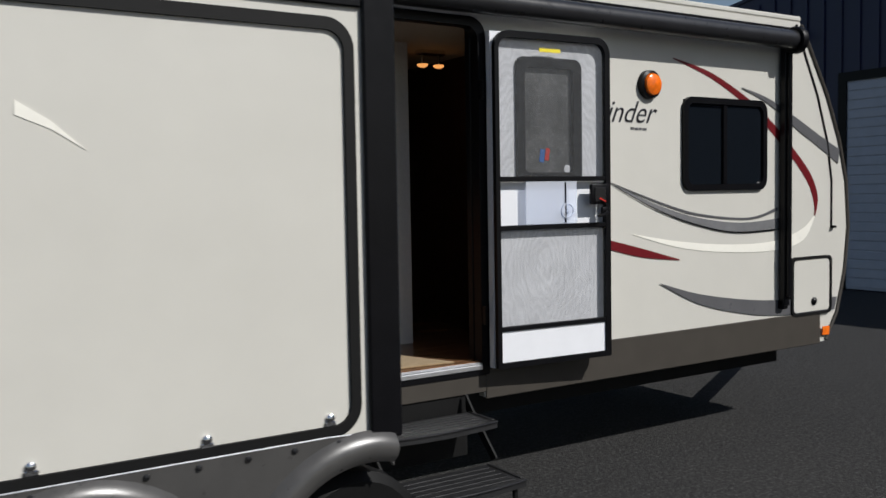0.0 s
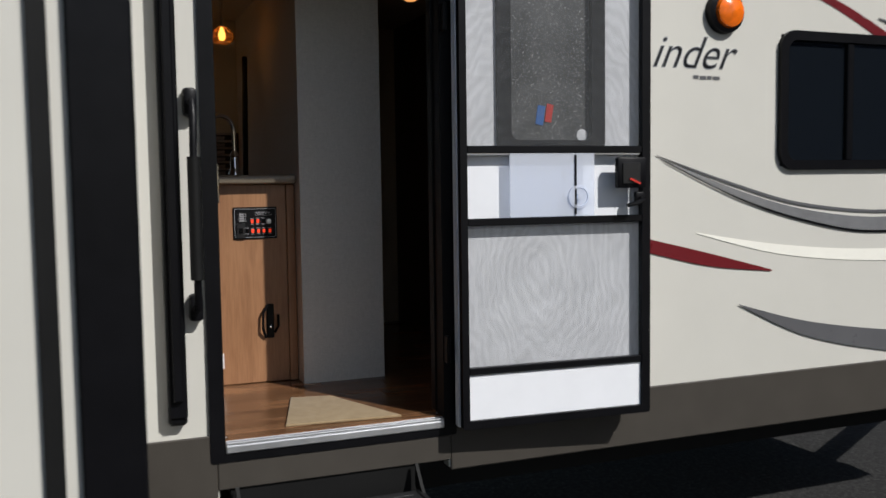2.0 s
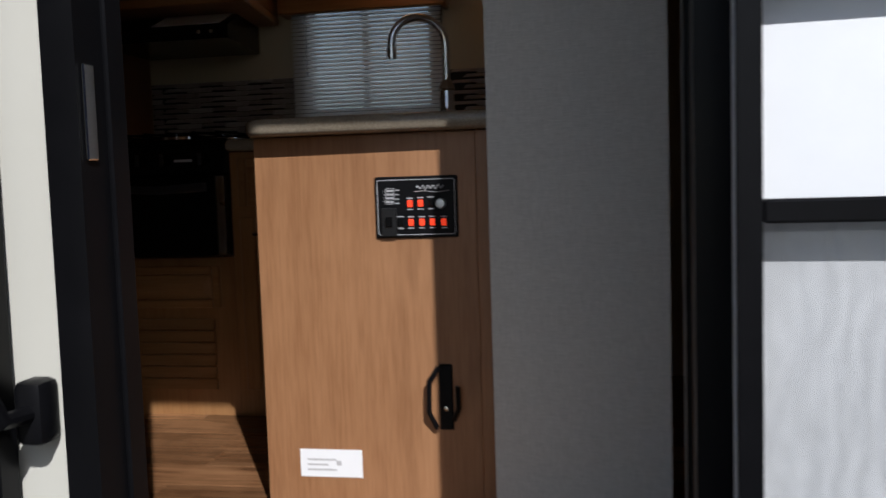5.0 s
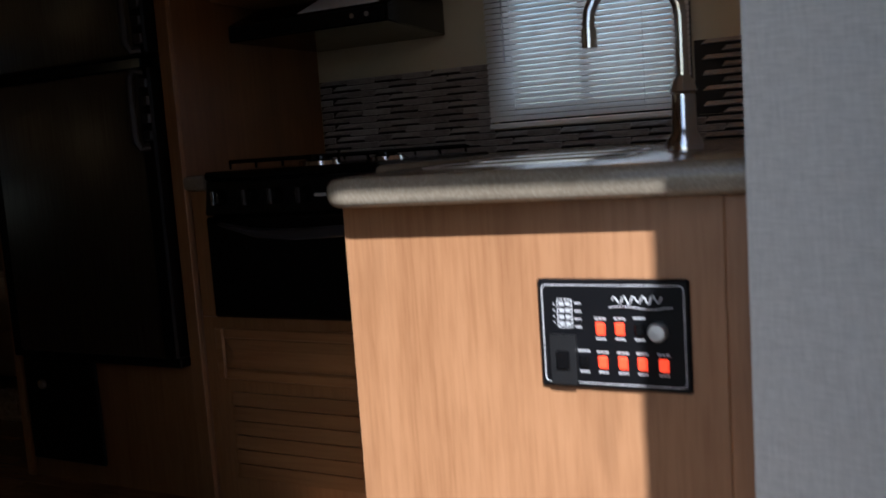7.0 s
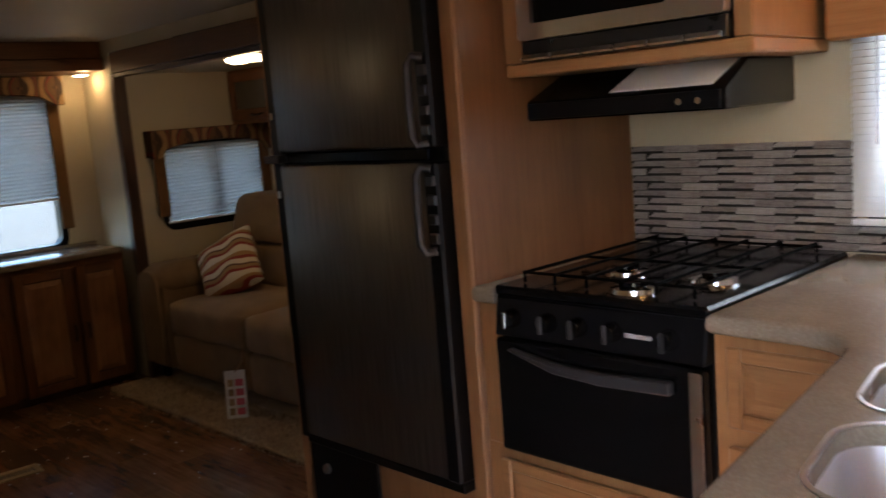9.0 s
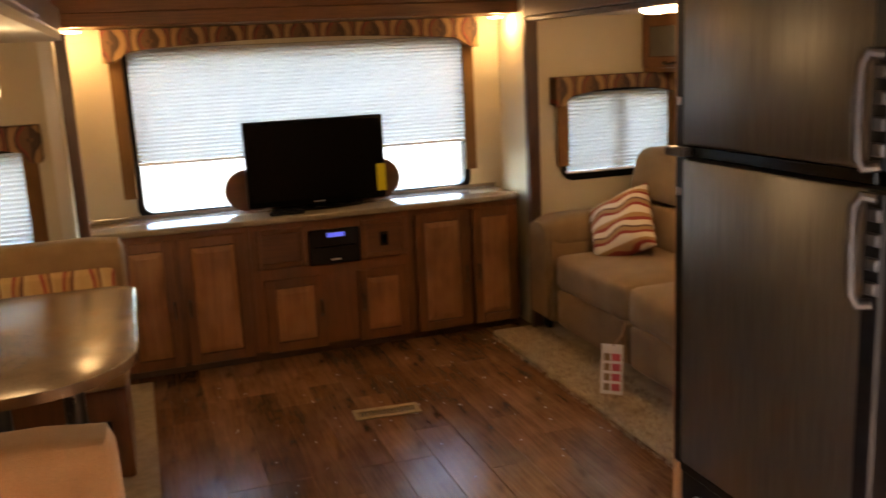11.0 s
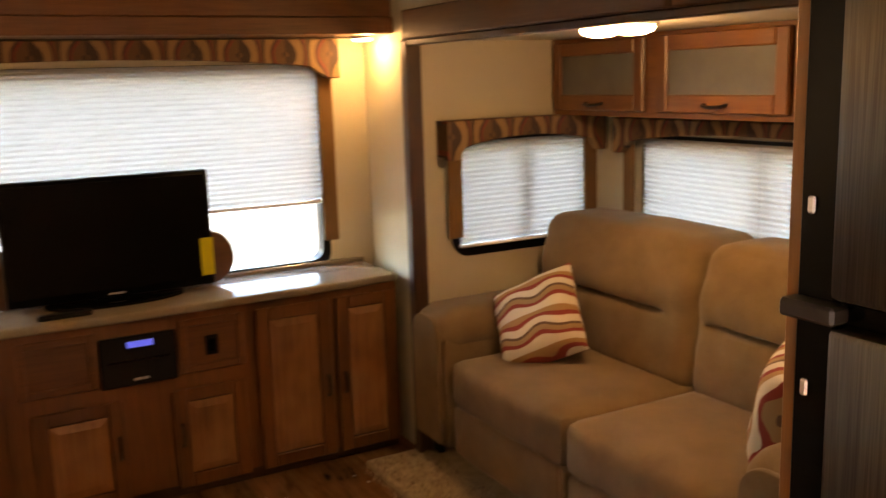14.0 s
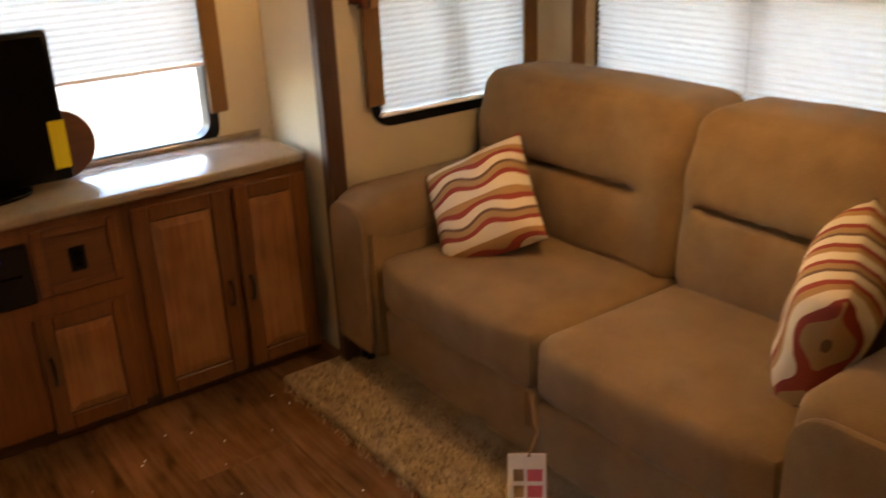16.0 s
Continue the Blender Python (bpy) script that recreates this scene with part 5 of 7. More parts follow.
for bx_, by_ in ((-0.85, 1.84), (-0.73, 1.69), (-0.63, 1.84)):
    bn = part("burner", bm_turned([(0.05, 0.9125), (0.048, 0.922), (0.03, 0.926)], 22, (bx_, by_, 0)), CHROME, rg, "chrome burner ring")
    part("cap", bm_turned([(0.029, 0.9262), (0.028, 0.934), (0.0001, 0.935)], 18, (bx_, by_, 0)), BLACK_GLOSS, bn)
GRATE = plain("grate_iron", (0.002, 0.002, 0.002), 0.6, vary=0.3, spec=0.03)
for i in range(6):
    x = gx0 + 0.05 + i * 0.085
    part("grate_bar", bm_tube([(x, FR + 0.03, 0.915), (x, FR + 0.03, 0.936), (x, OFF - 0.08, 0.936), (x, OFF - 0.08, 0.915)], 0.0038, 6), GRATE, rg)
for y in (FR + 0.05, 1.90, OFF - 0.10):
    part("grate_bar", bm_tube([(gx0 + 0.03, y, 0.932), (gx1 - 0.03, y, 0.932)], 0.0038, 6), GRATE, rg)

# fridge in its surround
fs = thing("fridge_surround", (-1.5, FR, 0), "tall oak fridge surround with side panels", "cabinet")
OAK_TALL = wood("oak_panel", (0.11, 0.046, 0.017), (0.17, 0.076, 0.029), (0.23, 0.11, 0.045), "z", 0.4, 0.6, 0.7)
part("side_panel", bm_box(-1.165, PX, FR - 0.003, OFF - 0.002, 0.0, CEIL - 0.001, 0.003), OAK_TALL, fs)
part("face_post", bm_box(-1.167, PX + 0.002, FR - 0.018, FR - 0.0035, 0.0, CEIL - 0.001, 0.003), OAK, fs, "light oak face post")
part("side_panel", bm_box(-1.896, -1.868, FR - 0.012, OFF + 0.05, 0.0, CEIL - 0.001, 0.003), OAK, fs)
part("base_panel", bm_box(-1.867, -1.166, FR + 0.004, FR + 0.02, 0.0, 0.385), OAK, fs)
part("top_panel", bm_box(-1.867, -1.166, FR + 0.002, FR + 0.02, 1.735, CEIL - 0.001), OAK, fs)
part("furnace_grille", bm_box(-1.86, -1.55, FR - 0.008, FR + 0.0035, 0.06, 0.375, 0.004), BLACK_PLASTIC, fs, "black furnace cover")
part("grille_knob", bm_turned([(0.016, FR - 0.0085), (0.014, FR - 0.018), (0.0001, FR - 0.019)], 12, (-1.78, 0, 0.30), "y"), ALUMINIUM, fs)
part("back_panel", bm_box(-1.867, -1.166, OFF - 0.03, OFF - 0.004, 0.0, CEIL - 0.002), OAK_TALL, fs)


def fridge_skin():
    """Brushed dark steel."""
    m, nt, b = basic("dark_brushed_steel")
    n = noise_tex(nt, coords(nt, (1, 1, 0.02)), 260, 3)
    nt.links.new(ramp(nt, n, [(0.3, (0.10, 0.094, 0.088)), (0.7, (0.18, 0.17, 0.16))]), b.inputs["Base Color"])
    b.inputs["Metallic"].default_value, b.inputs["Roughness"].default_value = 0.9, 0.34
    return m


fg = thing("refrigerator", (-1.54, FR, 0.39), "dark brushed-steel two-door refrigerator", "refrigerator")
DSTEEL = fridge_skin()
part("case", bm_box(-1.866, -1.168, FR + 0.001, OFF - 0.035, 0.387, 1.734), BLACK_PLASTIC, fg)
part("frame_strip", bm_box(-1.866, -1.812, FR - 0.028, FR + 0.0005, 0.39, 1.735, 0.003), BLACK_TRIM, fg)
for nm, z0, z1 in (("freezer_door", 1.228, 1.725), ("fridge_door", 0.415, 1.195)):
    d = part(nm, bm_box(-1.805, -1.222, FR - 0.05, FR - 0.001, z0, z1, 0.008, 2), DSTEEL, fg)
    part("edge_trim", bm_box(-1.2215, -1.172, FR - 0.055, FR - 0.001, z0, z1, 0.006), BLACK_TRIM, d)
    hz0, hz1 = (1.235, 1.435) if nm == "freezer_door" else (0.985, 1.185)
    part("handle", bm_tube([(-1.19, FR - 0.056, hz0 + 0.004), (-1.208, FR - 0.072, hz0), (-1.215, FR - 0.082, hz0 + 0.018), (-1.216, FR - 0.083, (hz0 + hz1) / 2), (-1.215, FR - 0.082, hz1 - 0.018), (-1.208, FR - 0.072, hz1), (-1.19, FR - 0.056, hz1 - 0.004)], 0.011, 10), GREY_HANDLE, d, "grey plastic pull handle")
    for k in range(4):
        part("latch_tab", bm_box(-1.203, -1.175, FR - 0.066, FR - 0.0555, hz0 + 0.02 + k * 0.045, hz0 + 0.045 + k * 0.045, 0.003), GREY_HANDLE, d)
part("bottom_strip", bm_box(-1.811, -1.172, FR - 0.046, FR - 0.001, 0.389, 0.4135, 0.003), BLACK_TRIM, fg)
part("divider", bm_box(-1.807, -1.222, FR - 0.03, FR - 0.001, 1.197, 1.226, 0.003), BLACK_GLOSS, fg)
part("hinge", bm_box(-1.866, -1.79, FR - 0.06, FR - 0.029, 1.20, 1.222, 0.004), GREY_HANDLE, fg, "grey hinge plate")
for z in (1.32, 1.10):
    part("pin", bm_box(-1.852, -1.842, FR - 0.034, FR - 0.0285, z, z + 0.02, 0.002), ALUMINIUM, fg)

# wall cabinet with microwave, hood
WF, CZ = 1.785, 1.372                     # front and underside of the wall cabinet
wc = thing("wall_cabinet", (-0.85, 2.1, 1.4), "oak wall cabinet round the microwave", "cabinet")
part("bottom", bm_prism([(PX + 0.001, WF), (-0.505, WF), (-0.575, OFF - 0.002), (PX + 0.001, OFF - 0.002)], "z", CZ, CZ + 0.03, 0.004), OAK_X, wc)
part("side", bm_prism([(-0.545, WF + 0.001), (-0.506, WF + 0.001), (-0.576, OFF - 0.002), (-0.62, OFF - 0.002)], "z", CZ + 0.0305, CEIL - 0.002, 0.003), OAK, wc)
part("face_stile", bm_box(PX + 0.001, -1.062, WF, WF + 0.02, CZ + 0.0305, CEIL - 0.002, 0.003), OAK, wc)
part("top", bm_box(PX + 0.001, -0.625, WF, OFF - 0.002, 1.785, CEIL - 0.002), OAK_X, wc)
mw = thing("microwave", (-0.8, WF, 1.403), "stainless microwave with black window", "microwave")
part("case", bm_box(-1.055, -0.63, WF + 0.001, OFF - 0.02, CZ + 0.031, 1.78), BLACK_PLASTIC, mw)
part("frame", bm_ring(rounded(-1.058, -0.548, 1.45, 1.78, 0.008, 2), rounded(-1.02, -0.675, 1.485, 1.745, 0.004, 2), "y", WF - 0.025, WF), STEEL, mw)
part("window", bm_box(-1.019, -0.676, WF - 0.014, WF - 0.002, 1.486, 1.744), BLACK_GLOSS, mw)
part("lower_vent", bm_box(-1.058, -0.548, WF - 0.016, WF, CZ + 0.031, 1.448, 0.003), DARK_METAL, mw, "dark vent strip")
for k in range(6):
    part("vent_lip", bm_prism([(WF - 0.03, 1.409), (WF - 0.0165, 1.405), (WF - 0.0165, 1.418)], "x", -1.05 + 0.083 * k, -0.975 + 0.083 * k), STEEL, mw)
hd = thing("range_hood", (-0.93, 2.05, 1.27), "black range hood with paper on top", "range hood")
b = bmesh.new()
ring = [[b.verts.new((x if x < -0.9 else -0.6 - 0.13 * max(0.0, y - 1.85), y, z)) for y, z in ((1.85, 1.266), (OFF - 0.002, 1.266), (OFF - 0.002, 1.371), (1.985, 1.371), (1.85, 1.312))] for x in (PX + 0.004, -0.6)]
for k in range(5):
    b.faces.new((ring[0][k], ring[0][(k + 1) % 5], ring[1][(k + 1) % 5], ring[1][k]))
b.faces.new(ring[0])
b.faces.new(ring[1][::-1])
bmesh.ops.recalc_face_normals(b, faces=b.faces[:])
bmesh.ops.bevel(b, geom=b.edges[:], offset=0.004, segments=1, affect="EDGES", profile=0.5)
part("body", b, BLACK_GLOSS, hd)
part("fascia", bm_box(-1.115, -0.608, 1.843, 1.849, 1.270, 1.308, 0.002), BLACK_PLASTIC, hd)
for x in (-0.70, -0.655):
    part("button", bm_turned([(0.008, 1.8425), (0.007, 1.836), (0.0001, 1.836)], 10, (x, 0, 1.288), "y"), CHROME, hd)
pp = thing("paper_sheet", (-0.85, 1.95, 1.36), "white leaflet lying on the hood", "leaflet")
part("sheet", bm_prism([(1.858, 1.3180), (1.975, 1.3690), (1.975, 1.3710), (1.858, 1.3200)], "x", -0.885, -0.632), WHITE_PAINT, pp)

# kitchen window: frame, glass, slatted blind
kw = thing("window_2", (-0.23, OFF, 1.0), "kitchen window behind a white slatted blind", "window", kind="structure")
part("window_frame", bm_ring(rounded(KW[0] - 0.03, KW[1] + 0.03, KW[2] - 0.03, KW[3] + 0.03, 0.03, 3), rounded(KW[0] + 0.02, KW[1] - 0.02, KW[2] + 0.02, KW[3] - 0.02, 0.02, 3), "y", OFF - 0.006, OFF + 0.056), BLACK_TRIM, kw)
part("mullion", bm_box(-0.245, -0.222, OFF + 0.01, OFF + 0.04, KW[2] + 0.02, KW[3] - 0.02), BLACK_TRIM, kw)
pn = part("pane", bm_box(KW[0] + 0.02, KW[1] - 0.02, OFF + 0.042, OFF + 0.046, KW[2] + 0.02, KW[3] - 0.02), CLEAR, kw)
pn.visible_shadow = False
vb = thing("slatted_blind", (-0.23, OFF - 0.04, 0.99), "white horizontal slatted kitchen blind", "blind")
part("head_rail", bm_box(-0.512, 0.072, OFF - 0.05, OFF - 0.01, 1.415, 1.445, 0.004), WHITE_PAINT, vb)
nsl = 27


def slat_material():
    """White slat that lets a little daylight through."""
    m, nt, b = basic("white_slat")
    col = ramp(nt, noise_tex(nt, coords(nt), 9.0), [(0.3, (0.74, 0.75, 0.76)), (0.7, (0.79, 0.80, 0.81))])
    nt.links.new(col, b.inputs["Base Color"])
    b.inputs["Roughness"].default_value = 0.4
    tr = nt.nodes.new("ShaderNodeBsdfTranslucent")
    nt.links.new(col, tr.inputs["Color"])
    mx = nt.nodes.new("ShaderNodeMixShader")
    mx.inputs["Fac"].default_value = 0.32
    nt.links.new(b.outputs[0], mx.inputs[1])
    nt.links.new(tr.outputs[0], mx.inputs[2])
    nt.links.new(mx.outputs[0], nt.nodes["Material Output"].inputs["Surface"])
    return m


WHITE_SLAT = slat_material()
for i in range(nsl):
    z = 0.995 + i * (0.42 / nsl)
    part("slat", bm_prism([(OFF - 0.038, z), (OFF - 0.028, z + 0.0145), (OFF - 0.0274, z + 0.0142), (OFF - 0.0374, z - 0.0003)], "x", -0.512, 0.072), WHITE_SLAT, vb)
part("bottom_rail", bm_box(-0.512, 0.072, OFF - 0.043, OFF - 0.027, 0.975, 0.99, 0.003), WHITE_PAINT, vb)
for x in (-0.43, -0.05):
    part("ladder_cord", bm_tube([(x, OFF - 0.042, 1.0), (x, OFF - 0.042, 1.46)], 0.0012, 5), WHITE_PAINT, vb)
part("tilt_wand", bm_tube([(-0.45, OFF - 0.052, 1.16), (-0.45, OFF - 0.052, 1.46)], 0.003, 6), CLEAR_PLASTIC, vb)
bv = thing("wood_valance", (-0.2, OFF - 0.05, 1.42), "orange-brown wooden valance over the window", "valance")
part("board", bm_box(-0.54, 0.10, OFF - 0.11, OFF - 0.085, 1.392, 1.56, 0.006), OAK_X, bv)
for x0, x1 in ((-0.54, -0.52), (0.08, 0.10)):
    part("return", bm_box(x0, x1, OFF - 0.0845, OFF - 0.001, 1.392, 1.56, 0.003), OAK_X, bv)
day_panel("kitchen_daylight", (-0.215, OFF + 0.035, 1.225), (-0.215, 0.0, 1.1), 0.46, 0.38, 0.36)
LIT_GLASS = glow("lit_glass", (1.0, 0.70, 0.36), 0.5)
LIT_AMBER = glow("lit_amber_glass", (1.0, 0.42, 0.12), 0.9)


def twin_light(name, at, gap, r, label, glass):
    """Two small glass domes on one plate fixed to the ceiling."""
    x, y, z = at
    t = thing(name, (x, y, z), label, "lamp")
    part("plate", bm_box(x - gap - r, x + gap + r, y - r, y + r, CEIL - 0.03, CEIL - 0.001, 0.006), CHROME, t)
    for dx in (-gap, gap):
        part("stem", bm_tube([(x + dx, y, z + r * 0.7), (x + dx, y, CEIL - 0.0305)], 0.008, 8), CHROME, t)
        part("dome", bm_turned([(r, z + 0.6 * r), (0.95 * r, z + 0.3 * r), (0.6 * r, z + 0.06 * r), (0.0001, z)], 20, (x + dx, y, 0)), glass, t)


twin_light("kitchen_light", (-0.025, 2.10, 1.535), 0.066, 0.05, "twin amber-glass light over the sink, lit", LIT_AMBER)
twin_light("hall_light", (1.08, 0.93, 1.70), 0.06, 0.035, "twin amber-glass hallway light, lit", LIT_AMBER)
pd = thing("sink_pendant", (0.226, 1.40, 1.54), "bell-shaped amber glass pendant over the sink, lit", "lamp")
part("shade", bm_turned([(0.042, 1.545), (0.058, 1.565), (0.055, 1.59), (0.03, 1.615), (0.016, 1.625)], 22, (0.226, 1.40, 0)), window_glass("amber_glass", (0.85, 0.55, 0.25), 0.1, 0.7), pd, "amber glass bell")
part("bulb", bm_turned([(0.0001, 1.555), (0.014, 1.562), (0.018, 1.58), (0.01, 1.605), (0.006, 1.62)], 14, (0.226, 1.40, 0)), glow("lit_bulb", (1.0, 0.55, 0.2), 6.0), pd)
part("stem", bm_tube([(0.226, 1.40, 1.6255), (0.226, 1.40, CEIL - 0.0205)], 0.008, 8), CHROME, pd)
part("canopy", bm_turned([(0.05, CEIL - 0.001), (0.048, CEIL - 0.012), (0.02, CEIL - 0.02), (0.0001, CEIL - 0.02)], 18, (0.226, 1.40, 0)), CHROME, pd)


# ---- living end ----
BLACK_FRAME = BLACK_TRIM


def window_unit(name, axis, at, out, a0, a1, z0, z1, label, thick=0.05, mullion=None):
    """Black-framed window set through a wall whose inner face is axis = at; out points outdoors."""
    t = thing(name, (at, (a0 + a1) / 2, z0) if axis == "x" else ((a0 + a1) / 2, at, z0), label, "window", kind="structure")
    d0, d1 = sorted((at - out * 0.006, at + out * (thick + 0.006)))
    part("window_frame", bm_ring(rounded(a0 - 0.022, a1 + 0.022, z0 - 0.028, z1 + 0.022, 0.075, 6), rounded(a0 + 0.012, a1 - 0.012, z0 + 0.012, z1 - 0.012, 0.05, 6), axis, d0, d1), BLACK_FRAME, t)
    g0, g1 = sorted((at + out * (thick - 0.006), at + out * (thick - 0.002)))
    b = bm_box(g0, g1, a0, a1, z0, z1) if axis == "x" else bm_box(a0, a1, g0, g1, z0, z1)
    p = part("pane", b, CLEAR, t)
    p.visible_shadow = False
    if mullion is not None:
        m0, m1 = sorted((at + out * 0.01, at + out * (thick - 0.008)))
        b = bm_box(m0, m1, mullion - 0.02, mullion + 0.02, z0 + 0.0125, z1 - 0.0125) if axis == "x" else bm_box(mullion - 0.02, mullion + 0.02, m0, m1, z0 + 0.0125, z1 - 0.0125)
        part("mullion", b, BLACK_FRAME, t)
    return t


def pleated(name, axis, at, a0, a1, z0, z1, label, join=None, arch=0.0):
    """Honeycomb shade, its pleats standing in and out."""
    t = thing(name, (at, (a0 + a1) / 2, z0) if axis == "x" else ((a0 + a1) / 2, at, z0), label, "blind")
    n = int((z1 - z0) / 0.019)
    spans = [(a0, a1)] if join is None else [(a0, join - 0.0006), (join + 0.0006, a1)]
    for u0, u1 in spans:
        b = bmesh.new()
        prev = None
        for i in range(2 * n + 1):
            z = z0 + (z1 - z0) * i / (2 * n)
            d = at + (0.0035 if i % 2 else -0.0035)
            pts = ((d, u0, z), (d, u1, z)) if axis == "x" else ((u0, d, z), (u1, d, z))
            cur = [b.verts.new(p) for p in pts]
            if prev:
                b.faces.new((prev[0], prev[1], cur[1], cur[0]))
            prev = cur
        part("cloth", b, SHADE, t, smooth=False)
    r = 0.012
    b = bm_box(at - r, at + r, a0, a1, z0 - 0.014, z0 - 0.001, 0.003) if axis == "x" else bm_box(a0, a1, at - r, at + r, z0 - 0.014, z0 - 0.001, 0.003)
    part("bottom_rail", b, WHITE_PAINT, t)
    return t


def valance(axis, at, inward, a0, a1, z0, z1, drop, arch, label, cloth, jl=True, jr=True):
    """Padded cloth box over a window with an arched lower edge, and a plain strip hanging at either side."""
    t = thing("valance", (at, (a0 + a1) / 2, z1) if axis == "x" else ((a0 + a1) / 2, at, z1), label, "valance")
    n = 24
    pts = [(a0, z1), (a0, z0 - 0.03)]
    for i in range(n + 1):
        s = i / n
        u = a0 + 0.05 + (a1 - a0 - 0.1) * s
        pts.append((u, z0 - 0.03 + arch * math.sin(math.pi * s) ** 0.6 + (0.03 if 0 < i < n else 0)))
    pts += [(a1, z0 - 0.03), (a1, z1)]
    d0, d1 = sorted((at + inward * 0.05, at + inward * 0.085))
    part("face", bm_prism(pts, axis, d0, d1, 0.004), cloth, t)
    e0, e1 = sorted((at + inward * 0.001, at + inward * 0.0495))
    for u0, u1 in ((a0, a0 + 0.02), (a1 - 0.02, a1)):
        b = bm_box(e0, e1, u0, u1, z0 - 0.02, z1) if axis == "x" else bm_box(u0, u1, e0, e1, z0 - 0.02, z1)
        part("return", b, cloth, t)
    b = bm_box(e0, e1, a0, a1, z1 - 0.015, z1 + 0.001) if axis == "x" else bm_box(a0, a1, e0, e1, z1 - 0.015, z1 + 0.001)
    part("top_board", b, DARK_WOOD, t)
    f0, f1 = sorted((at + inward * 0.03, at + inward * 0.045))
    for yes, u0, u1 in ((jl, a0 + 0.022, a0 + 0.085), (jr, a1 - 0.085, a1 - 0.022)):
        if yes:
            b = bm_box(f0, f1, u0, u1, drop, z1 - 0.02, 0.004) if axis == "x" else bm_box(u0, u1, f0, f1, drop, z1 - 0.02, 0.004)
            part("side_strip", b, JABOT, t, "plain tan fabric strip")
    return t


window_unit("window_1", "x", RX, -1, *RW, "wide rear window with black rounded frame")
pleated("pleated_shade", "x", RX + 0.022, 0.352, 2.070, 1.012, 1.56, "white pleated shade lowered two thirds")
valance("x", RX, 1, 0.245, 2.145, 1.53, 1.655, 0.84, 0.055, "long patterned brown cloth window valance", VALANCE_Y)
window_unit("window_3", "x", SX, -1, SW[0], SW[1], SW[2], SW[3], "small slide window with black frame", 0.05, 2.80)
pleated("pleated_shade", "x", SX + 0.02, SW[0] + 0.005, SW[1] - 0.005, 0.835, 1.24, "white pleated shade nearly closed", 2.80)
valance("x", SX, 1, 2.395, 3.16, 1.205, 1.325, 0.865, 0.05, "patterned brown cloth valance over the end window", VALANCE_Y)
window_unit("window_5", "y", SOFA_BACK, 1, BW[0], BW[1], BW[2], BW[3], "long slide window behind the sofa", 0.05, -3.336)
pleated("pleated_shade", "y", SOFA_BACK - 0.02, BW[0] + 0.005, BW[1] - 0.005, 0.815, 1.23, "white pleated shade closed behind the sofa", -3.336)
valance("y", SOFA_BACK, -1, -4.05, -2.63, 1.20, 1.31, 0.80, 0.06, "patterned brown cloth valance behind the sofa", VALANCE_X)
window_unit("window_6", "x", DX, -1, DW[0], DW[1], DW[2], DW[3], "dinette slide window with black frame", 0.04, -0.42)
pleated("pleated_shade", "x", DX + 0.02, DW[0] + 0.005, DW[1] - 0.005, 0.745, 1.14, "white pleated shade closed by the dinette", -0.42)
valance("x", DX, 1, -0.84, -0.035, 1.125, 1.255, 0.735, 0.05, "patterned brown cloth valance over the dinette window", VALANCE_Y)

# header box over the rear window, slide headers and posts
hb = thing("rear_header", (RX, 1.17, 1.64), "brown wooden header box over the rear window", "header", kind="structure")
part("lower_board", bm_box(RX + 0.002, -4.362, 0.062, OFF - 0.003, 1.66, 1.722, 0.004), DARK_WOOD_Y, hb)
part("upper_board", bm_box(RX + 0.002, -4.378, 0.062, OFF - 0.003, 1.7225, CEIL - 0.001, 0.004), DARK_WOOD_Y, hb)


def slide_header(y0, y1, x0, x1, z0, label, front):
    t = thing("slide_header", ((x0 + x1) / 2, y0, z0), label, "header", kind="structure")
    n = 3
    for i in range(n):
        a, b = x0 + (x1 - x0) * i / n, x0 + (x1 - x0) * (i + 1) / n
        f = -0.02 * front if i == 1 else 0.0
        lo, hi = sorted((y0 + f, y1))
        part("board", bm_box(a + 0.002, b - 0.002, lo, hi, z0, z0 + 0.105, 0.005), DARK_WOOD_X, t)
    lo, hi = sorted((y0 + 0.008 * front, y1))
    part("lower_trim", bm_box(x0, x1, lo - 0.004, hi, z0 - 0.024, z0 - 0.0005, 0.004), DARK_WOOD, t)
    return t


slide_header(OFF - 0.045, OFF - 0.001, SX + 0.03, SOFA_R, 1.63, "brown wooden header over the sofa slide", 1)
slide_header(0.105, 0.06, DX + 0.06, -0.42, 1.63, "brown wooden header over the dinette slide", -1)
for x0, x1, y0, y1, nm in ((SX + 0.012, SX + 0.06, OFF - 0.045, OFF + 0.02, "post"), (SOFA_R - 0.03, SOFA_R + 0.015, OFF - 0.045, OFF + 0.02, "post"), (-4.199, -4.15, 0.07, 0.118, "post")):
    setting("trim", bm_box(x0, x1, y0, y1, 0.0, 1.628, 0.006), DARK_WOOD, "dark brown slide opening post", "trim")

# rear cabinet row
CT = 0.70
rc = thing("rear_cabinet", (RX, 1.17, 0), "glazed maple cabinet row under the rear window", "cabinet")
part("body", bm_box(RX + 0.002, CF, 0.062, OFF - 0.05, 0.055, CT - 0.001), MAPLE, rc)
part("plinth", bm_box(RX + 0.002, CF - 0.03, 0.062, OFF - 0.05, 0.0, 0.0545), DARK_WOOD, rc)
zt, zb = 0.672, 0.045
for a0, a1, hx in ((0.205, 0.462, 0.44), (0.487, 0.795, 0.51), (1.655, 1.948, 1.925), (1.972, 2.225, 1.995)):
    panel_door(rc, "door", "x", CF, 1, a0, a1, zb, zt, MAPLE, (hx, 0.33, True))
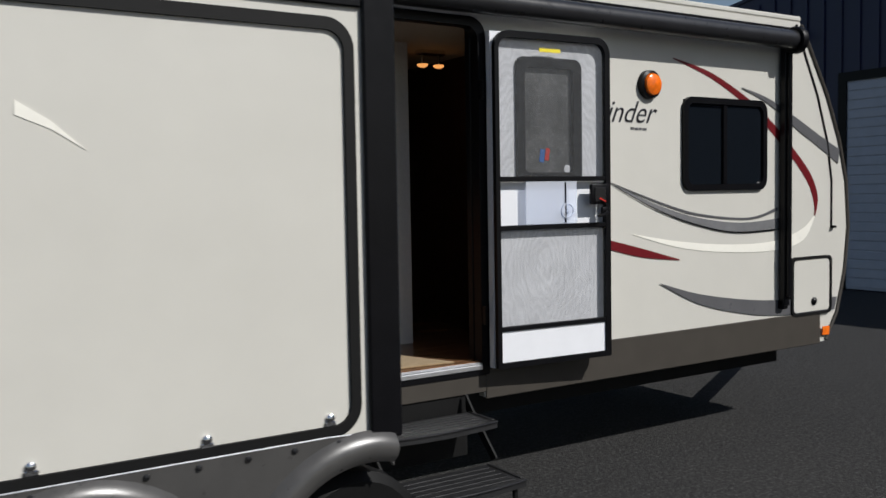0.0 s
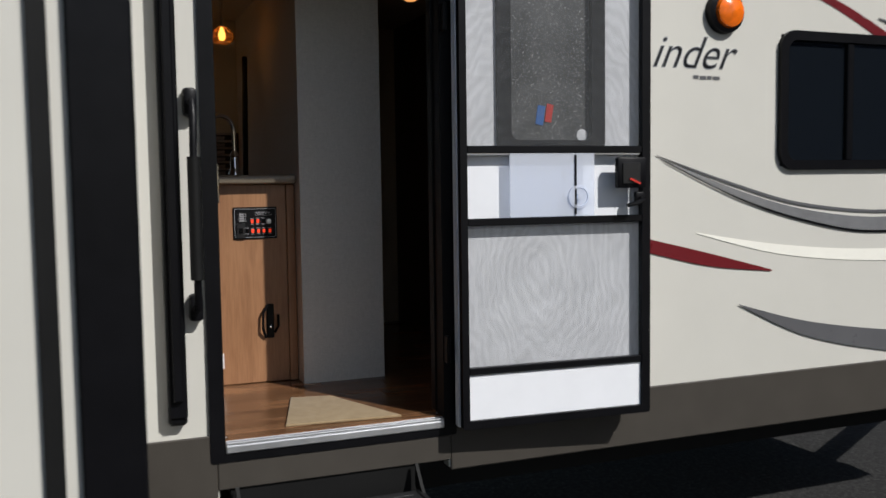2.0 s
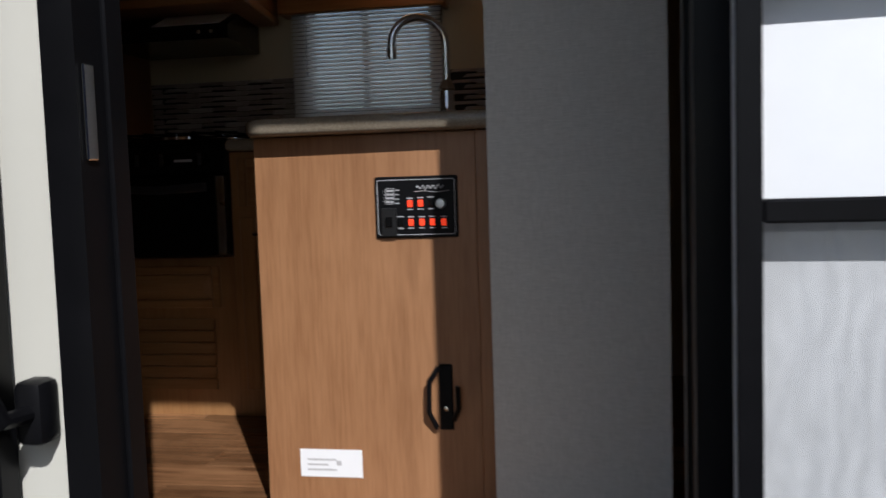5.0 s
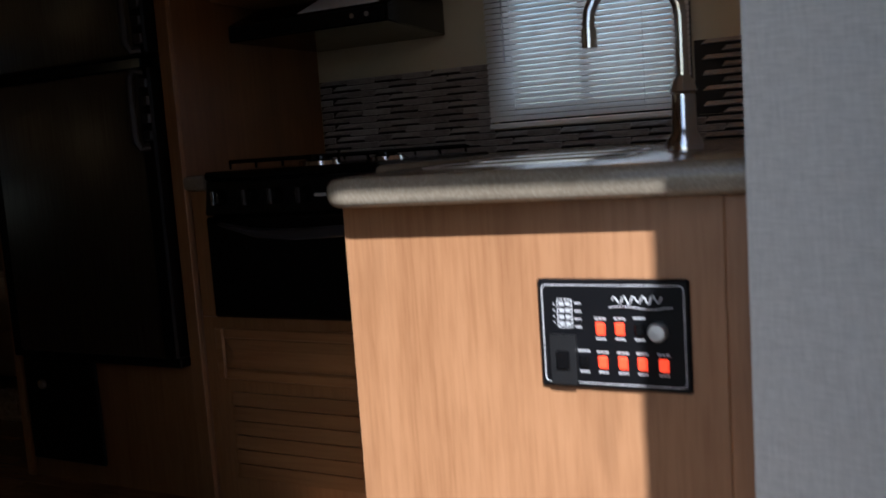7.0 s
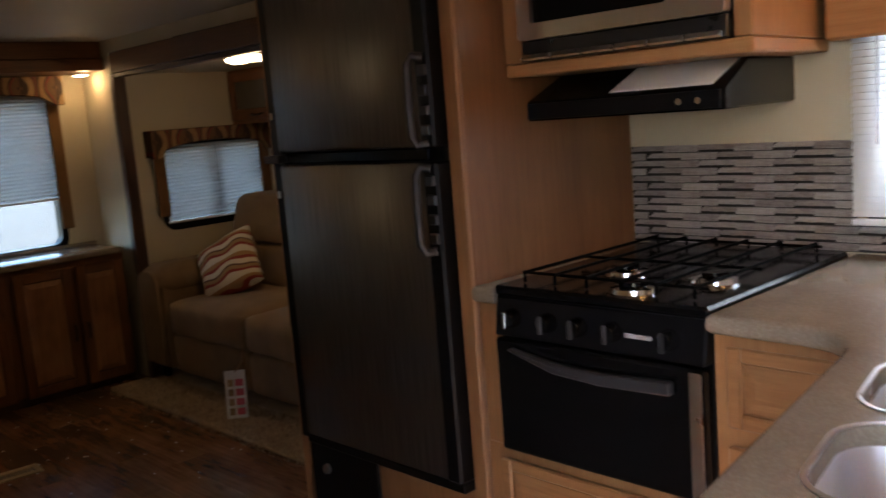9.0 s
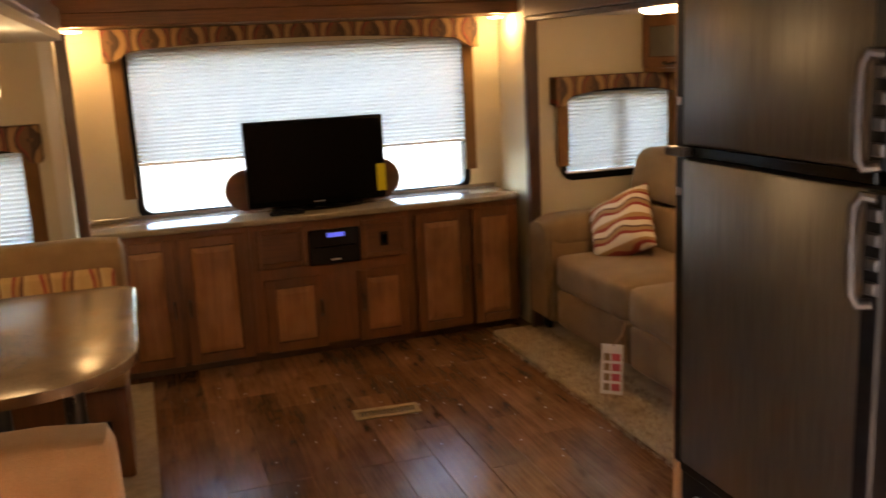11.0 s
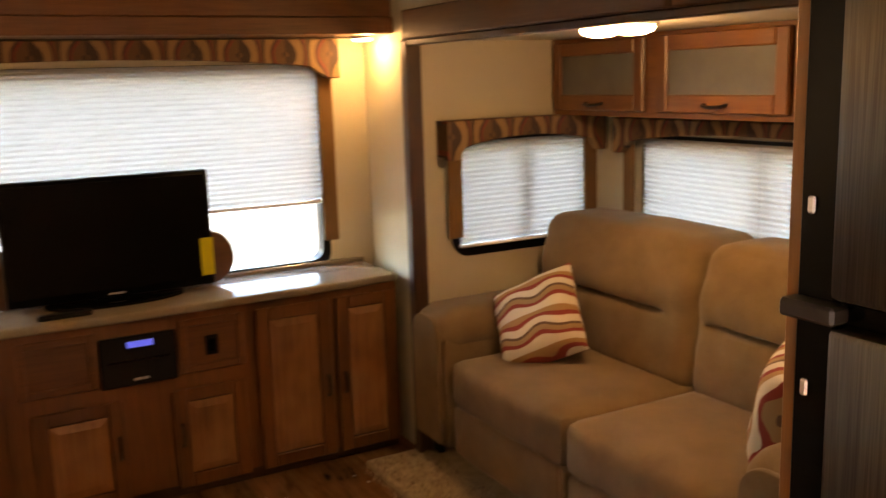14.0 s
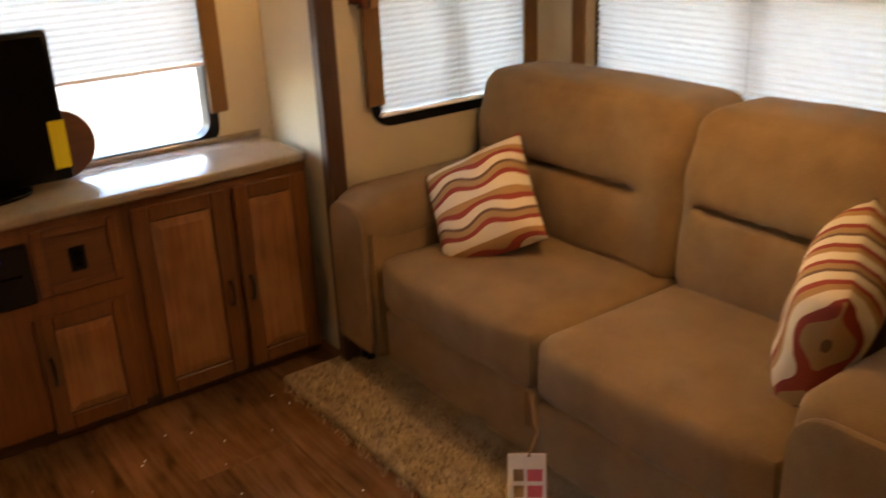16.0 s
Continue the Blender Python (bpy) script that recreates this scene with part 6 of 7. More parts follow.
for a0, a1, hx in ((0.87, 1.165, 1.143), (1.335, 1.605, 1.36)):
    panel_door(rc, "door", "x", CF, 1, a0, a1, zb, 0.42, MAPLE, (hx, 0.25, True))
for a0, a1 in ((0.845, 1.095), (1.375, 1.61)):
    panel_door(rc, "false_front", "x", CF, 1, a0, a1, 0.475, zt, MAPLE_H, None, False)
part("centre_frame", bm_box(CF + 0.0005, CF + 0.006, 0.82, 1.63, 0.056, CT - 0.002), MAPLE, rc)
st = thing("stereo", (CF, 1.235, 0.47), "black car-style stereo with lit blue display", "stereo")
part("face", bm_box(CF + 0.007, CF + 0.026, 1.105, 1.362, 0.468, 0.645, 0.004), BLACK_PLASTIC, st)
part("display", bm_box(CF + 0.0265, CF + 0.0285, 1.195, 1.285, 0.605, 0.627), glow("blue_display", (0.10, 0.15, 1.0), 0.01), st, "lit blue display")
part("slot", bm_box(CF + 0.0265, CF + 0.028, 1.13, 1.335, 0.555, 0.562), BLACK_GLOSS, st)
part("logo_mark", bm_box(CF + 0.0265, CF + 0.028, 1.21, 1.26, 0.487, 0.495), GREY_LINE, st)
so = thing("wall_socket", (CF, 1.49, 0.56), "black wall socket in the cabinet front", "socket")
part("plate", bm_box(CF + 0.0125, CF + 0.019, 1.468, 1.512, 0.53, 0.603, 0.003), BLACK_PLASTIC, so)
part("insert", bm_box(CF + 0.0195, CF + 0.022, 1.478, 1.502, 0.545, 0.588, 0.002), BLACK_GLOSS, so)
rt = thing("rear_counter", (RX, 1.17, CT), "speckled taupe counter under the rear window", "counter")
part("top", bm_plate([(RX + 0.001, 0.061), (-4.375, 0.061), (-4.325, 0.10), (-4.305, 0.45), (-4.285, 1.17), (-4.305, 2.0), (-4.325, OFF - 0.048), (RX + 0.001, OFF - 0.048)][::-1], [], CT, CT + 0.032, 0.01), COUNTER, rt)
part("backsplash_lip", bm_box(RX + 0.0015, RX + 0.014, 0.062, OFF - 0.049, CT + 0.0323, CT + 0.05, 0.003), COUNTER, rt)
tvz = CT + 0.032
TV_BLACK = plain("matt_black_screen", (0.002, 0.002, 0.0022), 0.3, vary=0.2, bump=0.0, spec=0.05)
tv = thing("television", (-4.5, 1.2, tvz), "black flat-screen television on a low stand", "television")
part("case", bm_box(-4.53, -4.487, 0.85, 1.562, 0.752, 1.183, 0.008, 2), TV_BLACK, tv)
part("screen", bm_box(-4.4868, -4.4845, 0.868, 1.545, 0.782, 1.168), TV_BLACK, tv)
part("neck", bm_box(-4.525, -4.495, 1.13, 1.29, tvz + 0.012, 0.7515, 0.004), BLACK_PLASTIC, tv)
part("foot", bm_plate([(-4.60 + 0.11 * math.cos(a) + 0.09, 1.206 + 0.24 * math.sin(a)) for a in [2 * math.pi * i / 28 for i in range(28)]], [], tvz + 0.0005, tvz + 0.012, 0.003), BLACK_GLOSS, tv)
part("maker_mark", bm_box(-4.4868, -4.4845, 1.18, 1.235, 0.762, 0.768), GREY_LINE, tv)
part("energy_label", bm_box(-4.4844, -4.482, 1.515, 1.562, 0.79, 0.93), YELLOW, tv, "bright yellow energy label")
bd = thing("television_board", (-4.57, 1.2, tvz), "oval brown wooden board behind the television", "board")
part("board", bm_prism(rounded(0.745, 1.662, tvz + 0.002, 0.945, 0.105, 8), "x", -4.585, -4.565, 0.003), MAPLE_H, bd)
rm = thing("remote_control", (-4.36, 1.0, tvz), "dark remote control lying on the counter", "remote")
part("body", bm_box(-4.375, -4.335, 0.93, 1.10, tvz + 0.0005, tvz + 0.018, 0.005), BLACK_PLASTIC, rm)

# puck lamps under the header
for y in (0.13, 2.215):
    pk = thing("puck_lamp", (-4.5, y, 1.65), "small round warm puck lamp under the header", "lamp", "puck lamps")
    part("ring", bm_turned([(0.05, 1.6595), (0.05, 1.648), (0.04, 1.645), (0.0001, 1.6455)], 20, (-4.5, y, 0)), CHROME, pk)
    part("lens", bm_turned([(0.038, 1.6449), (0.034, 1.640), (0.0001, 1.638)], 18, (-4.5, y, 0)), glow("warm_puck", (1.0, 0.68, 0.30), 1.0), pk)

# ---- sofa ----
def cushion(x0, x1, y0, y1, z0, z1, r, puff=0.02, bm=None, cuts=9):
    """A soft block: rounded all round and swelling in the middle."""
    b = bmesh.new()
    bmesh.ops.create_cube(b, size=1)
    bmesh.ops.subdivide_edges(b, edges=b.edges[:], cuts=cuts, use_grid_fill=True)
    cx, cy, cz, hx, hy, hz = (x0 + x1) / 2, (y0 + y1) / 2, (z0 + z1) / 2, (x1 - x0) / 2, (y1 - y0) / 2, (z1 - z0) / 2
    for v in b.verts:
        p = Vector((v.co.x * 2, v.co.y * 2, v.co.z * 2))
        q = Vector((p.x * hx, p.y * hy, p.z * hz))
        inner = Vector((max(-hx + r, min(hx - r, q.x)), max(-hy + r, min(hy - r, q.y)), max(-hz + r, min(hz - r, q.z))))
        d = q - inner
        if d.length > 1e-6:
            q = inner + d.normalized() * r
        n = Vector((p.x ** 9, p.y ** 9, p.z ** 9))
        swell = puff * (1 - p.x ** 2) * (1 - p.y ** 2) + puff * (1 - p.y ** 2) * (1 - p.z ** 2) + puff * (1 - p.x ** 2) * (1 - p.z ** 2)
        if n.length > 1e-6:
            q += n.normalized() * swell * 0.8
        q += Vector((0.004, 0.004, 0.004)) * (noise.noise(q * 6 + Vector((cx, cy, cz)) * 3))
        v.co = q + Vector((cx, cy, cz))
    bmesh.ops.recalc_face_normals(b, faces=b.faces[:])
    return joined(bm, b)


sofa = thing("sofa", (-3.27, 2.7, 0.02), "taupe suede two-seat sofa with rolled arms", "sofa")
S0, SM, S1 = -3.985, -3.272, -2.56
for x0, x1 in ((S0 + 0.003, SM - 0.004), (SM + 0.004, S1 - 0.003)):
    part("seat_cushion", cushion(x0, x1, 2.272, 2.86, 0.275, 0.462, 0.045, 0.014), SUEDE, sofa)
    part("front_panel", cushion(x0 + 0.002, x1 - 0.002, 2.285, 2.36, 0.085, 0.278, 0.02, 0.004), SUEDE, sofa)
    bx0, bx1 = (-4.16, SM - 0.005) if x0 < SM - 0.1 else (SM + 0.005, -2.36)
    back = cushion(bx0, bx1, 2.765, 3.07, 0.43, 0.935, 0.06, 0.022, None, 31)
    for v in back.verts:
        s = (v.co.x - bx0) / (bx1 - bx0)
        if v.co.y < 2.86:
            span = max(0.0, min(1.0, (s - 0.06) / 0.05, (0.86 - s) / 0.05))
            d = v.co.z - 0.682
            v.co.y += 0.038 * span * math.exp(-(d / 0.011) ** 2) - 0.014 * math.exp(-((d - 0.075) / 0.06) ** 2) - 0.008 * math.exp(-((d + 0.09) / 0.07) ** 2)
            v.co.y += 0.004 * span * math.sin(s * 95 + 3 * math.sin(s * 17)) * math.exp(-(d / 0.045) ** 2)
        v.co.y += 0.15 * (v.co.z - 0.44)
    part("back_cushion", back, SUEDE, sofa, "plump back cushion with a sewn tuck")
part("base", bm_box(S0, S1, 2.36, 3.04, 0.10, 0.28, 0.01), SUEDE, sofa)
for x0, x1 in ((-4.225, S0 - 0.002), (S1 + 0.002, -2.25)):
    am = cushion(x0 + 0.01, x1, 2.265, 3.0, 0.09, 0.55, 0.03, 0.006)
    part("arm", am, SUEDE, sofa)
    part("arm_roll", cushion(x0 - 0.008, x1 + 0.012, 2.25, 3.0, 0.47, 0.635, 0.078, 0.006), SUEDE, sofa, "rounded arm top")
    part("arm_front", bm_prism(rounded(x0 + 0.02, x1 - 0.015, 0.12, 0.61, (0.01, 0.01, 0.08, 0.08), 6), "y", 2.24, 2.262, 0.008, 2), SUEDE, sofa)
for x in (-4.16, -2.32):
    for y in (2.32, 2.95):
        part("foot", bm_turned([(0.025, 0.022), (0.032, 0.10), (0.0001, 0.10)], 10, (x, y, 0)), BLACK_PLASTIC, sofa)
part("pull_strap", bm_box(SM - 0.012, SM + 0.012, 2.262, 2.27, 0.20, 0.30, 0.002), JABOT, sofa, "brown fabric pull strap")


def pillow(at, rot, size, label, cloth):
    t = thing("throw_pillow", at, label, "pillow", "throw pillows")
    made = bmesh.new()
    n = 22
    front, back = {}, {}
    for i in range(n + 1):
        for j in range(n + 1):
            u, v = 2 * i / n - 1, 2 * j / n - 1
            fat = 0.085 * ((1 - u ** 4) * (1 - v ** 4)) ** 0.6 + 0.004
            pin = 1 - 0.06 * (1 - abs(u * v)) * 0.8
            x, z = u * size / 2 * (pin if abs(u) > abs(v) else 1), v * size / 2 * (pin if abs(v) >= abs(u) else 1)
            wob = 0.006 * noise.noise(Vector((u * 2, v * 2, at[0])))
            front[i, j] = made.verts.new((x, -fat - wob, z))
            back[i, j] = made.verts.new((x, fat + wob, z))
    for i in range(n):
        for j in range(n):
            made.faces.new((front[i, j], front[i + 1, j], front[i + 1, j + 1], front[i, j + 1]))
            made.faces.new((back[i, j + 1], back[i + 1, j + 1], back[i + 1, j], back[i, j]))
    rim = [(i, 0) for i in range(n + 1)] + [(n, j) for j in range(1, n + 1)] + [(i, n) for i in range(n - 1, -1, -1)] + [(0, j) for j in range(n - 1, 0, -1)]
    for k in range(len(rim)):
        p, q = rim[k], rim[(k + 1) % len(rim)]
        made.faces.new((front[p], back[p], back[q], front[q]))
    bmesh.ops.recalc_face_normals(made, faces=made.faces[:])
    me = bpy.data.meshes.new("cover")
    made.to_mesh(me)
    made.free()
    me.materials.append(cloth)
    me.shade_smooth()
    ob = new("cover", me)
    ob.parent = t
    t.rotation_euler = [radians(a) for a in rot]
    return t


pillow((-3.815, 2.57, 0.595), (-32, -27, 34), 0.345, "striped cream and red throw pillow against the arm", PILLOW_CLOTH)
pillow((-2.68, 2.60, 0.635), (-14, 16, -66), 0.36, "striped cream and red throw pillow leaning on the arm", PILLOW_CLOTH_B)
tg = thing("paper_tag", (-3.10, 2.11, 0.055), "white folded paper tag hung on the sofa", "tag")
tm = Matrix.Translation((-3.10, 2.11, 0.16)) @ Euler((radians(-8), 0, radians(50))).to_matrix().to_4x4()
b = bm_box(-0.045, 0.045, -0.002, 0.002, -0.105, 0.105, 0.001)
bmesh.ops.transform(b, matrix=tm, verts=b.verts[:])
part("card", b, WHITE_PAINT, tg)
PINK = plain("pink_print", (0.55, 0.10, 0.14), 0.6)
for i in range(4):
    for x0, x1, mt in ((-0.032, -0.008, MAT_TAN), (0.0, 0.036, PINK)):
        b = bm_box(x0, x1, -0.0035, -0.0022, -0.09 + i * 0.042, -0.06 + i * 0.042)
        bmesh.ops.transform(b, matrix=tm, verts=b.verts[:])
        part("print", b, mt, tg)
b = bm_tube([(-3.105, 2.12, 0.26), (-3.14, 2.18, 0.285), (SM + 0.01, 2.262, 0.30)], 0.004, 6)
part("strap", b, JABOT, tg)

# overhead cabinets
GLASS_GREY = plain("frosted_grey_glass", (0.10, 0.095, 0.085), 0.35, vary=0.15, scale=12)
oc = thing("overhead_cabinet", (-3.3, 2.95, 1.34), "maple overhead cabinets with frosted glass doors", "cabinet")
CFY = 2.945
part("body", bm_box(SX + 0.003, SOFA_R - 0.003, CFY, SOFA_BACK - 0.001, 1.325, 1.622), MAPLE_X, oc)
for x0, x1 in ((-4.215, -3.668), (-3.60, -3.028), (-2.965, -2.37)):
    d = part("door", bm_box(x0 + 0.05, x1 - 0.05, CFY - 0.010, CFY - 0.001, 1.405, 1.555), GLASS_GREY, oc, "frosted glass cabinet door")
    for nm, a0, a1, z0, z1 in (("stile", x0, x0 + 0.052, 1.345, 1.608), ("stile", x1 - 0.052, x1, 1.345, 1.608), ("rail", x0 + 0.0525, x1 - 0.0525, 1.345, 1.406), ("rail", x0 + 0.0525, x1 - 0.0525, 1.554, 1.608)):
        part(nm, bm_box(a0, a1, CFY - 0.022, CFY - 0.0005, z0, z1, 0.005), MAPLE_X if nm == "rail" else MAPLE, d)
    xm = (x0 + x1) / 2
    part("handle", bm_tube([(xm - 0.05, CFY - 0.023, 1.376), (xm - 0.042, CFY - 0.04, 1.37), (xm, CFY - 0.046, 1.367), (xm + 0.042, CFY - 0.04, 1.37), (xm + 0.05, CFY - 0.023, 1.376)], 0.0055, 8), BRONZE, d)

cl = thing("ceiling_light", (-3.17, 2.4, 1.57), "twin frosted-dome light under the slide ceiling, lit", "lamp")
part("plate", bm_box(-3.29, -3.05, 2.35, 2.45, 1.612, 1.6245, 0.003), CHROME, cl)
for dx in (-0.05, 0.05):
    part("dome", bm_turned([(0.056, 1.6115), (0.061, 1.605), (0.052, 1.594), (0.03, 1.586), (0.0001, 1.584)], 20, (-3.17 + 1.15 * dx, 2.40 + 0.2 * dx, 0)), LIT_GLASS, cl)

# ---- dinette ----
TABLE = rounded(-3.18, -2.13, -0.235, 0.295, (0.14, 0.12, 0.30, 0.09), 10)


def grown(loop, d):
    """The loop moved outwards by d from its middle."""
    cx, cy = -2.65, 0.03
    return [(p[0] + d * (1 if p[0] > cx else -1), p[1] + d * (1 if p[1] > cy else -1)) for p in loop]


EDGE_BROWN = plain("brown_edge_band", (0.10, 0.062, 0.035), 0.25, vary=0.15)
dt = thing("dinette_table", (-2.65, -0.3, 0.02), "speckled tan dinette table with rounded corners", "table")
part("tabletop", bm_plate(TABLE[::-1], [], 0.715, 0.74, 0.006), TABLE_TOP, dt)
part("edge_band", bm_ring([(p[0] * 1.0, p[1]) for p in grown(TABLE, 0.004)], grown(TABLE, 0.0005), "z", 0.713, 0.7395), EDGE_BROWN, dt, "brown moulded edge band")
for y in (-0.1, 0.1):
    part("leg", bm_turned([(0.07, 0.021), (0.07, 0.03), (0.03, 0.04), (0.03, 0.7), (0.07, 0.714), (0.0001, 0.7145)], 18, (-2.65, y, 0)), DARK_METAL, dt)


def bench(xb, d, label):
    """Booth seat; d points from the backrest to the table."""
    t = thing("dinette_bench", (xb, -0.35, 0.02), label, "bench", "dinette benches")

    def span(a, b):
        return sorted((xb + d * a, xb + d * b))

    a, b = span(0.05, 0.52)
    part("base", bm_box(a, b, -0.95, 0.22, 0.021, 0.36, 0.006), MAPLE, t)
    a, b = span(0.10, 0.56)
    part("seat_cushion", cushion(a, b, -0.95, 0.235, 0.362, 0.48, 0.035, 0.01), SUEDE, t)
    a, b = span(-0.02, 0.12)
    part("back_frame", cushion(a, b, -0.96, 0.255, 0.40, 0.83, 0.04, 0.004), SUEDE, t)
    a, b = span(0.125, 0.165)
    pad = cushion(a, b, -0.93, 0.215, 0.50, 0.725, 0.018, 0.008, None, 47)
    for v in pad.verts:
        if (v.co.x - (a + b) / 2) * d > 0.005:
            v.co.x += d * 0.016 * (abs(math.sin(math.pi * v.co.y / 0.088)) - 0.5)
    part("back_pad", pad, SEAT_CLOTH, t, "patterned red and gold back pad")
    a, b = span(0.525, 0.535)
    part("socket_plate", bm_box(a, b, 0.06, 0.16, 0.14, 0.25, 0.003), BLACK_PLASTIC, t)
    return t


bench(-3.72, 1, "tan dinette bench with patterned back pad")
bench(-1.58, -1, "tan dinette bench facing the rear")
pl = thing("pendant_lamp", (-2.9, -0.1, 1.38), "square frosted-glass pendant lamp, lit warm", "lamp")
part("shade", cushion(-2.965, -2.835, -0.145, -0.015, 1.395, 1.515, 0.016, 0.003), glow("lit_shade", (1.0, 0.80, 0.50), 0.2), pl)
part("neck", bm_tube([(-2.9, -0.08, 1.517), (-2.9, -0.08, 1.585)], 0.018, 12), CHROME, pl)
part("plate", bm_turned([(0.06, 1.5995), (0.06, 1.588), (0.03, 1.584), (0.0001, 1.584)], 20, (-2.9, -0.08, 0)), CHROME, pl)

# floor things
fv = thing("floor_vent", (-3.44, 1.23, 0.0), "tan slotted floor register", "vent")
vm = Matrix.Translation((-3.44, 1.228, 0)) @ Matrix.Rotation(radians(-5), 4, "Z")
b = bm_ring(rounded(-0.055, 0.055, -0.14, 0.14, 0.004, 2), rounded(-0.028, 0.028, -0.12, 0.12, 0.003, 2), "z", 0.0005, 0.006)
bmesh.ops.transform(b, matrix=vm, verts=b.verts[:])
part("frame", b, MAT_TAN, fv)
b = bm_box(-0.028, 0.028, -0.12, 0.12, 0.0003, 0.0012)
bmesh.ops.transform(b, matrix=vm, verts=b.verts[:])
part("grille", b, BLACK_PLASTIC, fv)
for i in range(16):
    b = bm_box(-0.027, 0.027, -0.116 + i * 0.0155, -0.109 + i * 0.0155, 0.0015, 0.0045)
    bmesh.ops.transform(b, matrix=vm, verts=b.verts[:])
    part("slat", b, MAT_TAN, fv)
dm = thing("doormat", (0.55, 0.4, 0.0), "tan doormat lying askew inside the entrance", "mat")
part("mat_sheet", bm_plate([(0.211, 0.069), (0.318, 0.478), (0.476, 0.442), (0.631, 0.029)], [], 0.0006, 0.010, 0.003), MAT_TAN, dm)

# daylight through the shades and the lamps' glow
warm_lamp("puck_glow_a", (-4.46, 0.13, 1.625), 0.065, 0.03)
warm_lamp("puck_glow_b", (-4.46, 2.215, 1.625), 0.065, 0.03)
warm_lamp("ceiling_glow", (-3.17, 2.40, 1.545), 0.115, 0.05)
warm_lamp("pendant_glow", (-2.9, -0.1, 1.33), 0.07, 0.10)
warm_lamp("kitchen_glow", (-0.025, 1.96, 1.50), 0.085, 0.06)
warm_lamp("sink_glow", (0.226, 1.40, 1.52), 0.025, 0.05)


# ---- shag pile of the slide's carpet, in front of the sofa ----
def shag():
    t = thing("carpet_pile", (-3.2, 2.1, 0.02), "shaggy cream and tan carpet pile before the sofa", "carpet", kind="stuff")
    rs = random.Random(21)
    b = bmesh.new()
    for i in range(14000):
        x, y = rs.uniform(SX + 0.03, SOFA_R - 0.02), rs.uniform(2.0, 2.30)
        if y < 2.03 and rs.random() < 0.5:
            continue
        a, h, w = rs.uniform(0, 2 * math.pi), rs.uniform(0.010, 0.024), rs.uniform(0.0012, 0.0026)
        lean = rs.uniform(0.004, 0.016)
        c, s = math.cos(a), math.sin(a)
        z = 0.018 if y > 2.03 else 0.004
        p = [b.verts.new(q) for q in ((x - w * s, y + w * c, z), (x + w * s, y - w * c, z), (x + c * lean, y + s * lean, z + h))]
        b.faces.new(p)
    part("pile", b, TUFT, t)


def tuft():
    m, nt, b = basic("carpet_tuft")
    g = nt.nodes.new("ShaderNodeNewGeometry")
    col = ramp(nt, g.outputs["Random Per Island"], [(0.0, (0.15, 0.10, 0.055)), (0.5, (0.30, 0.22, 0.14)), (1.0, (0.50, 0.41, 0.29))])
    nt.links.new(col, b.inputs["Base Color"])
    b.inputs["Roughness"].default_value = 0.95
    return m


TUFT = tuft()
shag()


# ---- small pieces of floor and walls: planks, splashback strips ----
def shared(name, bm, mat):
    me = bpy.data.meshes.new(name)
    bm.to_mesh(me)
    bm.free()
    me.materials.append(mat)
    return me


plank_meshes = {k: shared("plank", bm_box(0, k, 0.0012, 0.1508, -0.0035, 0.0, 0.0012), FLOOR_VINYL) for k in (0.45, 0.7, 0.92)}
rng = random.Random(7)
row, y = 0, 0.062
while y < OFF - 0.05:
    x = RX + 0.30 - rng.choice((0.0, 0.25, 0.45))
    while x < 1.36:
        k = 0.92 if x + 0.92 < 1.40 else (0.7 if x + 0.7 < 1.40 else 0.45)
        k = rng.choice((0.92, 0.92, 0.7)) if x + 0.92 < 1.40 else k
        if x + k > 1.40:
            break
        ob = new("plank", plank_meshes[k])
        ob.parent = floor
        ob.location = (x, y, 0.0)
        x += k + 0.0015
    y += 0.152
    row += 1
# boards across the doorway
ob = new("plank", shared("plank", bm_box(0.0, 0.77, 0.0, 0.055, -0.0035, -0.0005), FLOOR_VINYL))
ob.parent = floor
ob.location = (0.0, 0.005, 0.0)


def split_stone():
    """Strips of split stone and glass, greyish brown."""
    m, nt, b = basic("split_stone")
    v = coords(nt, (1, 1, 3))
    info = nt.nodes.new("ShaderNodeObjectInfo")
    tone = ramp(nt, info.outputs["Random"], [(0.0, (0.17, 0.135, 0.125)), (0.35, (0.24, 0.20, 0.19)), (0.7, (0.33, 0.285, 0.27)), (1.0, (0.46, 0.41, 0.39))])
    grain = noise_tex(nt, v, 60, 4)
    nt.links.new(mix(nt, 0.45, tone, ramp(nt, grain, [(0.3, (0.09, 0.075, 0.07)), (0.7, (0.42, 0.39, 0.37))])), b.inputs["Base Color"])
    b.inputs["Roughness"].default_value = 0.45
    relief(nt, b, grain, 0.6, 0.003)
    return m


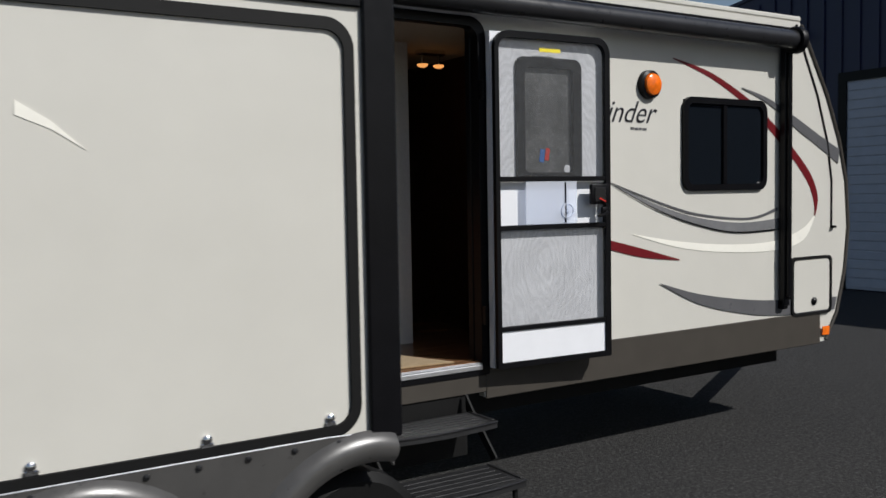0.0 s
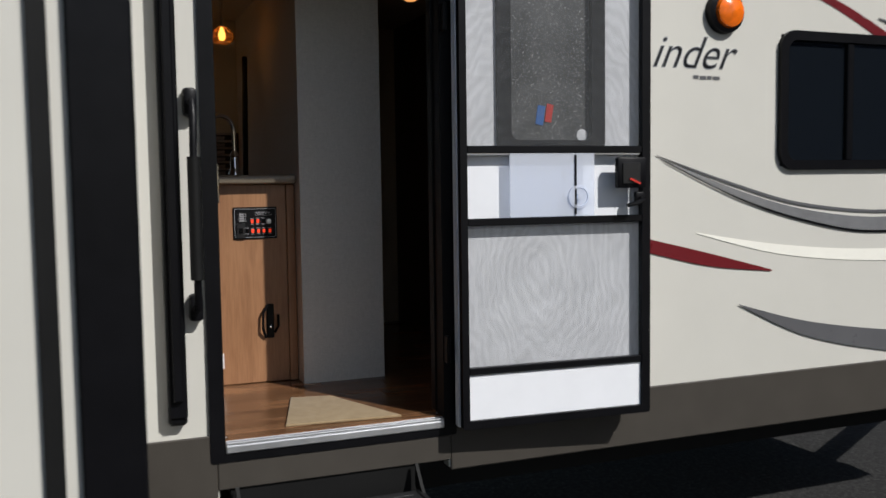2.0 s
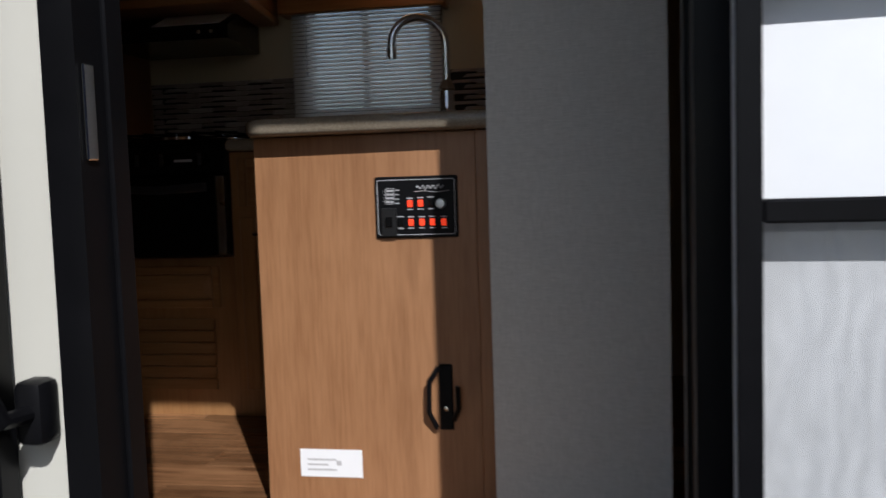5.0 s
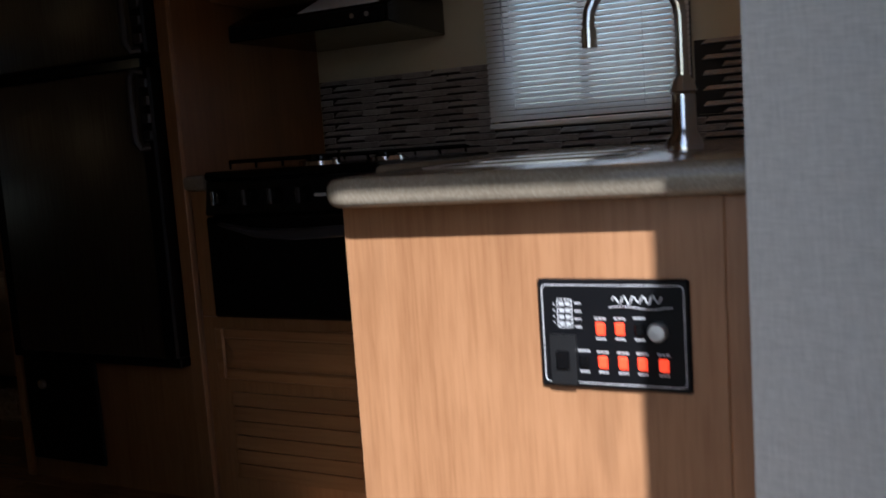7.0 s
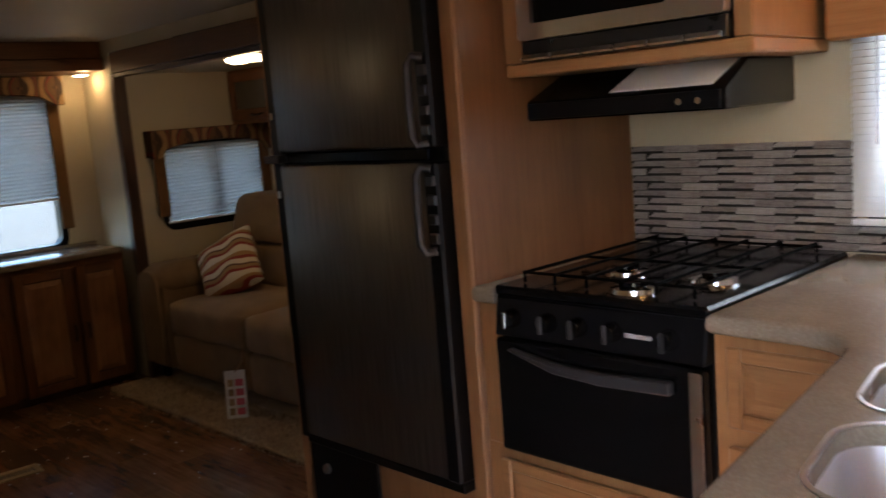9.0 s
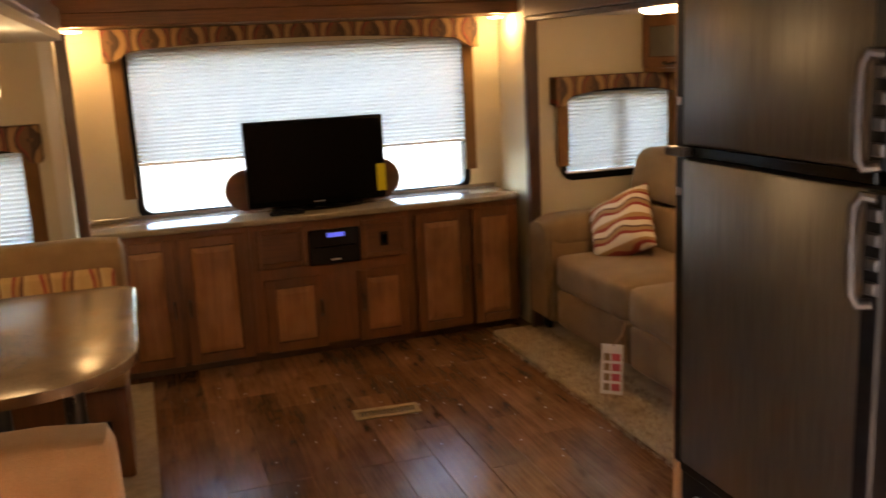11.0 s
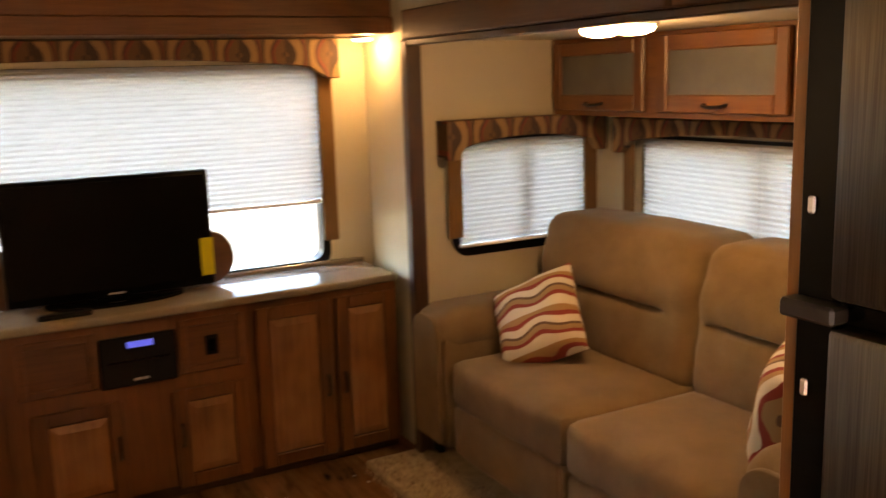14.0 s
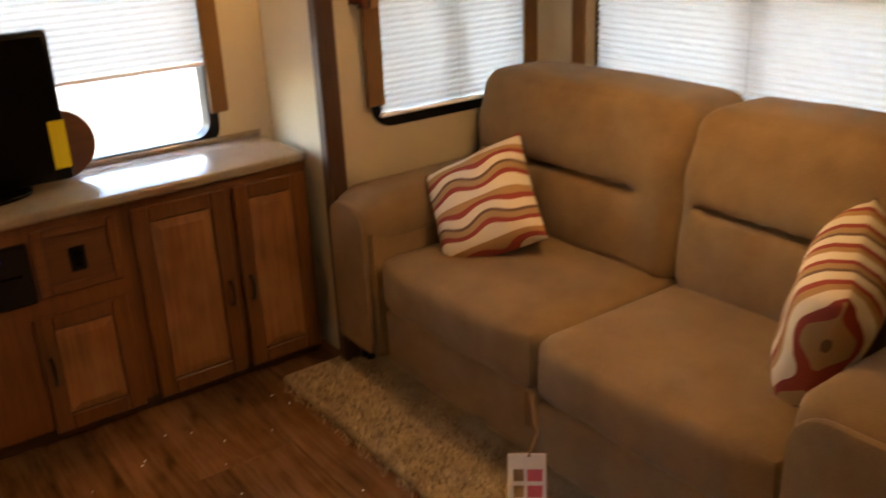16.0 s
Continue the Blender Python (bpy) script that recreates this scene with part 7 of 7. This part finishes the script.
STONE = split_stone()
# grout near black; its slits under every other strip stand for cast shade
splash = setting("splashback", joined(joined(bm_box(PX + 0.001, -0.515, OFF - 0.004, OFF - 0.0005, TOPZ + 0.001, 1.168), bm_box(-0.5145, 0.434, OFF - 0.004, OFF - 0.0005, TOPZ + 0.001, 0.972)), bm_box(0.076, 0.434, OFF - 0.004, OFF - 0.0005, 0.9725, 1.168)), plain("grout_and_slit_shade", (0.016, 0.013, 0.012), 0.8), "splashback of grey-brown split stone strips", "splashback")
h = 0.0202
strips = []
# foot: height of the dark slit left below, the strip's painted shadow
for low, high, slant, foot in ((0.013, 0.005, 0.010, 0.0058), (0.004, 0.007, 0.004, 0.0012), (0.015, 0.004, 0.014, 0.0068), (0.005, 0.006, 0.006, 0.0012)):
    b = bmesh.new()
    n = 4
    lo = [b.verts.new((0.103 * k / n, 0.0, foot)) for k in range(n + 1)] + [b.verts.new((slant + 0.103 * k / n, 0.0, h - 0.0008)) for k in range(n, -1, -1)]
    hi = [b.verts.new((0.002 + 0.099 * k / n, -low * (0.75 + 0.25 * math.sin(k * 1.9 + slant * 300)), foot + 0.001 + 0.0014 * (k % 2))) for k in range(n + 1)]
    hi += [b.verts.new((slant + 0.002 + 0.099 * k / n, -high * (0.8 + 0.2 * math.sin(k * 2.3)), h - 0.0025)) for k in range(n, -1, -1)]
    for k in range(n):
        b.faces.new((hi[k], hi[k + 1], hi[2 * n - k], hi[2 * n + 1 - k]))
    for k in range(2 * n + 2):
        q = (k + 1) % (2 * n + 2)
        b.faces.new((lo[k], lo[q], hi[q], hi[k]))
    bmesh.ops.recalc_face_normals(b, faces=b.faces[:])
    strips.append(shared("tile", b, STONE))
for r in range(13):
    z = TOPZ + 0.0015 + r * h
    x, k = PX + 0.0025 - (0.05075 if r % 2 else 0.0), r
    while x < 0.43 - 0.12:
        if x < PX:
            ob = new("tile", strips[k % 2 + 2 * rng.randrange(2)])
            ob.parent = splash
            ob.location, ob.scale = (PX + 0.0025, OFF - 0.0042, z), (0.42, 1.0, 1.0)
        elif z + h > 0.98 and -0.617 < x < -0.54:
            ob = new("tile", strips[k % 2 + 2 * rng.randrange(2)])
            ob.parent = splash
            ob.location, ob.scale = (x, OFF - 0.0042, z), ((-0.506 - x) / 0.118, 1.0, 1.0)
        elif not (z + h > 0.98 and -0.617 < x < 0.072):
            ob = new("tile", strips[k % 2 + 2 * rng.randrange(2)])
            ob.parent = splash
            ob.location = (x, OFF - 0.0042, z)
        x += 0.1015
        k += 1
t = thing("crumbs", (-3.5, 1.0, 0.0), "small white crumbs scattered on the floor", "crumbs", kind="stuff")
b = bmesh.new()
for i in range(70):
    x, yy, s = rng.uniform(-4.2, -2.6), rng.uniform(0.5, 2.0), rng.uniform(0.002, 0.005)
    bm_box(x, x + s, yy, yy + s, 0.0002, 0.002, bm=b)
part("bits", b, WHITE_PAINT, t)
